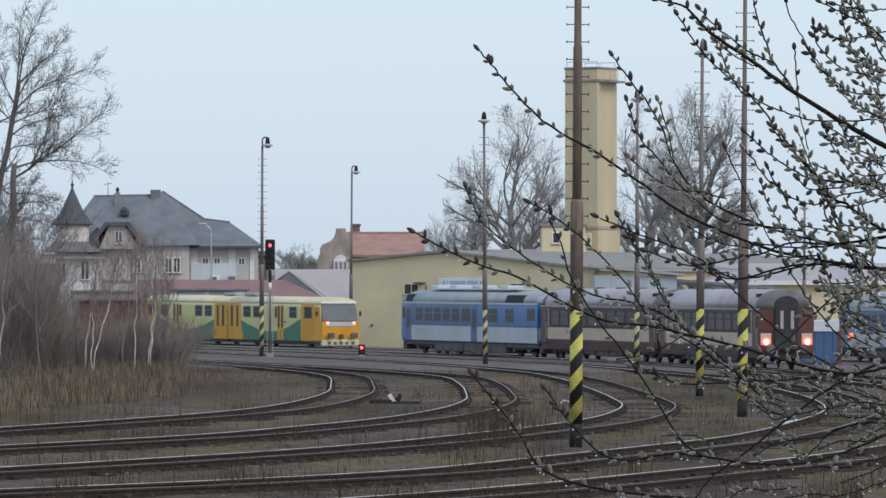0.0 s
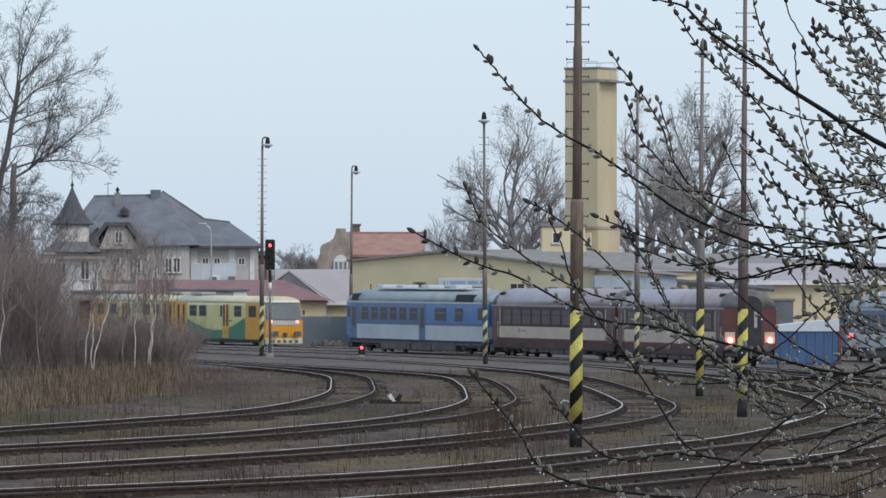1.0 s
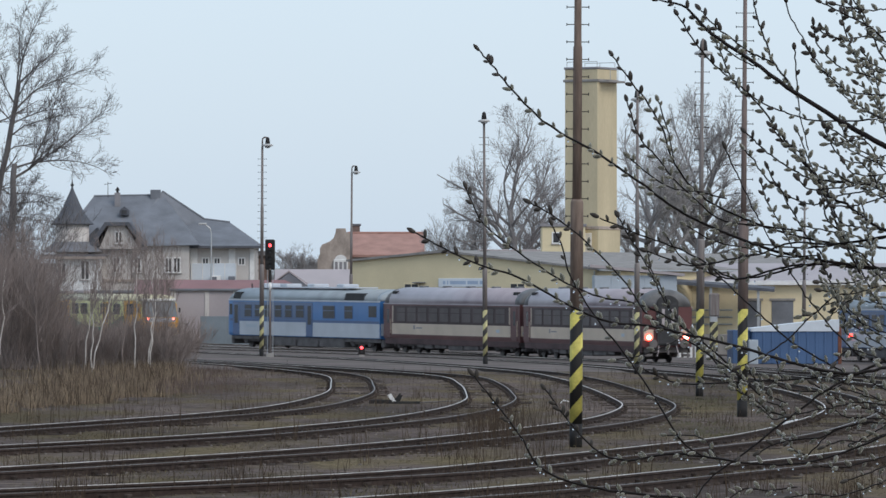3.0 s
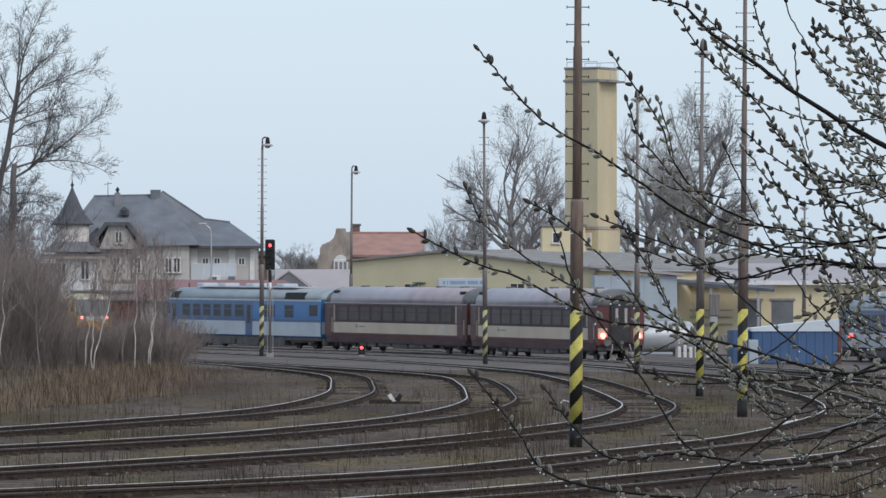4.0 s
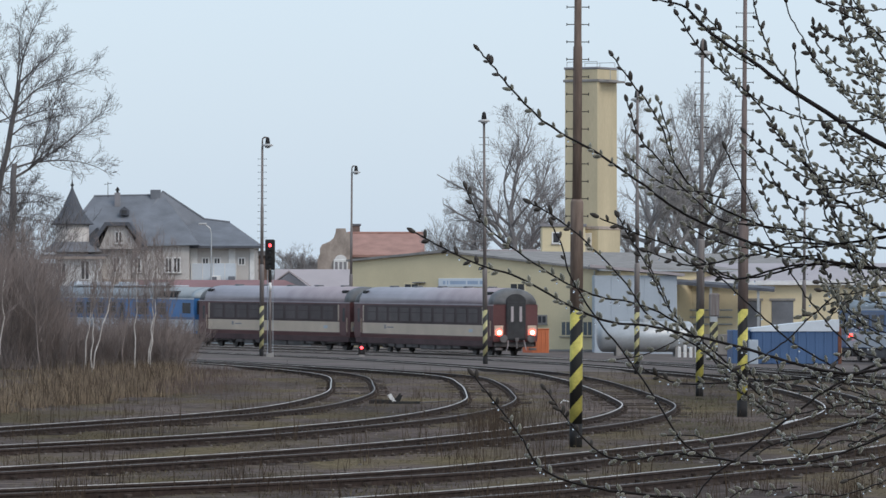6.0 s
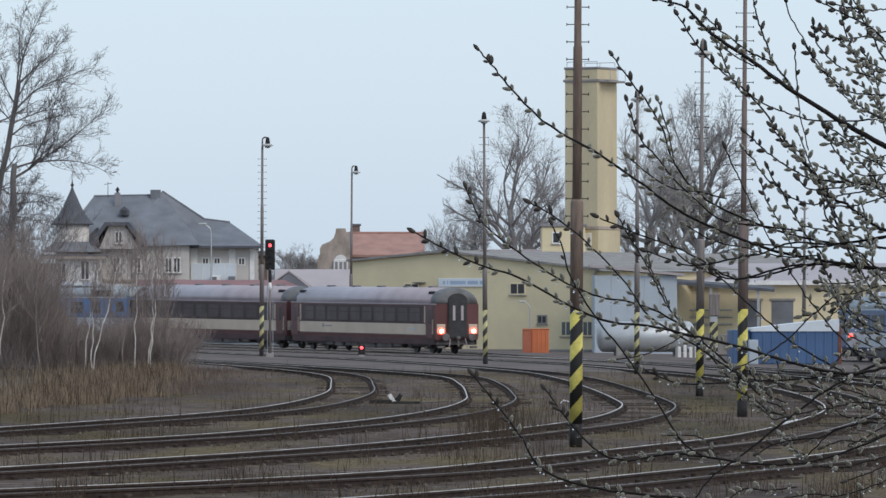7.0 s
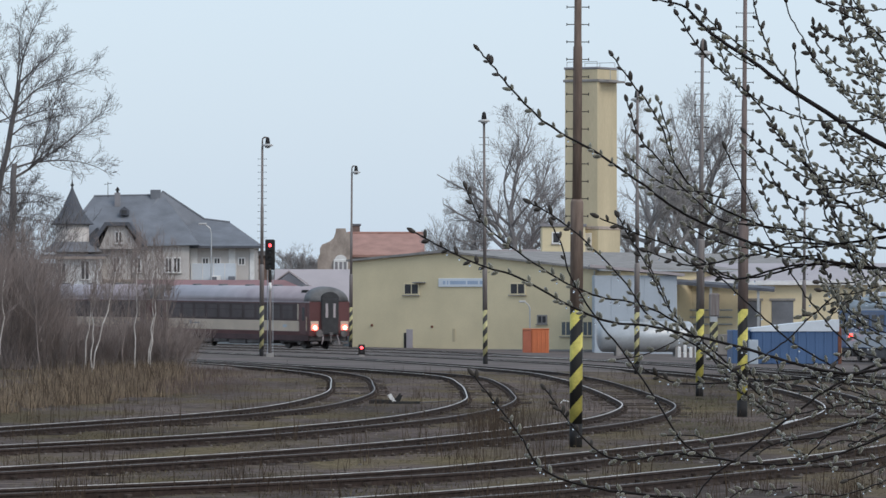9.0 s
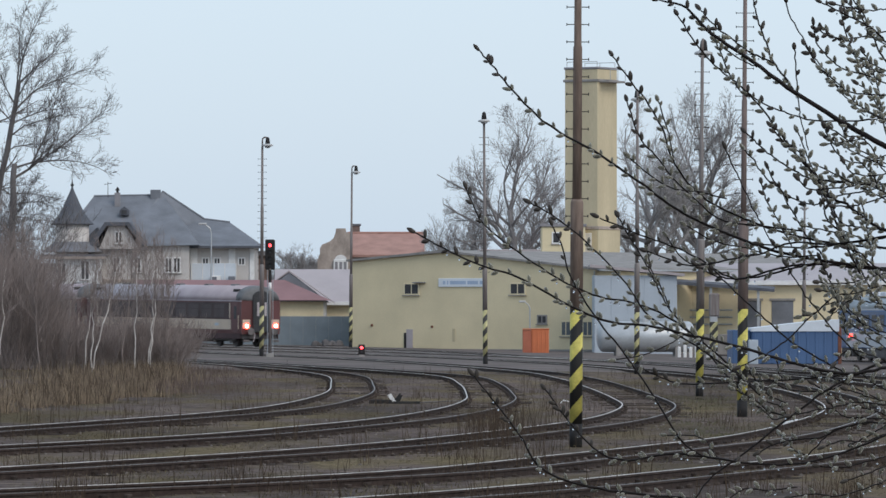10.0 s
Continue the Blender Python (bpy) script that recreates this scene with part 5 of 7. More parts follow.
def build_railbus(front, label):
    """One half of the yellow and green two-car railbus. front: -1 where the cab looks backwards, 1 forwards."""
    c = thing("railbus_car", Matrix.Identity(4), label, "railbus", "cars of the yellow railbus")
    half, hw, top, e = 6.9, 1.5, 3.4, front
    # body, with a raked cab end
    prof = [(-1.42, 0.40), (1.42, 0.40), (hw, 0.6), (hw, 2.75), (1.44, 2.95), (-1.44, 2.95), (-hw, 2.75), (-hw, 0.6)]
    rings = [[(-e * half, y, z) for y, z in prof], [(e * (half - 0.9), y, z) for y, z in prof], [(e * (half - 0.35 * max(0, (z - 1.7) / 1.2)), y * 0.94, z) for y, z in prof]]
    part("body", Mesher().loft(rings), "lime", c)
    def swoosh(name, pts, mt, label_=""):
        for s in (1, -1):
            a, b = sorted((s * (hw - 0.03), s * (hw + 0.006)))
            part(name, Mesher().prism([(e * x, z) for x, z in pts], a, b, 1), mt, c, label_)
    swoosh("green_sweep", [(-4.6, 0.42), (-5.0, 1.75), (-3.8, 1.45), (-2.4, 1.15), (-0.8, 1.0), (0.8, 1.05), (2.2, 1.35), (3.6, 1.8), (4.0, 1.9), (4.0, 0.42)], "green", "green sweeping flank panel")
    swoosh("amber_panel", [(-half, 0.42), (-4.62, 0.42), (-5.0, 1.8), (-5.0, 2.93), (-half, 2.93)], "orange", "amber door panel")
    swoosh("amber_panel", [(4.05, 0.42), (4.05, 2.93), (half - 0.95, 2.93), (half - 0.95, 0.42)], "orange")
    for s_ in (1, -1):
        part("amber_cheek", Mesher().loft([[(e * (half - 0.95), s_ * (hw + 0.02), z) for z in (0.5, 2.75)] + [(e * (half - 0.95), s_ * (hw - 0.1), z) for z in (2.75, 0.5)],
                                           [(e * (half - 0.02), s_ * (hw * 0.94 + 0.025), 0.5), (e * (half - 0.3), s_ * (hw * 0.94 + 0.025), 2.75), (e * (half - 0.34), s_ * 1.25, 2.75), (e * (half - 0.02), s_ * 1.25, 0.5)]]), "orange", c, "amber cab cheek")
    for x0, x1 in ((-4.6, -3.5), (-3.1, -2.0), (0.15, 0.5), (2.3, 3.4)):
        side_window(c, min(e * x0, e * x1), max(e * x0, e * x1), 1.95, 2.72, hw + 0.004, "slate")
    for x0, x1 in ((-6.6, -6.1), (-5.75, -5.3), (0.55, 0.95), (1.05, 1.45)):
        d = side_rect(c, "door", min(e * x0, e * x1), max(e * x0, e * x1), 0.46, 2.82, "orange", hw, 0.014, "amber folding door leaf")
        side_rect(d, "door_window", min(e * x0, e * x1) + 0.08, max(e * x0, e * x1) - 0.08, 1.3, 2.75, "window", hw, 0.02)
    side_rect(c, "cab_window", min(e * 4.5, e * 5.6), max(e * 4.5, e * 5.6), 1.95, 2.72, "window", hw, 0.014)
    side_rect(c, "lettering_bar", min(e * 1.9, e * 1.0), max(e * 1.9, e * 1.0), 1.62, 1.72, "green", hw, 0.01)
    part("roof", Mesher().prism(roof_arc(1.46, 2.9, top), -half, half - 0.45, 0) if e > 0 else Mesher().prism(roof_arc(1.46, 2.9, top), -half + 0.45, half, 0), "creamroof", c, "cream roof", True)
    part("roof_unit", Mesher().box(min(-e * 6.3, -e * 4.6), max(-e * 6.3, -e * 4.6), -0.6, 0.6, 3.4, 3.62, 0.05), "greyroof", c)
    # cab end
    def bx(d0, d1):
        return sorted((e * (half + d0), e * (half + d1)))
    mask = part("cab_mask", Mesher().loft([[(e * (half + 0.03), -1.42, 0.58), (e * (half + 0.03), 1.42, 0.58), (e * (half + 0.06), 1.42, 1.75), (e * (half + 0.06), -1.42, 1.75)], [(e * (half - 0.6), -1.44, 0.58), (e * (half - 0.6), 1.44, 0.58), (e * (half - 0.6), 1.44, 1.75), (e * (half - 0.6), -1.44, 1.75)]]), "orange", c, "amber cab front")
    part("windscreen", Mesher().loft([[(e * (half + 0.05), -1.34, 1.8), (e * (half + 0.05), 1.34, 1.8), (e * (half - 0.27), 1.3, 2.9), (e * (half - 0.27), -1.3, 2.9)], [(e * (half - 0.6), -1.3, 1.8), (e * (half - 0.6), 1.3, 1.8), (e * (half - 0.7), 1.25, 2.9), (e * (half - 0.7), -1.25, 2.9)]]), "screen", c, "wide grey windscreen")
    part("brow", Mesher().box(*bx(-0.75, -0.18), -1.36, 1.36, 2.91, 3.1, 0.06), "frame", c)
    part("lamp_strip", Mesher().box(*bx(0.04, 0.08), -1.15, 1.15, 1.42, 1.72, 0.02), "pale", mask, "pale lamp strip")
    for s in (-1.0, 1.0):
        part("lamp", Mesher().tube([(e * (half + 0.06), s, 1.66), (e * (half + 0.11), s, 1.66)], [0.095, 0.095], 14), "head" if e < 0 else "metal", mask, "lit reddish lamp" if e < 0 else "")
        part("mirror", Mesher().box(*bx(-0.3, -0.22), s * 1.66 - 0.06, s * 1.66 + 0.06, 2.1, 2.45, 0.02), "black", c)
    part("bumper", Mesher().box(*bx(-0.2, 0.12), -1.4, 1.4, 0.1, 0.5, 0.06), "creamroof", c, "dirty cream skirt below the buffers")
    for s in (-0.9, -0.45, 0.0, 0.45, 0.9):
        part("skirt_slot", Mesher().box(*bx(0.11, 0.13), s - 0.13, s + 0.13, 0.2, 0.4, 0.005), "under", c)
    for s in (-0.875, 0.875):
        part("buffer", Mesher().tube([(e * half, s, 0.84), (e * (half + 0.4), s, 0.84)], [0.12, 0.12], 10).box(*bx(0.36, 0.44), s - 0.25, s + 0.25, 0.66, 1.0, 0.03), "under", c)
    part("coupling", Mesher().box(*bx(0, 0.4), -0.1, 0.1, 0.6, 0.9, 0.03), "under", c)
    part("bellows", Mesher().box(*sorted((-e * (half - 0.02), -e * (half + 0.2))), -0.75, 0.75, 0.8, 3.0, 0.06), "rubber", c)
    part("underframe", Mesher().box(-half + 0.1, half - 0.1, -1.32, 1.32, 0.2, 0.5, 0.04).box(-2.4, 2.2, -1.2, 1.2, 0.16, 0.5, 0.05), "under", c)
    return c, [wheelset(c, -4.0), wheelset(c, 4.0)]


COACH_A, WHEELS_A = build_coach("maroon and cream passenger coach with silver roof and lit lamps", True)
COACH_B, WHEELS_B = build_coach("maroon and cream passenger coach with a silver roof")
RAILCAR, WHEELS_C = build_blue_railcar()
BUS_A, WHEELS_D = build_railbus(-1, "yellow and green railbus car with lit lamps")
BUS_B, WHEELS_E = build_railbus(1, "yellow and green railbus leading car")
parked = copy_thing(RAILCAR, Matrix.Translation((28.1, 370, rail_level(28.1, 370))) @ Matrix.Rotation(math.atan2(0.98, -0.2), 4, "Z"))
tagged(parked, "parked blue and pale grey railcar on a siding")
# steady red glowing ball set against the parked car's flank
part("side_lamp", Mesher().ball((9.0, 1.5, 1.04 - rail_level(28.1, 370)), 0.15), "tail", parked, "glowing red ball on the flank")
SIDING = [Vector((28.1 + 0.204 * k, 370 - k)) for k in range(-45, 80, 3)]
build_track(SIDING, "siding with a parked railcar")


# ---- trees ----
def grow(mb, p, d, length, r, depth, rnd, spread, sides, droop=0.0, twist=0.25, thin=0.008):
    """A limb that bends and forks into thinner ones."""
    n = 3 if depth > 1 else 2
    pts, rad = [p], [r]
    for k in range(n):
        d = (d + Vector((rnd.uniform(-1, 1), rnd.uniform(-1, 1), rnd.uniform(-0.6, 1) - droop)) * twist).normalized()
        p = p + d * (length / n)
        pts.append(p)
        rad.append(r * (1 - 0.42 * (k + 1) / n))
    mb.tube(pts, rad, max(3, sides), caps=False)
    if depth <= 0:
        return
    kids = rnd.choice((3, 4, 5, 5)) if depth > 1 else rnd.choice((4, 5, 6))
    for k in range(kids):
        at = rnd.randint(1, n) if k else n
        ax = Vector((rnd.uniform(-1, 1), rnd.uniform(-1, 1), rnd.uniform(-0.2, 0.8))).normalized()
        nd = (d * (1 - spread) + ax * spread).normalized()
        nd.z += 0.12 - droop * 0.3
        grow(mb, pts[at], nd.normalized(), length * rnd.uniform(0.55, 0.8), max(thin, rad[at] * rnd.uniform(0.55, 0.75)), depth - 1, rnd, spread, sides - 1, droop, twist, thin)


def build_tree(x, y, height, seed, mt, label, trunk=0.3, depth=5, spread=0.55, lean=(0, 0), first=0.33, twig=0.009, limb=0.58, boughs=()):
    rnd = random.Random(seed)
    g = ground_level(x, y)
    t = thing("bare_tree", pose(x, y, g - 0.1), label, "tree")
    n = 6
    pts = [Vector((lean[0] * (k / n) + rnd.uniform(-0.15, 0.15) * (k > 0), lean[1] * (k / n) + rnd.uniform(-0.15, 0.15) * (k > 0), height * 0.62 * k / n)) for k in range(n + 1)]
    rad = [trunk * (1 - 0.62 * k / n) for k in range(n + 1)]
    part("trunk", Mesher().tube(pts, rad, 9), mt, t, "", True)
    mb = Mesher()
    for k in range(2, n + 1):
        if k / n * 0.62 < first:
            continue
        for j in range(3 if k < n else 4):
            a = rnd.uniform(0, 2 * math.pi)
            up = 0.55 + 0.5 * k / n
            d = Vector((math.cos(a), math.sin(a), up)).normalized()
            grow(mb, pts[k], d, height * rnd.uniform(0.17, 0.25), rad[k] * limb, depth - 2, rnd, spread, 5, thin=twig)
    for z, d, ln in boughs:
        k = min(n, max(1, round(z / (height * 0.62) * n)))
        grow(mb, pts[k], Vector(d).normalized(), ln, rad[k] * 0.6, 3, rnd, 0.42, 5, twist=0.14, thin=twig)
    part("crown", mb, mt, t, "bare crown of fine twigs")
    return t


def reach(p, d, c, rr):
    """How far it is from p along d to the edge of the crown (an ellipsoid)."""
    q = [(p[k] - c[k]) / rr[k] for k in range(3)]
    e = [d[k] / rr[k] for k in range(3)]
    a, b, g = sum(v * v for v in e), sum(u * v for u, v in zip(q, e)), sum(v * v for v in q) - 1
    h = b * b - a * g
    return max(0.0, (-b + math.sqrt(h)) / a) if h > 0 else 0.0


def branch(mb, p, d, ln, r, level, rnd, crown, kids, thin, lift):
    """A limb that sweeps outwards and carries shorter, thinner ones along it."""
    n = (2, 3, 4, 6)[level]
    pts, rad, dirs = [p], [r], [d]
    for k in range(n):
        d = (d + Vector((rnd.gauss(0, 1), rnd.gauss(0, 1), rnd.gauss(0, 0.8) + lift)) * 0.12).normalized()
        p = p + d * (ln / n)
        pts.append(p)
        dirs.append(d)
        rad.append(max(thin * 0.6, r * (1 - 0.75 * (k + 1) / n)))
    mb.tube(pts, rad, 5 if level > 1 else 3, caps=False)
    if level == 0:
        return
    for k in range(kids[level]):
        t = 0.22 + 0.78 * (k + rnd.random()) / kids[level]
        at = min(n, int(t * n + 0.5))
        side = Vector((rnd.gauss(0, 1), rnd.gauss(0, 1), rnd.gauss(0.1, 0.8))).normalized()
        side = (side - dirs[at] * side.dot(dirs[at])).normalized()
        nd = (dirs[at] * 0.72 + side * rnd.uniform(0.45, 0.85) + Vector((0, 0, 0.1))).normalized()
        far = reach(pts[at], nd, *crown) * rnd.uniform(0.82, 1.04)
        ll = min(far, ln * rnd.uniform(0.34, 0.56) * (1.15 - 0.45 * t))
        if ll > 0.12:
            branch(mb, pts[at], nd, ll, max(thin, rad[at] * rnd.uniform(0.5, 0.68)), level - 1, rnd, crown, kids, thin, lift)


def crown_tree(x, y, seed, mt, label, trunk, trunk_h, crown, limbs, first=0.5, rise=0.9, kids=(0, 6, 7, 9), thin=0.0085, lift=0.12, wobble=0.16, stout=1.0):
    """A bare tree whose limbs fill a rounded crown given by its middle and half sizes."""
    rnd = random.Random(seed)
    t = thing("bare_tree", pose(x, y, ground_level(x, y) - 0.1), label, "tree")
    n = 8
    pts = [Vector((crown[0][0] * (k / n) + rnd.gauss(0, wobble) * (k > 0), rnd.gauss(0, wobble) * (k > 0), trunk_h * k / n)) for k in range(n + 1)]
    rad = [trunk * (1 - 0.72 * k / n) for k in range(n + 1)]
    part("trunk", Mesher().tube(pts, rad, 9), mt, t, "", True)
    mb = Mesher()
    for k in range(limbs):
        u = first + (1 - first) * (k + 0.7 * rnd.random()) / limbs
        at = min(n, int(u * n + 0.5))
        a = 2.4 * k + rnd.uniform(-0.5, 0.5)
        d = Vector((math.cos(a), 0.8 * math.sin(a), rise * rnd.uniform(0.6, 1.4) + (1.6 if u > 0.9 else 0))).normalized()
        ln = reach(pts[at], d, *crown) * rnd.uniform(0.85, 1.0)
        branch(mb, pts[at], d, ln, min(rad[at] * 0.72, stout * (0.03 + ln * 0.02)), 3, rnd, crown, kids, thin, lift)
    part("crown", mb, mt, t, "bare crown of fine twigs")
    return t


GREY_TREE = "bare broad tree, its crown paled for haze"
TALL_TREE = "tall bare tree behind the warehouse"
EDGE_TREE = "tall bare tree at the edge of the yard"
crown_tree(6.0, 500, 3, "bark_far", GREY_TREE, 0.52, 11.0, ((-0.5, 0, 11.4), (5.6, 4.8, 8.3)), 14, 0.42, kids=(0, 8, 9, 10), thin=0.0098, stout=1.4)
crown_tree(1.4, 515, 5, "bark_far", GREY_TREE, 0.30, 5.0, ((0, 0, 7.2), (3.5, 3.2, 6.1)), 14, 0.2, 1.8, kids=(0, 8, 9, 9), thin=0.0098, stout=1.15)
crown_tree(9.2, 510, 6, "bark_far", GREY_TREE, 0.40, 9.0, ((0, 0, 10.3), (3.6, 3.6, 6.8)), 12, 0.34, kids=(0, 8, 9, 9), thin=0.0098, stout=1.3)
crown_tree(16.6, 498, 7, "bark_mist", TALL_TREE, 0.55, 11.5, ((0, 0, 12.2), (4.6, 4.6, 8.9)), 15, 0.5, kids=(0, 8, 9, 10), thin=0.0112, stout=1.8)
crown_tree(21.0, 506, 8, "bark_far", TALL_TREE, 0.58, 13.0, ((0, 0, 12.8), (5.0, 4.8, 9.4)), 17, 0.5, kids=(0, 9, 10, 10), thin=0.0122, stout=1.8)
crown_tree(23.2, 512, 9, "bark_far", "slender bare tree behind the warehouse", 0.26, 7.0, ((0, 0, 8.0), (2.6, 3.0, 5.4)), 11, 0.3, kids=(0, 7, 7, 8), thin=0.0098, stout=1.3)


def limb(mb, start, side, up, turn, ln, r, rnd, every=0.17, reach_out=0.27, thin=0.0075):
    """A long limb that leaves at an angle and bends to another, set with forking shoots. Angles in degrees over the level."""
    n = max(5, int(ln / 0.45))
    p, pts, dirs = Vector(start), [Vector(start)], []
    swing = rnd.uniform(-0.35, 0.35)
    for k in range(n):
        a = radians(up + (turn - up) * k / (n - 1) + rnd.gauss(0, 5))
        d = Vector((side * math.cos(a), swing + rnd.gauss(0, 0.12), math.sin(a))).normalized()
        p = p + d * (ln / n)
        pts.append(p)
        dirs.append(d)
    rad = [max(thin, r * (1 - 0.88 * k / n)) for k in range(n + 1)]
    mb.tube(pts, rad, 6, caps=False)
    free = ((0, 0, 8), (60, 60, 60))
    for k in range(int(ln / every)):
        t = 0.1 + 0.9 * (k + rnd.random()) / int(ln / every)
        at = min(n - 1, int(t * n))
        q = Vector((rnd.gauss(0, 0.7), rnd.gauss(0, 0.9), rnd.gauss(0.35, 0.8)))
        d = (dirs[at] * 0.8 + q.normalized() * rnd.uniform(0.5, 0.9)).normalized()
        branch(mb, pts[at].lerp(pts[at + 1], rnd.random()), d, reach_out * ln * rnd.uniform(0.5, 1.0) * (1.15 - 0.6 * t) + 0.35, max(thin * 1.3, rad[at] * 0.45), 2, rnd, free, (0, 5, 6, 6), thin, 0.1)
    return pts


def edge_tree(x, y, lean, trunk_h, trunk, seed, limbs, label, spur=()):
    """A tree with a clear trunk; limbs: (height, side, angle at the trunk, angle at the tip, length, thickness)."""
    rnd = random.Random(seed)
    t = thing("bare_tree", pose(x, y, ground_level(x, y) - 0.1), label, "tree")
    n = 12
    pts = [Vector((lean * (k / n) + rnd.gauss(0, 0.04) * (k > 0), rnd.gauss(0, 0.05) * (k > 0), trunk_h * k / n)) for k in range(n + 1)]
    part("trunk", Mesher().tube(pts, [trunk * (1 - 0.5 * k / n) for k in range(n + 1)], 10), "bark", t, "", True)
    mb = Mesher()
    for z, side, up, turn, ln, r in limbs:
        f = min(n - 0.001, z / trunk_h * n)
        i = int(f)
        pts_ = limb(mb, pts[i].lerp(pts[i + 1], f - i), side, up, turn, ln, r, rnd)
        for at, up2, turn2, ln2, r2 in (spur if (z, side) == (limbs[0][0], limbs[0][1]) else ()):
            limb(mb, pts_[at], side, up2, turn2, ln2, r2, rnd)
    part("crown", mb, "bark", t, "bare crown of fine twigs")


edge_tree(-23.05, 300, 2.6, 13.6, 0.22, 21, (
    (13.5, 1, 42, 46, 3.7, 0.05), (13.5, 1, 76, 58, 4.0, 0.05), (13.3, 1, 92, 84, 3.6, 0.045), (12.1, 1, 42, 22, 4.8, 0.055), (11.5, 1, 30, -4, 3.7, 0.045),
    (10.9, 1, 36, 4, 3.3, 0.045), (10.2, 1, 22, -10, 2.7, 0.04), (12.6, 1, 62, 50, 3.4, 0.04), (12.4, -1, 60, 70, 3.0, 0.04), (11.6, -1, 50, 40, 3.2, 0.04),
    (9.6, -1, 40, 30, 2.6, 0.04), (8.6, -1, 30, 20, 2.4, 0.035), (8.2, 1, 20, 5, 2.2, 0.03)), EDGE_TREE)
edge_tree(-20.75, 299, 0.1, 9.6, 0.27, 23, (
    (8.9, 1, 34, 43, 5.7, 0.075), (9.4, 1, 18, -26, 4.7, 0.06), (8.2, 1, 2, -14, 2.4, 0.04), (7.6, 1, 12, -26, 2.5, 0.04), (7.1, 1, -4, -30, 2.2, 0.035),
    (8.0, -1, 40, 30, 2.4, 0.04), (6.6, 1, 25, 0, 1.9, 0.03), (6.4, -1, 30, 10, 2.0, 0.03), (5.8, 1, 20, -10, 1.8, 0.03)), "bare tree with a lopped trunk and long side limbs",
    ((2, 66, 80, 4.9, 0.045), (4, 60, 72, 2.8, 0.03)))
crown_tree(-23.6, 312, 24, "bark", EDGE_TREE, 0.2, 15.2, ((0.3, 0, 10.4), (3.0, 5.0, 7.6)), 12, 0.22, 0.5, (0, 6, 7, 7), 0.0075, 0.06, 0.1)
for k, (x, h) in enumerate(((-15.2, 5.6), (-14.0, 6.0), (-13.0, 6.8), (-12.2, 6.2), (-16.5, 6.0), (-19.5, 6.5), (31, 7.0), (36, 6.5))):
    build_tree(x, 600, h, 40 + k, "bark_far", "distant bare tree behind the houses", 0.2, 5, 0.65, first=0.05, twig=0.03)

build_tree(-19.9, 272, 8.0, 29, "bark", "small bare tree over the thicket", 0.12, 5, 0.55, (0.3, 0), 0.1, 0.006, 0.5)
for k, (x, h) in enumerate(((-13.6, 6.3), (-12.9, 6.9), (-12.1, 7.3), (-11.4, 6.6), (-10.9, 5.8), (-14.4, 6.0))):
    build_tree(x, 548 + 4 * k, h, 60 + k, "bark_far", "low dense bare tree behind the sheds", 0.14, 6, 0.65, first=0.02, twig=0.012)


for k, (x, y, h) in enumerate(((-20.3, 281, 8.6), (-19.0, 285, 7.4), (-20.9, 276, 7.6))):
    build_tree(x, y, h, 130 + k, "bark", "small dense bare tree over the thicket", 0.1, 5, 0.5, (0.2, 0), 0.05, 0.0065, 0.5)


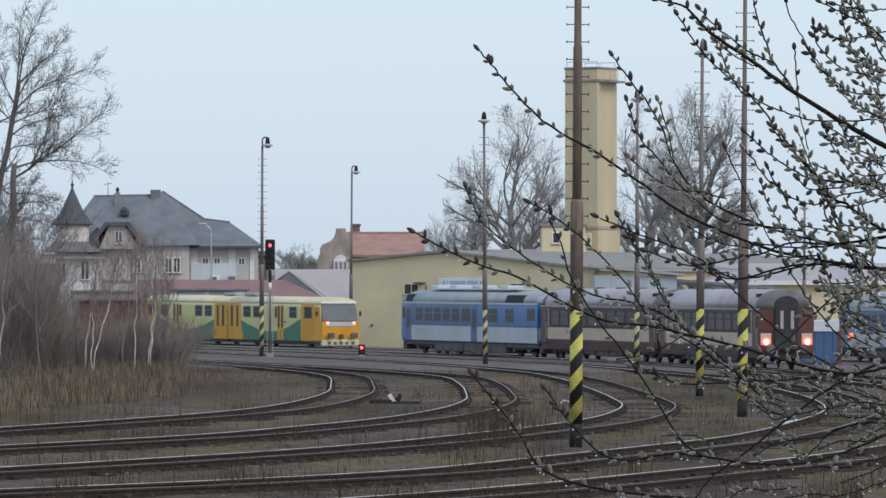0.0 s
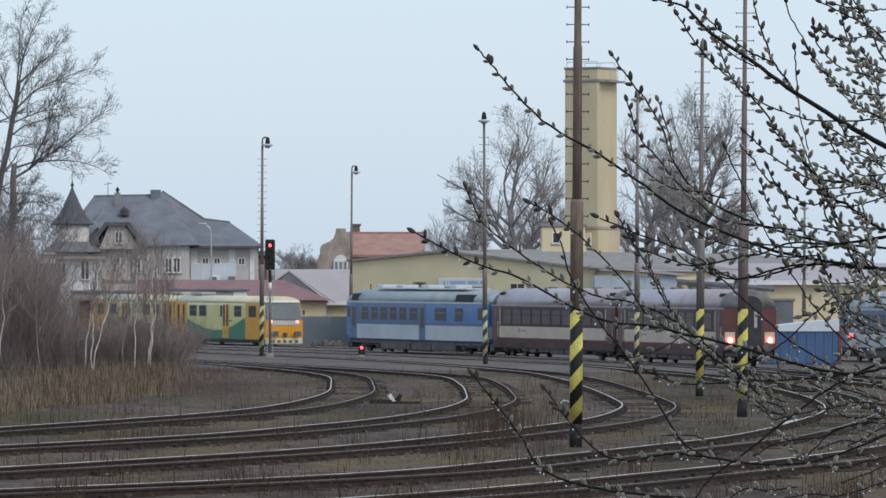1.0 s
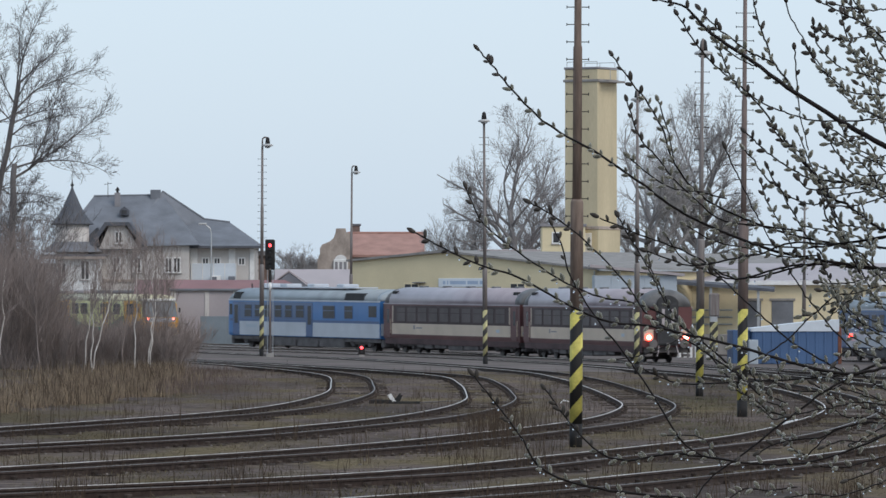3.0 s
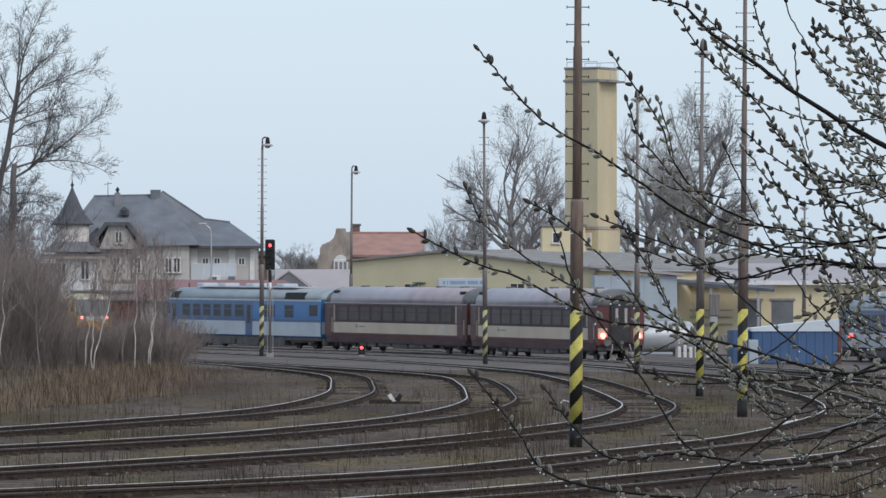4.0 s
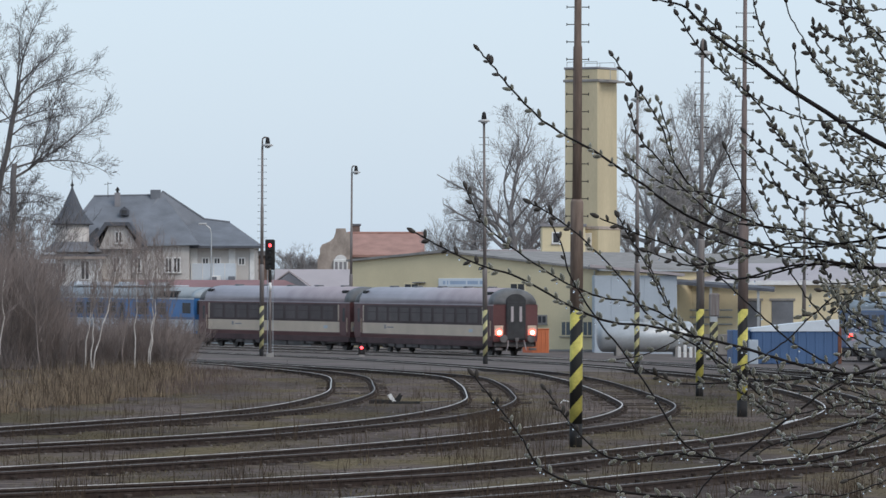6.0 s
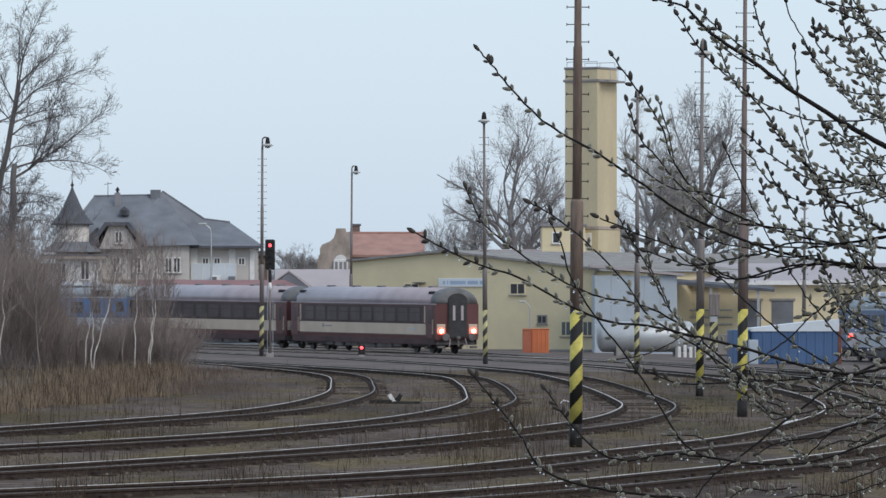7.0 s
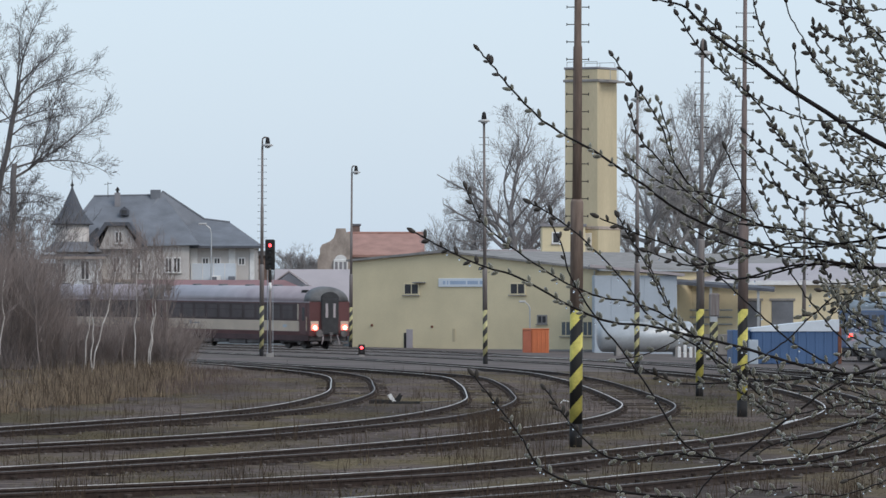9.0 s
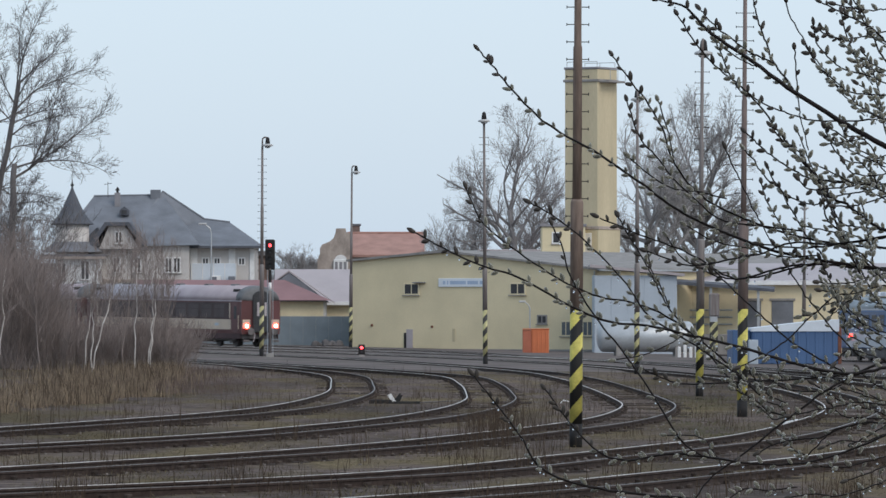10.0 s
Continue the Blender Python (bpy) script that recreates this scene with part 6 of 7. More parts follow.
def build_thicket():
    """Young birches and scrub over dry reeds at the western edge."""
    # x, y, height, lean of the stem, white bark
    spots = [(-14.9, 258, 5.4, 0.45, 1), (-13.95, 247, 6.2, 1.15, 1), (-14.15, 250, 4.2, 0.1, 1), (-12.75, 257, 6.0, 0.1, 1), (-12.45, 262, 6.1, 0.55, 1), (-12.05, 256, 5.6, 0.15, 1),
             (-17.6, 246, 5.6, 0.3, 1), (-12.0, 266, 5.4, 0.4, 0), (-13.6, 262, 5.8, 0.5, 0), (-12.9, 272, 6.2, -0.2, 0), (-18.4, 246, 7.4, 0.2, 0), (-17.4, 240, 6.9, -0.3, 0), (-19.3, 252, 7.8, 0.1, 0), (-16.6, 256, 6.2, -0.4, 0), (-14.4, 266, 5.4, 0.3, 0)]
    for k, (x, y, h, lx, white) in enumerate(spots):
        rnd = random.Random(100 + k)
        t = thing("young_birch", pose(x, y, ground_level(x, y) - 0.1), "young birch with a white stem and reddish brown twigs" if white else "young birch with a brown stem and bare twigs", "tree", "young birches")
        pts = [Vector((lx * (j / 9) ** 1.2 + rnd.gauss(0, 0.04) * (j > 0), rnd.uniform(-0.1, 0.1), h * 0.78 * j / 9)) for j in range(10)]
        rad = [0.032 * (1 - 0.65 * j / 9) for j in range(10)]
        part("stem", Mesher().tube(pts, rad, 7), "birch" if white else "thicket", t, "", True)
        mb = Mesher()
        for j in range(4 if white else 3, 10):
            for q in range(3 if white else 4):
                a = rnd.uniform(0, 2 * math.pi)
                d = Vector((math.cos(a), math.sin(a), 1.9)).normalized()
                grow(mb, pts[j], d, rnd.uniform(0.55, 1.05), 0.0095, 2, rnd, 0.34, 4, thin=0.0048)
        part("crown", mb, "thicket", t, "haze of reddish brown twigs")
    rnd = random.Random(5)
    for k in range(52):
        w = -0.0717 + (0.00077 * k if k < 40 else 0.0009 * (k - 40)) + rnd.uniform(-0.0007, 0.0007)
        y = rnd.uniform(264, 284)
        x = w * y
        tall, stems = (2.5, 24) if w < -0.0680 else (1.9, 20) if w < -0.0660 else (1.3, 20) if w < -0.0630 else (0.85, 25) if w < -0.053 else (0.95, 24) if w < -0.0445 else (0.85, 17)
        t = thing("scrub_bush", pose(x, y, ground_level(x, y) - 0.05), "leafless brown scrub bush among dry reeds", "bush", "scrub bushes")
        mb = Mesher()
        for q in range(stems):
            a = rnd.uniform(0, 2 * math.pi)
            d = Vector((0.4 * math.cos(a), 0.4 * math.sin(a), 1)).normalized()
            grow(mb, Vector((rnd.uniform(-0.5, 0.5), rnd.uniform(-0.4, 0.4), 0)), d, tall * rnd.uniform(0.6, 1.25), 0.011, 3 if q < 8 else 2, rnd, 0.36, 4, thin=0.005)
        part("twig_crown", mb, "thicket", t)


build_thicket()


def blades(name, mt, label, count, place, hlo, hhi, width, seed, lean=0.25):
    """Loose stalks, each a thin three-sided blade, too many to count."""
    rnd = random.Random(seed)
    mb = Mesher()
    for _ in range(count):
        x, y = place(rnd)
        h, w, a = rnd.uniform(hlo, hhi), width * rnd.uniform(0.6, 1.4), rnd.uniform(0, 6.28)
        dx, dy, g = rnd.gauss(0, lean) * h, rnd.gauss(0, lean) * h, ground_level(x, y) - 0.05
        b = [(x + w * math.cos(a + k * 2.094), y + w * math.sin(a + k * 2.094), g) for k in range(3)]
        m = [(p[0] * 0.75 + (x + dx * 0.5) * 0.25 + dx * 0.25, p[1] * 0.75 + (y + dy * 0.5) * 0.25 + dy * 0.25, g + h * 0.55) for p in b]
        mb.add(b + m + [(x + dx, y + dy, g + h)], [(0, 1, 4, 3), (1, 2, 5, 4), (2, 0, 3, 5), (3, 4, 6), (4, 5, 6), (5, 3, 6)])
    ob = part(name, mb, mt, None, label, kind="stuff")
    tagged(ob, category="grass")


def reed_place(r):
    for _ in range(12):
        y = r.uniform(165, 262)
        edge = -12.6 + (y - 165) * 0.085 if y < 205 else -9.2 - (y - 205) * 0.03
        x = edge + 0.9 * noise.noise((y * 0.13, 7.0, 0)) - abs(r.gauss(0, 2.6)) + (r.random() < 0.1) * r.uniform(0, 1.4)
        if noise.noise((x * 0.9, y * 0.16, 2.0)) > -0.12:
            return x, y
    return x, y


def scrub_place(r):
    y = r.uniform(205, 275)
    return -0.0445 * y + r.gauss(0, 0.0075) * y, y


blades("dry_reeds", "reed", "dry straw-coloured reeds at the foot of the thicket", 9500, reed_place, 0.12, 0.7, 0.010, 11, 0.3)
blades("reed_heads", "weed", "dark seed heads and stalks among the reeds", 1500, reed_place, 0.3, 0.95, 0.011, 15, 0.14)
blades("low_scrub", "scrub", "low brown scrub beside the thicket", 3600, scrub_place, 0.12, 0.55, 0.007, 16, 0.45)


def yard_place(r):
    y = 85 + 190 * r.random() ** 1.5
    x = r.uniform(-0.0735, 0.0735) * y
    return x, y


def weed_place(r):
    for _ in range(60):
        x, y = yard_place(r)
        if noise.noise((x * 0.8, y * 0.22, 9.0)) > 0.36:
            return x, y
    return x, y


def straw_place(r):
    for _ in range(60):
        x, y = yard_place(r)
        if noise.noise((x * 0.4, y * 0.09, 5.0)) > 0.18:
            return x, y
    return x, y


def between_tracks(r):
    for _ in range(20):
        x, y = yard_place(r)
        if noise.noise((x * 0.35, y * 0.12, 3.0)) > -0.1:
            return x, y
    return x, y


blades("winter_grass", "grass", "thin wet winter grass between the tracks", 34000, between_tracks, 0.03, 0.13, 0.009, 12, 0.8)
blades("straw_tufts", "straw", "pale tufts of flattened straw between the rails", 5000, straw_place, 0.03, 0.13, 0.006, 14, 1.1)
blades("dead_weeds", "weed", "dead brown weed stalks along the rails", 3400, weed_place, 0.15, 0.7, 0.006, 13, 0.16)


def litter_place(r):
    for _ in range(30):
        x, y = yard_place(r)
        if noise.noise((x * 0.55, y * 0.13, 14.0)) > 0.15:
            return x, y
    return x, y


def stones(name, mt, label, count, seed):
    """Loose ballast along the near tracks, each a small faceted stone."""
    rnd = random.Random(seed)
    mb, lines = Mesher(), (T1, T2, T3, T4, T5)
    for _ in range(count):
        q = rnd.choice(lines)
        p = q[min(len(q) - 1, int(rnd.random() ** 1.3 * len(q) * 0.75))]
        x, y = p.x + rnd.gauss(0, 1.1), p.y + rnd.uniform(-1.2, 1.2)
        r, g = rnd.uniform(0.014, 0.045), ground_level(x, y) + 0.01
        a = rnd.uniform(0, 6.28)
        b = [(x + r * rnd.uniform(0.7, 1.3) * math.cos(a + k * 1.2566), y + r * rnd.uniform(0.7, 1.3) * math.sin(a + k * 1.2566), g) for k in range(5)]
        t = [(x + (p_[0] - x) * 0.55, y + (p_[1] - y) * 0.55, g + r * rnd.uniform(0.5, 0.9)) for p_ in b]
        mb.add(b + t, [(k, (k + 1) % 5, 5 + (k + 1) % 5, 5 + k) for k in range(5)] + [(5, 6, 7, 8, 9)])
    ob = part(name, mb, mt, None, label, kind="stuff")
    tagged(ob, category="stones")


stones("ballast_stones", "ballast", "loose pale and dark ballast stones along the tracks", 4200, 19)
blades("dock_stalks", "weed", "single tall dark dock stalks among the tracks", 110, yard_place, 0.25, 0.8, 0.012, 18, 0.16)
blades("leaf_litter", "weed", "dark matted leaf litter and moss in patches", 9000, litter_place, 0.02, 0.09, 0.016, 20, 1.3)


def turf_place(r):
    """Greener turf inside the sharp bend of the eastern tracks."""
    y = r.uniform(140, 205)
    return y * (0.0435 + r.gauss(0, 0.0055)), y


blades("green_turf", "turf", "short dull green turf inside the bend", 7000, turf_place, 0.02, 0.1, 0.011, 21, 0.7)


def stand_place(r):
    """A stand of tall dead weeds before the first striped mast."""
    y = r.uniform(126, 152)
    return 1.25 + r.gauss(0, 0.55) + (y - 139) * 0.03, y


blades("weed_stand", "weed", "stand of tall dead brown weeds before the mast", 420, stand_place, 0.3, 1.05, 0.006, 17, 0.14)


# ---- the willow in front of the camera ----
WILLOW = thing("willow_bush", pose(0, 11, 0), "wet willow boughs with grey-green catkins and rain drops", "bush")
CATKINS, REST, DROPS = [], Mesher(), Mesher()


def catkin_mesh():
    mb, n = Mesher(), 8
    rows = []
    for z, r in ((0, 0.0016), (0.002, 0.0034), (0.005, 0.0045), (0.009, 0.0047), (0.013, 0.0038), (0.016, 0.0022), (0.0175, 0.0007)):
        rows.append([(r * math.cos(2 * math.pi * (k + 0.5 * (len(rows) % 2)) / n) * (1 + 0.12 * (k % 2)), r * math.sin(2 * math.pi * (k + 0.5 * (len(rows) % 2)) / n) * (1 + 0.12 * (k % 2)), z) for k in range(n)])
    mb.loft(rows)
    return mb


CATKIN = catkin_mesh()
CATKIN_DATA = CATKIN.mesh("catkin", M["catkin"], True)
BUD_DATA = CATKIN.mesh("bud", M["bud"], True)
willow_rnd = random.Random(77)


def put_catkin(p, d, size, bough_ob, bud=False):
    q = Vector((0, 0, 1)).rotation_difference(d)
    m = Matrix.Translation(p) @ q.to_matrix().to_4x4() @ Matrix.Diagonal((size * willow_rnd.uniform(0.85, 1.15), size, size * willow_rnd.uniform(0.95, 1.3), 1))
    if bud:
        share("bud", BUD_DATA, bough_ob, m)
    elif len(CATKINS) < 300:
        CATKINS.append(share("catkin", CATKIN_DATA, bough_ob, m))
    else:
        REST.add([m @ Vector(v) for v in CATKIN.v], CATKIN.f)


def bough(pts, r, runs_on, density, depth_y=None, drops=True):
    """One bough: (sideways, up) from the eye's level, tip first, in metres. runs_on: it goes on to the stem."""
    yb = willow_rnd.uniform(-0.25, 0.25) if depth_y is None else depth_y
    slope = willow_rnd.uniform(-0.12, 0.12)
    line = [Vector((u, yb + slope * (i / len(pts) - 0.5), EYE_Z + v)) for i, (u, v) in enumerate(pts)]
    # keep the sight lines when a bough lies nearer or farther
    line = [Vector((p.x * (11 + p.y) / 11, p.y, EYE_Z + (p.z - EYE_Z) * (11 + p.y) / 11)) for p in line]
    flat = []
    for i in range(len(line) - 1):
        p0, p1, p2, p3 = line[max(i - 1, 0)], line[i], line[i + 1], line[min(i + 2, len(line) - 1)]
        for k in range(5):
            t = k / 5
            flat.append(0.5 * (2 * p1 + (p2 - p0) * t + (2 * p0 - 5 * p1 + 4 * p2 - p3) * t * t + (3 * p1 - p0 - 3 * p2 + p3) * t ** 3))
    flat.append(line[-1])
    seen = len(flat)
    if runs_on:
        e = line[-1]
        stem = Vector((1.55, 0.1, min(EYE_Z - 0.2, e.z - 0.35)))
        for k in range(1, 5):
            t = k / 4
            flat.append(e.lerp(stem, t) + Vector((0, 0, 0.12 * math.sin(math.pi * t))))
    p_mean = sum(v for _, v in pts) / len(pts) + 0.06
    n = len(flat)
    wob = [Vector((willow_rnd.gauss(0, 0.0006), 0, willow_rnd.gauss(0, 0.0006))) for _ in flat]
    r = r * 0.92
    rad = [0.0013 + (r - 0.0013) * min(1, (i / max(1, seen - 1)) ** 0.8) for i in range(n)]
    ob = part("bough", Mesher().tube([p + w for p, w in zip(flat, wob)], rad, 7), "willow", WILLOW, "", True)
    acc, side = 0.0, 1
    tip = flat[0]
    d0 = (flat[0] - flat[1]).normalized()
    put_catkin(tip, d0, 0.8, ob, runs_on or len(pts) > 5)
    for i in range(1, seen):
        seg = flat[i] - flat[i - 1]
        acc += seg.length
        gap = (0.0145 if p_mean > 0 else 0.0185) / density
        while acc > gap:
            acc -= gap * willow_rnd.uniform(0.7, 1.4)
            p = flat[i] - seg * willow_rnd.random()
            if rad[i] > 0.0042 and willow_rnd.random() < 0.7:
                continue
            side = -side
            back = -seg.normalized()
            out = Vector((-back.z, willow_rnd.uniform(-0.8, 0.8), back.x)) * side
            d = (back * willow_rnd.uniform(0.5, 1.1) + out * willow_rnd.uniform(0.5, 1.0) + Vector((0, 0, 0.15))).normalized()
            put_catkin(p + d * rad[i] * 0.7, d, willow_rnd.uniform(0.52, 0.86), ob, len(pts) > 5 and i < 8 + 3 * willow_rnd.random())
            if drops and willow_rnd.random() < (0.38 if p.z < EYE_Z + 0.12 else 0.12):
                DROPS.ball((p.x + willow_rnd.uniform(-0.004, 0.004), p.y - 0.004, p.z - rad[i] - 0.006), (0.0018, 0.0018, 0.0023), 5, 8)
    return ob


bough([(0.064, 0.455), (0.090, 0.425), (0.114, 0.395), (0.166, 0.340), (0.216, 0.305), (0.266, 0.279), (0.346, 0.223), (0.416, 0.173), (0.506, 0.130), (0.616, 0.093), (0.784, 0.067)], 0.0032, True, 1.0)
bough([(-0.049, 0.133), (0.016, 0.098), (0.076, 0.072), (0.136, 0.053), (0.226, 0.003), (0.296, -0.025), (0.366, -0.032), (0.431, -0.047), (0.536, -0.072), (0.626, -0.100), (0.716, -0.117), (0.784, -0.105)], 0.0032, True, 1.0)
bough([(0.042, 0.210), (0.061, 0.165), (0.086, 0.135), (0.146, 0.090), (0.216, 0.045), (0.276, 0.020), (0.336, 0.008), (0.396, -0.015), (0.476, -0.075), (0.546, -0.137)], 0.0022, False, 1.0)
bough([(0.156, 0.185), (0.201, 0.159), (0.266, 0.105), (0.326, 0.040), (0.366, -0.015), (0.446, -0.067), (0.516, -0.115), (0.561, -0.155)], 0.0020, False, 1.0)
bough([(0.194, 0.145), (0.212, 0.105), (0.226, 0.055), (0.276, -0.025), (0.316, -0.075), (0.366, -0.145), (0.431, -0.245), (0.506, -0.270), (0.616, -0.277), (0.706, -0.257), (0.784, -0.225)], 0.0022, True, 0.6)
bough([(0.301, 0.445), (0.336, 0.395), (0.361, 0.365), (0.388, 0.317), (0.411, 0.253), (0.456, 0.200), (0.516, 0.165), (0.596, 0.135), (0.686, 0.115), (0.784, 0.105)], 0.0025, True, 1.0)
bough([(0.381, 0.365), (0.396, 0.320), (0.411, 0.253)], 0.0013, False, 1.2)
bough([(0.381, 0.545), (0.431, 0.530), (0.476, 0.485), (0.546, 0.437), (0.626, 0.379), (0.716, 0.323), (0.784, 0.285)], 0.0055, True, 0.7)
bough([(0.416, 0.517), (0.446, 0.470), (0.481, 0.430), (0.526, 0.393), (0.566, 0.350), (0.616, 0.283), (0.656, 0.233), (0.686, 0.177), (0.716, 0.115), (0.784, 0.045)], 0.0022, True, 1.0)
bough([(0.549, 0.545), (0.556, 0.515), (0.566, 0.485), (0.574, 0.465), (0.584, 0.437), (0.611, 0.400), (0.628, 0.375)], 0.0022, False, 0.9)
bough([(0.456, 0.527), (0.486, 0.495), (0.516, 0.473), (0.541, 0.453), (0.566, 0.443), (0.586, 0.433)], 0.0018, False, 1.4)
bough([(0.456, 0.500), (0.478, 0.480), (0.501, 0.457), (0.531, 0.437), (0.556, 0.427)], 0.0014, False, 0.6)
bough([(0.473, 0.490), (0.491, 0.455), (0.506, 0.415), (0.526, 0.385)], 0.0016, False, 1.3)
bough([(0.526, 0.393), (0.561, 0.365), (0.596, 0.350), (0.631, 0.337), (0.666, 0.331), (0.716, 0.330), (0.761, 0.333), (0.784, 0.335)], 0.0018, True, 0.8)
bough([(0.608, 0.540), (0.614, 0.517), (0.636, 0.480), (0.656, 0.445), (0.681, 0.415), (0.706, 0.380), (0.731, 0.355), (0.746, 0.340)], 0.0012, False, 0.12)
bough([(0.641, 0.465), (0.656, 0.440), (0.666, 0.425), (0.684, 0.405), (0.696, 0.395), (0.716, 0.383), (0.746, 0.378), (0.784, 0.377)], 0.0015, True, 1.3)
bough([(0.622, 0.457), (0.625, 0.415), (0.628, 0.380), (0.632, 0.340), (0.641, 0.305), (0.646, 0.280)], 0.0011, False, 0.3)
bough([(0.656, 0.500), (0.661, 0.470), (0.681, 0.445), (0.701, 0.427), (0.721, 0.418), (0.746, 0.413), (0.784, 0.397)], 0.0014, True, 1.2)
bough([(0.661, 0.493), (0.681, 0.483), (0.706, 0.475), (0.731, 0.478), (0.756, 0.483), (0.784, 0.490)], 0.0015, True, 1.3)
bough([(0.706, 0.520), (0.711, 0.495), (0.721, 0.465), (0.731, 0.440), (0.746, 0.415), (0.761, 0.395)], 0.0014, False, 1.2)
bough([(0.671, 0.540), (0.696, 0.527), (0.726, 0.513), (0.751, 0.500), (0.771, 0.485), (0.784, 0.470)], 0.0020, True, 1.2)
bough([(0.696, 0.537), (0.726, 0.530), (0.756, 0.527), (0.784, 0.528)], 0.0014, True, 0.9)
bough([(0.716, 0.540), (0.731, 0.525), (0.746, 0.505), (0.761, 0.480), (0.771, 0.455), (0.784, 0.435)], 0.0020, True, 1.3)
bough([(0.746, 0.450), (0.761, 0.420), (0.771, 0.385), (0.776, 0.345), (0.784, 0.305)], 0.0016, True, 1.7)
bough([(0.736, 0.395), (0.756, 0.380), (0.771, 0.355), (0.784, 0.330)], 0.0014, True, 1.5)
bough([(0.676, 0.317), (0.684, 0.297), (0.696, 0.275), (0.716, 0.260), (0.746, 0.257), (0.784, 0.270)], 0.0014, True, 1.2)
bough([(0.706, 0.320), (0.716, 0.305), (0.741, 0.300), (0.761, 0.280), (0.771, 0.255), (0.784, 0.240)], 0.0014, True, 1.0)
bough([(0.681, 0.290), (0.706, 0.293), (0.731, 0.297), (0.751, 0.300)], 0.0012, False, 1.2)
bough([(0.711, 0.255), (0.721, 0.240), (0.741, 0.235), (0.761, 0.233), (0.784, 0.237)], 0.0014, True, 1.1)
bough([(0.536, 0.310), (0.561, 0.287), (0.581, 0.270), (0.601, 0.255), (0.626, 0.240), (0.656, 0.227), (0.686, 0.225), (0.736, 0.221), (0.784, 0.218)], 0.0020, True, 1.1)
bough([(0.581, 0.320), (0.601, 0.295), (0.626, 0.270), (0.651, 0.245), (0.671, 0.215), (0.686, 0.195), (0.711, 0.185), (0.726, 0.173), (0.751, 0.155), (0.771, 0.142), (0.784, 0.137)], 0.0034, True, 1.8)
bough([(0.601, 0.305), (0.611, 0.290), (0.631, 0.275), (0.646, 0.250)], 0.0014, False, 1.5)
bough([(0.628, 0.310), (0.638, 0.287), (0.648, 0.260), (0.661, 0.235)], 0.0014, False, 0.8)
bough([(0.631, 0.225), (0.646, 0.210), (0.671, 0.210), (0.706, 0.212), (0.736, 0.217), (0.776, 0.223)], 0.0015, False, 1.0)
bough([(0.616, 0.195), (0.636, 0.187), (0.661, 0.183), (0.676, 0.195), (0.696, 0.197), (0.736, 0.205), (0.766, 0.212), (0.784, 0.220)], 0.0016, True, 0.9)
bough([(0.696, 0.180), (0.721, 0.180), (0.746, 0.185), (0.784, 0.197)], 0.0016, True, 0.3)
bough([(0.576, 0.245), (0.586, 0.225), (0.601, 0.205), (0.606, 0.190), (0.616, 0.175), (0.628, 0.155), (0.641, 0.130), (0.656, 0.110), (0.671, 0.095)], 0.0018, False, 1.0)
bough([(0.534, 0.280), (0.551, 0.260), (0.571, 0.230), (0.596, 0.210), (0.611, 0.190)], 0.0014, False, 0.6)
bough([(0.564, 0.220), (0.571, 0.195), (0.584, 0.170), (0.596, 0.150), (0.606, 0.130), (0.616, 0.110)], 0.0014, False, 1.1)
bough([(0.501, 0.280), (0.511, 0.255), (0.526, 0.225), (0.546, 0.180), (0.566, 0.145), (0.581, 0.115), (0.591, 0.105)], 0.0011, False, 0.12)
bough([(0.656, 0.233), (0.671, 0.200), (0.678, 0.160), (0.691, 0.145), (0.706, 0.130), (0.716, 0.105), (0.726, 0.085), (0.741, 0.055)], 0.0024, False, 1.4)
bough([(0.681, 0.205), (0.691, 0.175), (0.706, 0.150), (0.736, 0.143), (0.766, 0.140), (0.784, 0.138)], 0.0018, True, 1.3)
bough([(0.741, 0.185), (0.746, 0.160), (0.751, 0.135), (0.756, 0.105), (0.761, 0.085)], 0.0016, False, 1.5)
bough([(0.561, 0.113), (0.616, 0.107), (0.656, 0.107), (0.696, 0.111), (0.736, 0.118), (0.784, 0.125)], 0.0028, True, 0.5)
bough([(0.456, 0.077), (0.496, 0.083), (0.536, 0.093), (0.561, 0.095)], 0.0016, False, 0.9)
bough([(0.456, 0.070), (0.486, 0.055), (0.526, 0.051), (0.561, 0.060), (0.596, 0.070), (0.626, 0.075), (0.666, 0.077), (0.716, 0.073), (0.784, 0.067)], 0.0026, True, 0.6)
bough([(0.478, 0.068), (0.496, 0.050), (0.526, 0.020), (0.571, -0.020), (0.616, -0.060), (0.666, -0.090), (0.711, -0.115)], 0.0018, False, 0.25)
bough([(0.609, 0.073), (0.626, 0.045), (0.646, 0.015), (0.671, -0.015), (0.696, -0.045), (0.726, -0.075), (0.746, -0.090)], 0.0018, False, 0.2)
bough([(0.528, -0.103), (0.556, -0.090), (0.581, -0.077), (0.611, -0.055), (0.636, -0.030), (0.666, -0.003), (0.691, 0.020)], 0.0015, False, 0.3)
bough([(0.636, -0.015), (0.656, -0.010), (0.676, 0.005), (0.696, 0.010)], 0.0012, False, 1.5)
bough([(0.668, 0.085), (0.681, 0.055), (0.696, 0.025), (0.711, 0.000), (0.736, -0.025), (0.784, -0.055)], 0.0018, True, 1.0)
bough([(0.666, 0.045), (0.691, 0.043), (0.726, 0.045), (0.756, 0.055), (0.784, 0.060)], 0.0014, True, 1.8)
bough([(0.671, 0.030), (0.696, 0.025), (0.726, 0.025), (0.756, 0.033), (0.784, 0.040)], 0.0014, True, 1.8)
bough([(0.696, 0.000), (0.726, 0.015), (0.756, 0.010), (0.784, 0.005)], 0.0014, True, 1.6)
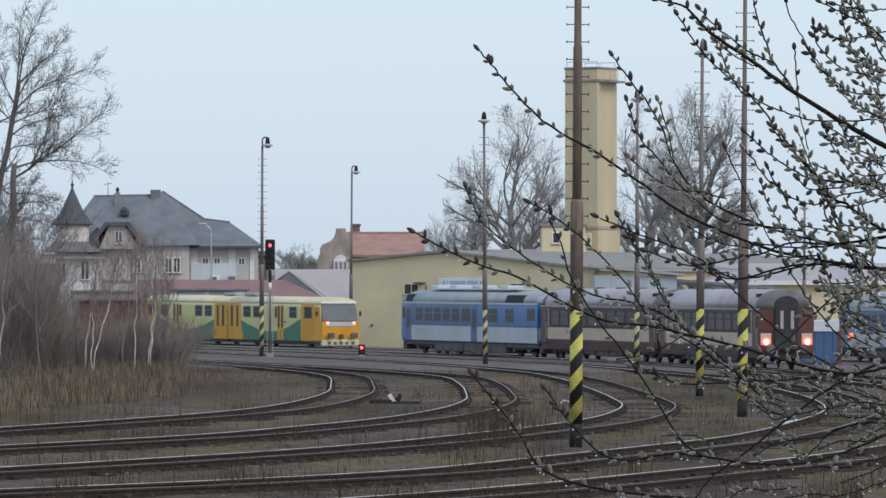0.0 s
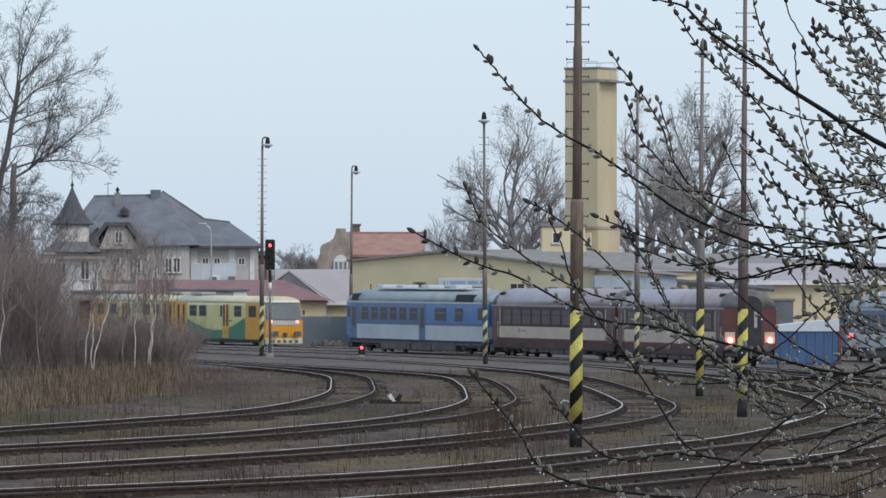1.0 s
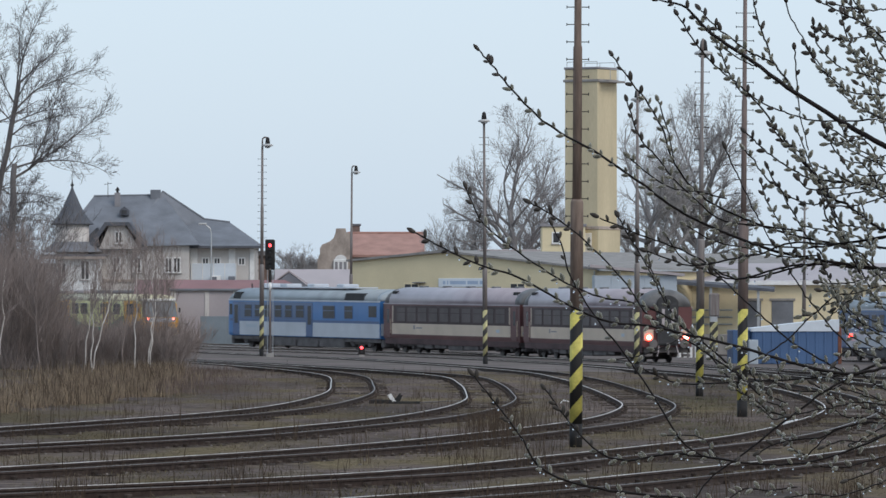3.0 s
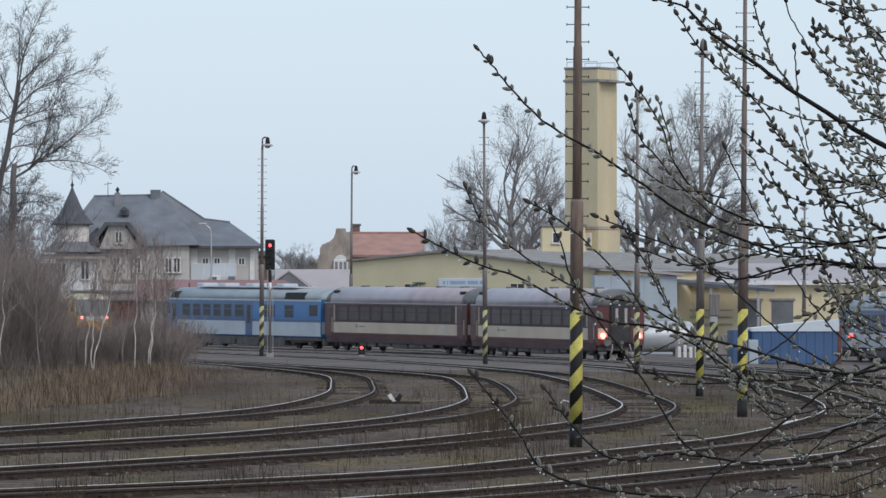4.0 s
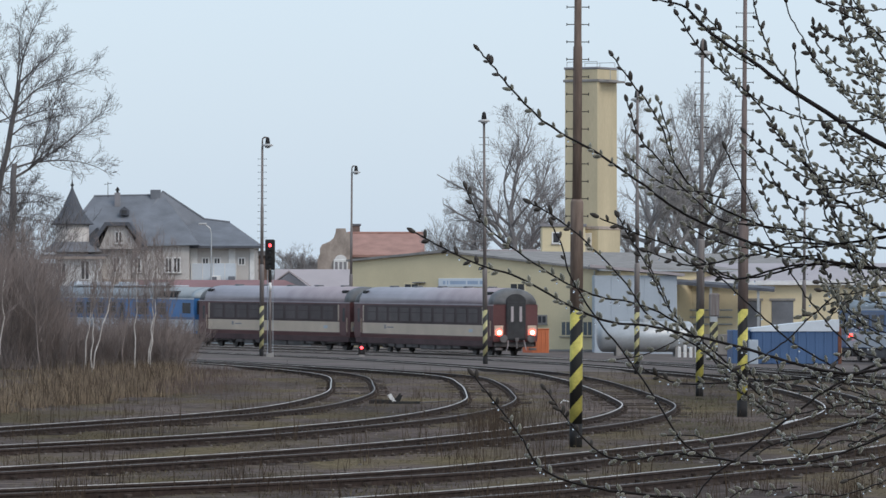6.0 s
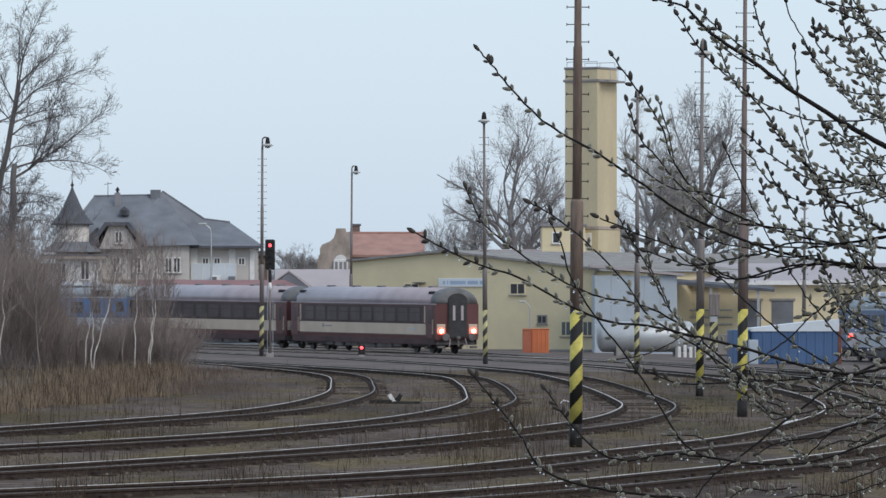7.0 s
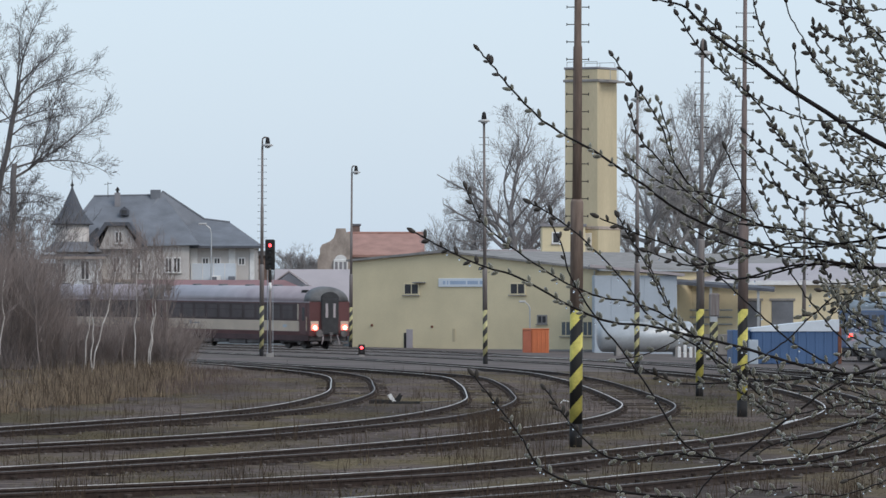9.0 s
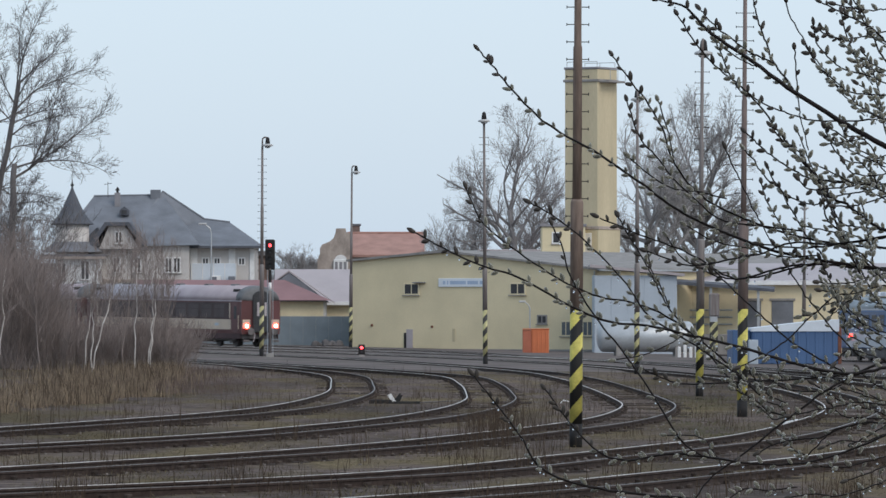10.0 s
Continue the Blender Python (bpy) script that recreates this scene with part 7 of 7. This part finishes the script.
bough([(0.686, -0.015), (0.701, 0.000), (0.716, 0.020), (0.736, 0.040)], 0.0014, False, 1.6)
bough([(0.716, 0.000), (0.731, -0.015), (0.746, -0.030), (0.784, -0.045)], 0.0013, True, 1.0)
bough([(0.736, 0.075), (0.751, 0.045), (0.766, 0.015), (0.784, -0.005)], 0.0014, True, 1.6)
bough([(0.716, 0.105), (0.741, 0.095), (0.761, 0.075), (0.784, 0.065)], 0.0016, True, 1.2)
bough([(0.556, -0.173), (0.571, -0.185), (0.584, -0.197), (0.601, -0.195), (0.616, -0.190)], 0.0012, False, 0.4)
bough([(0.571, -0.165), (0.596, -0.175), (0.611, -0.193)], 0.0012, False, 0.4)
bough([(0.576, -0.125), (0.606, -0.143), (0.646, -0.148), (0.686, -0.145), (0.706, -0.135)], 0.0015, False, 1.2)
bough([(0.616, -0.190), (0.656, -0.182), (0.696, -0.175), (0.736, -0.167), (0.784, -0.171)], 0.0015, True, 0.9)
bough([(0.561, -0.255), (0.591, -0.240), (0.626, -0.233), (0.666, -0.230), (0.706, -0.213), (0.746, -0.205), (0.784, -0.203)], 0.0018, True, 0.7)
bough([(0.646, -0.260), (0.666, -0.240), (0.691, -0.217), (0.726, -0.207), (0.761, -0.200)], 0.0013, False, 0.3)
bough([(0.598, -0.225), (0.611, -0.240), (0.626, -0.255), (0.646, -0.263)], 0.0014, False, 1.6)
bough([(0.666, -0.280), (0.706, -0.282), (0.746, -0.273), (0.784, -0.263)], 0.0015, True, 0.8)
bough([(0.716, -0.305), (0.751, -0.293), (0.784, -0.280)], 0.0014, True, 0.5)
bough([(0.726, -0.240), (0.756, -0.225), (0.784, -0.207)], 0.0013, True, 0.4)
bough([(0.676, -0.245), (0.706, -0.235), (0.746, -0.237), (0.784, -0.223)], 0.0014, True, 1.2)
bough([(0.656, -0.135), (0.686, -0.155), (0.716, -0.170), (0.746, -0.177), (0.784, -0.190)], 0.0014, True, 1.3)
bough([(0.686, -0.170), (0.706, -0.190), (0.736, -0.195), (0.784, -0.197)], 0.0014, True, 1.3)
bough([(0.716, -0.145), (0.746, -0.155), (0.784, -0.167)], 0.0014, True, 1.5)
bough([(0.696, -0.095), (0.716, -0.075), (0.746, -0.080), (0.784, -0.095)], 0.0014, True, 1.4)
bough([(0.656, -0.095), (0.658, -0.120), (0.671, -0.135)], 0.0011, False, 1.0)
bough([(0.591, -0.095), (0.594, -0.117), (0.601, -0.131)], 0.0011, False, 1.2)
bough([(0.506, -0.337), (0.536, -0.320), (0.576, -0.323), (0.626, -0.317)], 0.0015, False, 1.2)
bough([(0.616, -0.335), (0.656, -0.330), (0.696, -0.333), (0.746, -0.320), (0.784, -0.305)], 0.0015, True, 1.0)
bough([(0.736, -0.110), (0.756, -0.130), (0.784, -0.145)], 0.0014, True, 1.4)
bough([(0.516, -0.145), (0.546, -0.160), (0.566, -0.175), (0.584, -0.195)], 0.0013, False, 1.2)
bough([(0.541, -0.110), (0.566, -0.145), (0.586, -0.160), (0.611, -0.170)], 0.0013, False, 1.3)
bough([(0.326, 0.365), (0.346, 0.305), (0.376, 0.270), (0.416, 0.220), (0.486, 0.160), (0.556, 0.145), (0.636, 0.137)], 0.0018, False, 1.0)
bough([(0.331, 0.265), (0.366, 0.235), (0.411, 0.210), (0.456, 0.205), (0.501, 0.193)], 0.0015, False, 1.0)
bough([(0.311, 0.160), (0.336, 0.115), (0.366, 0.065), (0.396, 0.005), (0.446, -0.055), (0.506, -0.123), (0.556, -0.175), (0.606, -0.190)], 0.0018, False, 1.2)
bough([(0.361, 0.125), (0.366, 0.075), (0.381, 0.045), (0.401, 0.000)], 0.0013, False, 1.2)
bough([(0.276, 0.160), (0.346, 0.130), (0.416, 0.105), (0.456, 0.085), (0.506, 0.055), (0.556, 0.055), (0.646, 0.075), (0.716, 0.075), (0.784, 0.070)], 0.0022, True, 0.8)
bough([(0.361, 0.100), (0.416, 0.080), (0.451, 0.075), (0.506, 0.085), (0.566, 0.097), (0.616, 0.115), (0.696, 0.113), (0.784, 0.127)], 0.0020, True, 0.8)
bough([(0.396, 0.125), (0.426, 0.085), (0.476, 0.065)], 0.0013, False, 0.8)
bough([(0.054, -0.120), (0.086, -0.160), (0.136, -0.225), (0.166, -0.277), (0.216, -0.305), (0.296, -0.323), (0.396, -0.335), (0.516, -0.345)], 0.0030, False, 1.3)
bough([(0.181, -0.145), (0.226, -0.205), (0.276, -0.255), (0.326, -0.270), (0.406, -0.258), (0.506, -0.270)], 0.0025, False, 1.3)
bough([(0.446, -0.337), (0.478, -0.297), (0.546, -0.247), (0.616, -0.192), (0.696, -0.135), (0.784, -0.093)], 0.0027, True, 0.3)
bough([(0.306, -0.092), (0.366, -0.080), (0.426, -0.050)], 0.0011, False, 0.8)
bough([(0.356, -0.110), (0.396, -0.127), (0.431, -0.135), (0.516, -0.131), (0.616, -0.127), (0.706, -0.120)], 0.0018, False, 1.0)
bough([(0.396, -0.225), (0.456, -0.230), (0.478, -0.255), (0.496, -0.285)], 0.0010, False, 1.0)
bough([(0.431, 0.145), (0.476, 0.120), (0.536, 0.105), (0.606, 0.090), (0.666, 0.093)], 0.0015, False, 1.1)

# fine side shoots that fill the thick of the bush
for _ in range(16):
    u, v = willow_rnd.uniform(0.70, 0.80), willow_rnd.uniform(-0.30, 0.50)
    a = radians(willow_rnd.uniform(100, 190))
    ln = willow_rnd.uniform(0.05, 0.1)
    c, s = math.cos(a), math.sin(a)
    bough([(u + ln * c, v + ln * s), (u + ln * 0.5 * c + 0.008, v + ln * 0.5 * s - 0.004), (u, v), (u + 0.06, v - 0.03)], 0.0013, False, 1.3)
part("catkin_mass", REST, "catkin", WILLOW, "soft grey-green catkins", True, "stuff")
part("rain_water", DROPS, "drop", WILLOW, "hanging rain drops", True, "stuff")
part("stem", Mesher().tube([(1.75, 0.25, -0.2), (1.68, 0.2, 0.8), (1.6, 0.15, 1.7), (1.55, 0.1, 2.35), (1.52, 0.08, 2.9), (1.45, 0.05, 3.3)], [0.085, 0.07, 0.055, 0.042, 0.03, 0.02], 10), "willow", WILLOW, "dark wet willow stem", True)


# ---- what moves ----
def train_rows(ahead, off, half, at):
    return [(t, car_pose(at(t) + ahead, off, half)) for t in [0.5 * k for k in range(21)]]


def wheel_rows(w, at):
    x, steps = w.matrix_basis.translation.x, range(0, 151)
    return [(k / 15, pose(x, 0, 0.46, 0, math.degrees((at(k / 15) - at(0)) / 0.46), 0)) for k in steps]


def motions():
    def tail(t):
        return 9.06 * t + 0.0905 * t * t

    def bus(t):
        return 107.93 + 7.82 * t + 0.445 * t * t
    walk(COACH_A, train_rows(12.2, 0, 8.6, tail))
    walk(COACH_B, train_rows(36.9, 0, 8.6, tail))
    walk(RAILCAR, train_rows(61.7, 0, 8.6, tail))
    walk(BUS_A, train_rows(7.0, 10.0, 4.0, bus))
    walk(BUS_B, train_rows(21.0, 10.0, 4.0, bus))
    for wheels, at in ((WHEELS_A, tail), (WHEELS_B, tail), (WHEELS_C, tail), (WHEELS_D, bus), (WHEELS_E, bus)):
        for w in wheels:
            walk(w, wheel_rows(w, at))


motions()
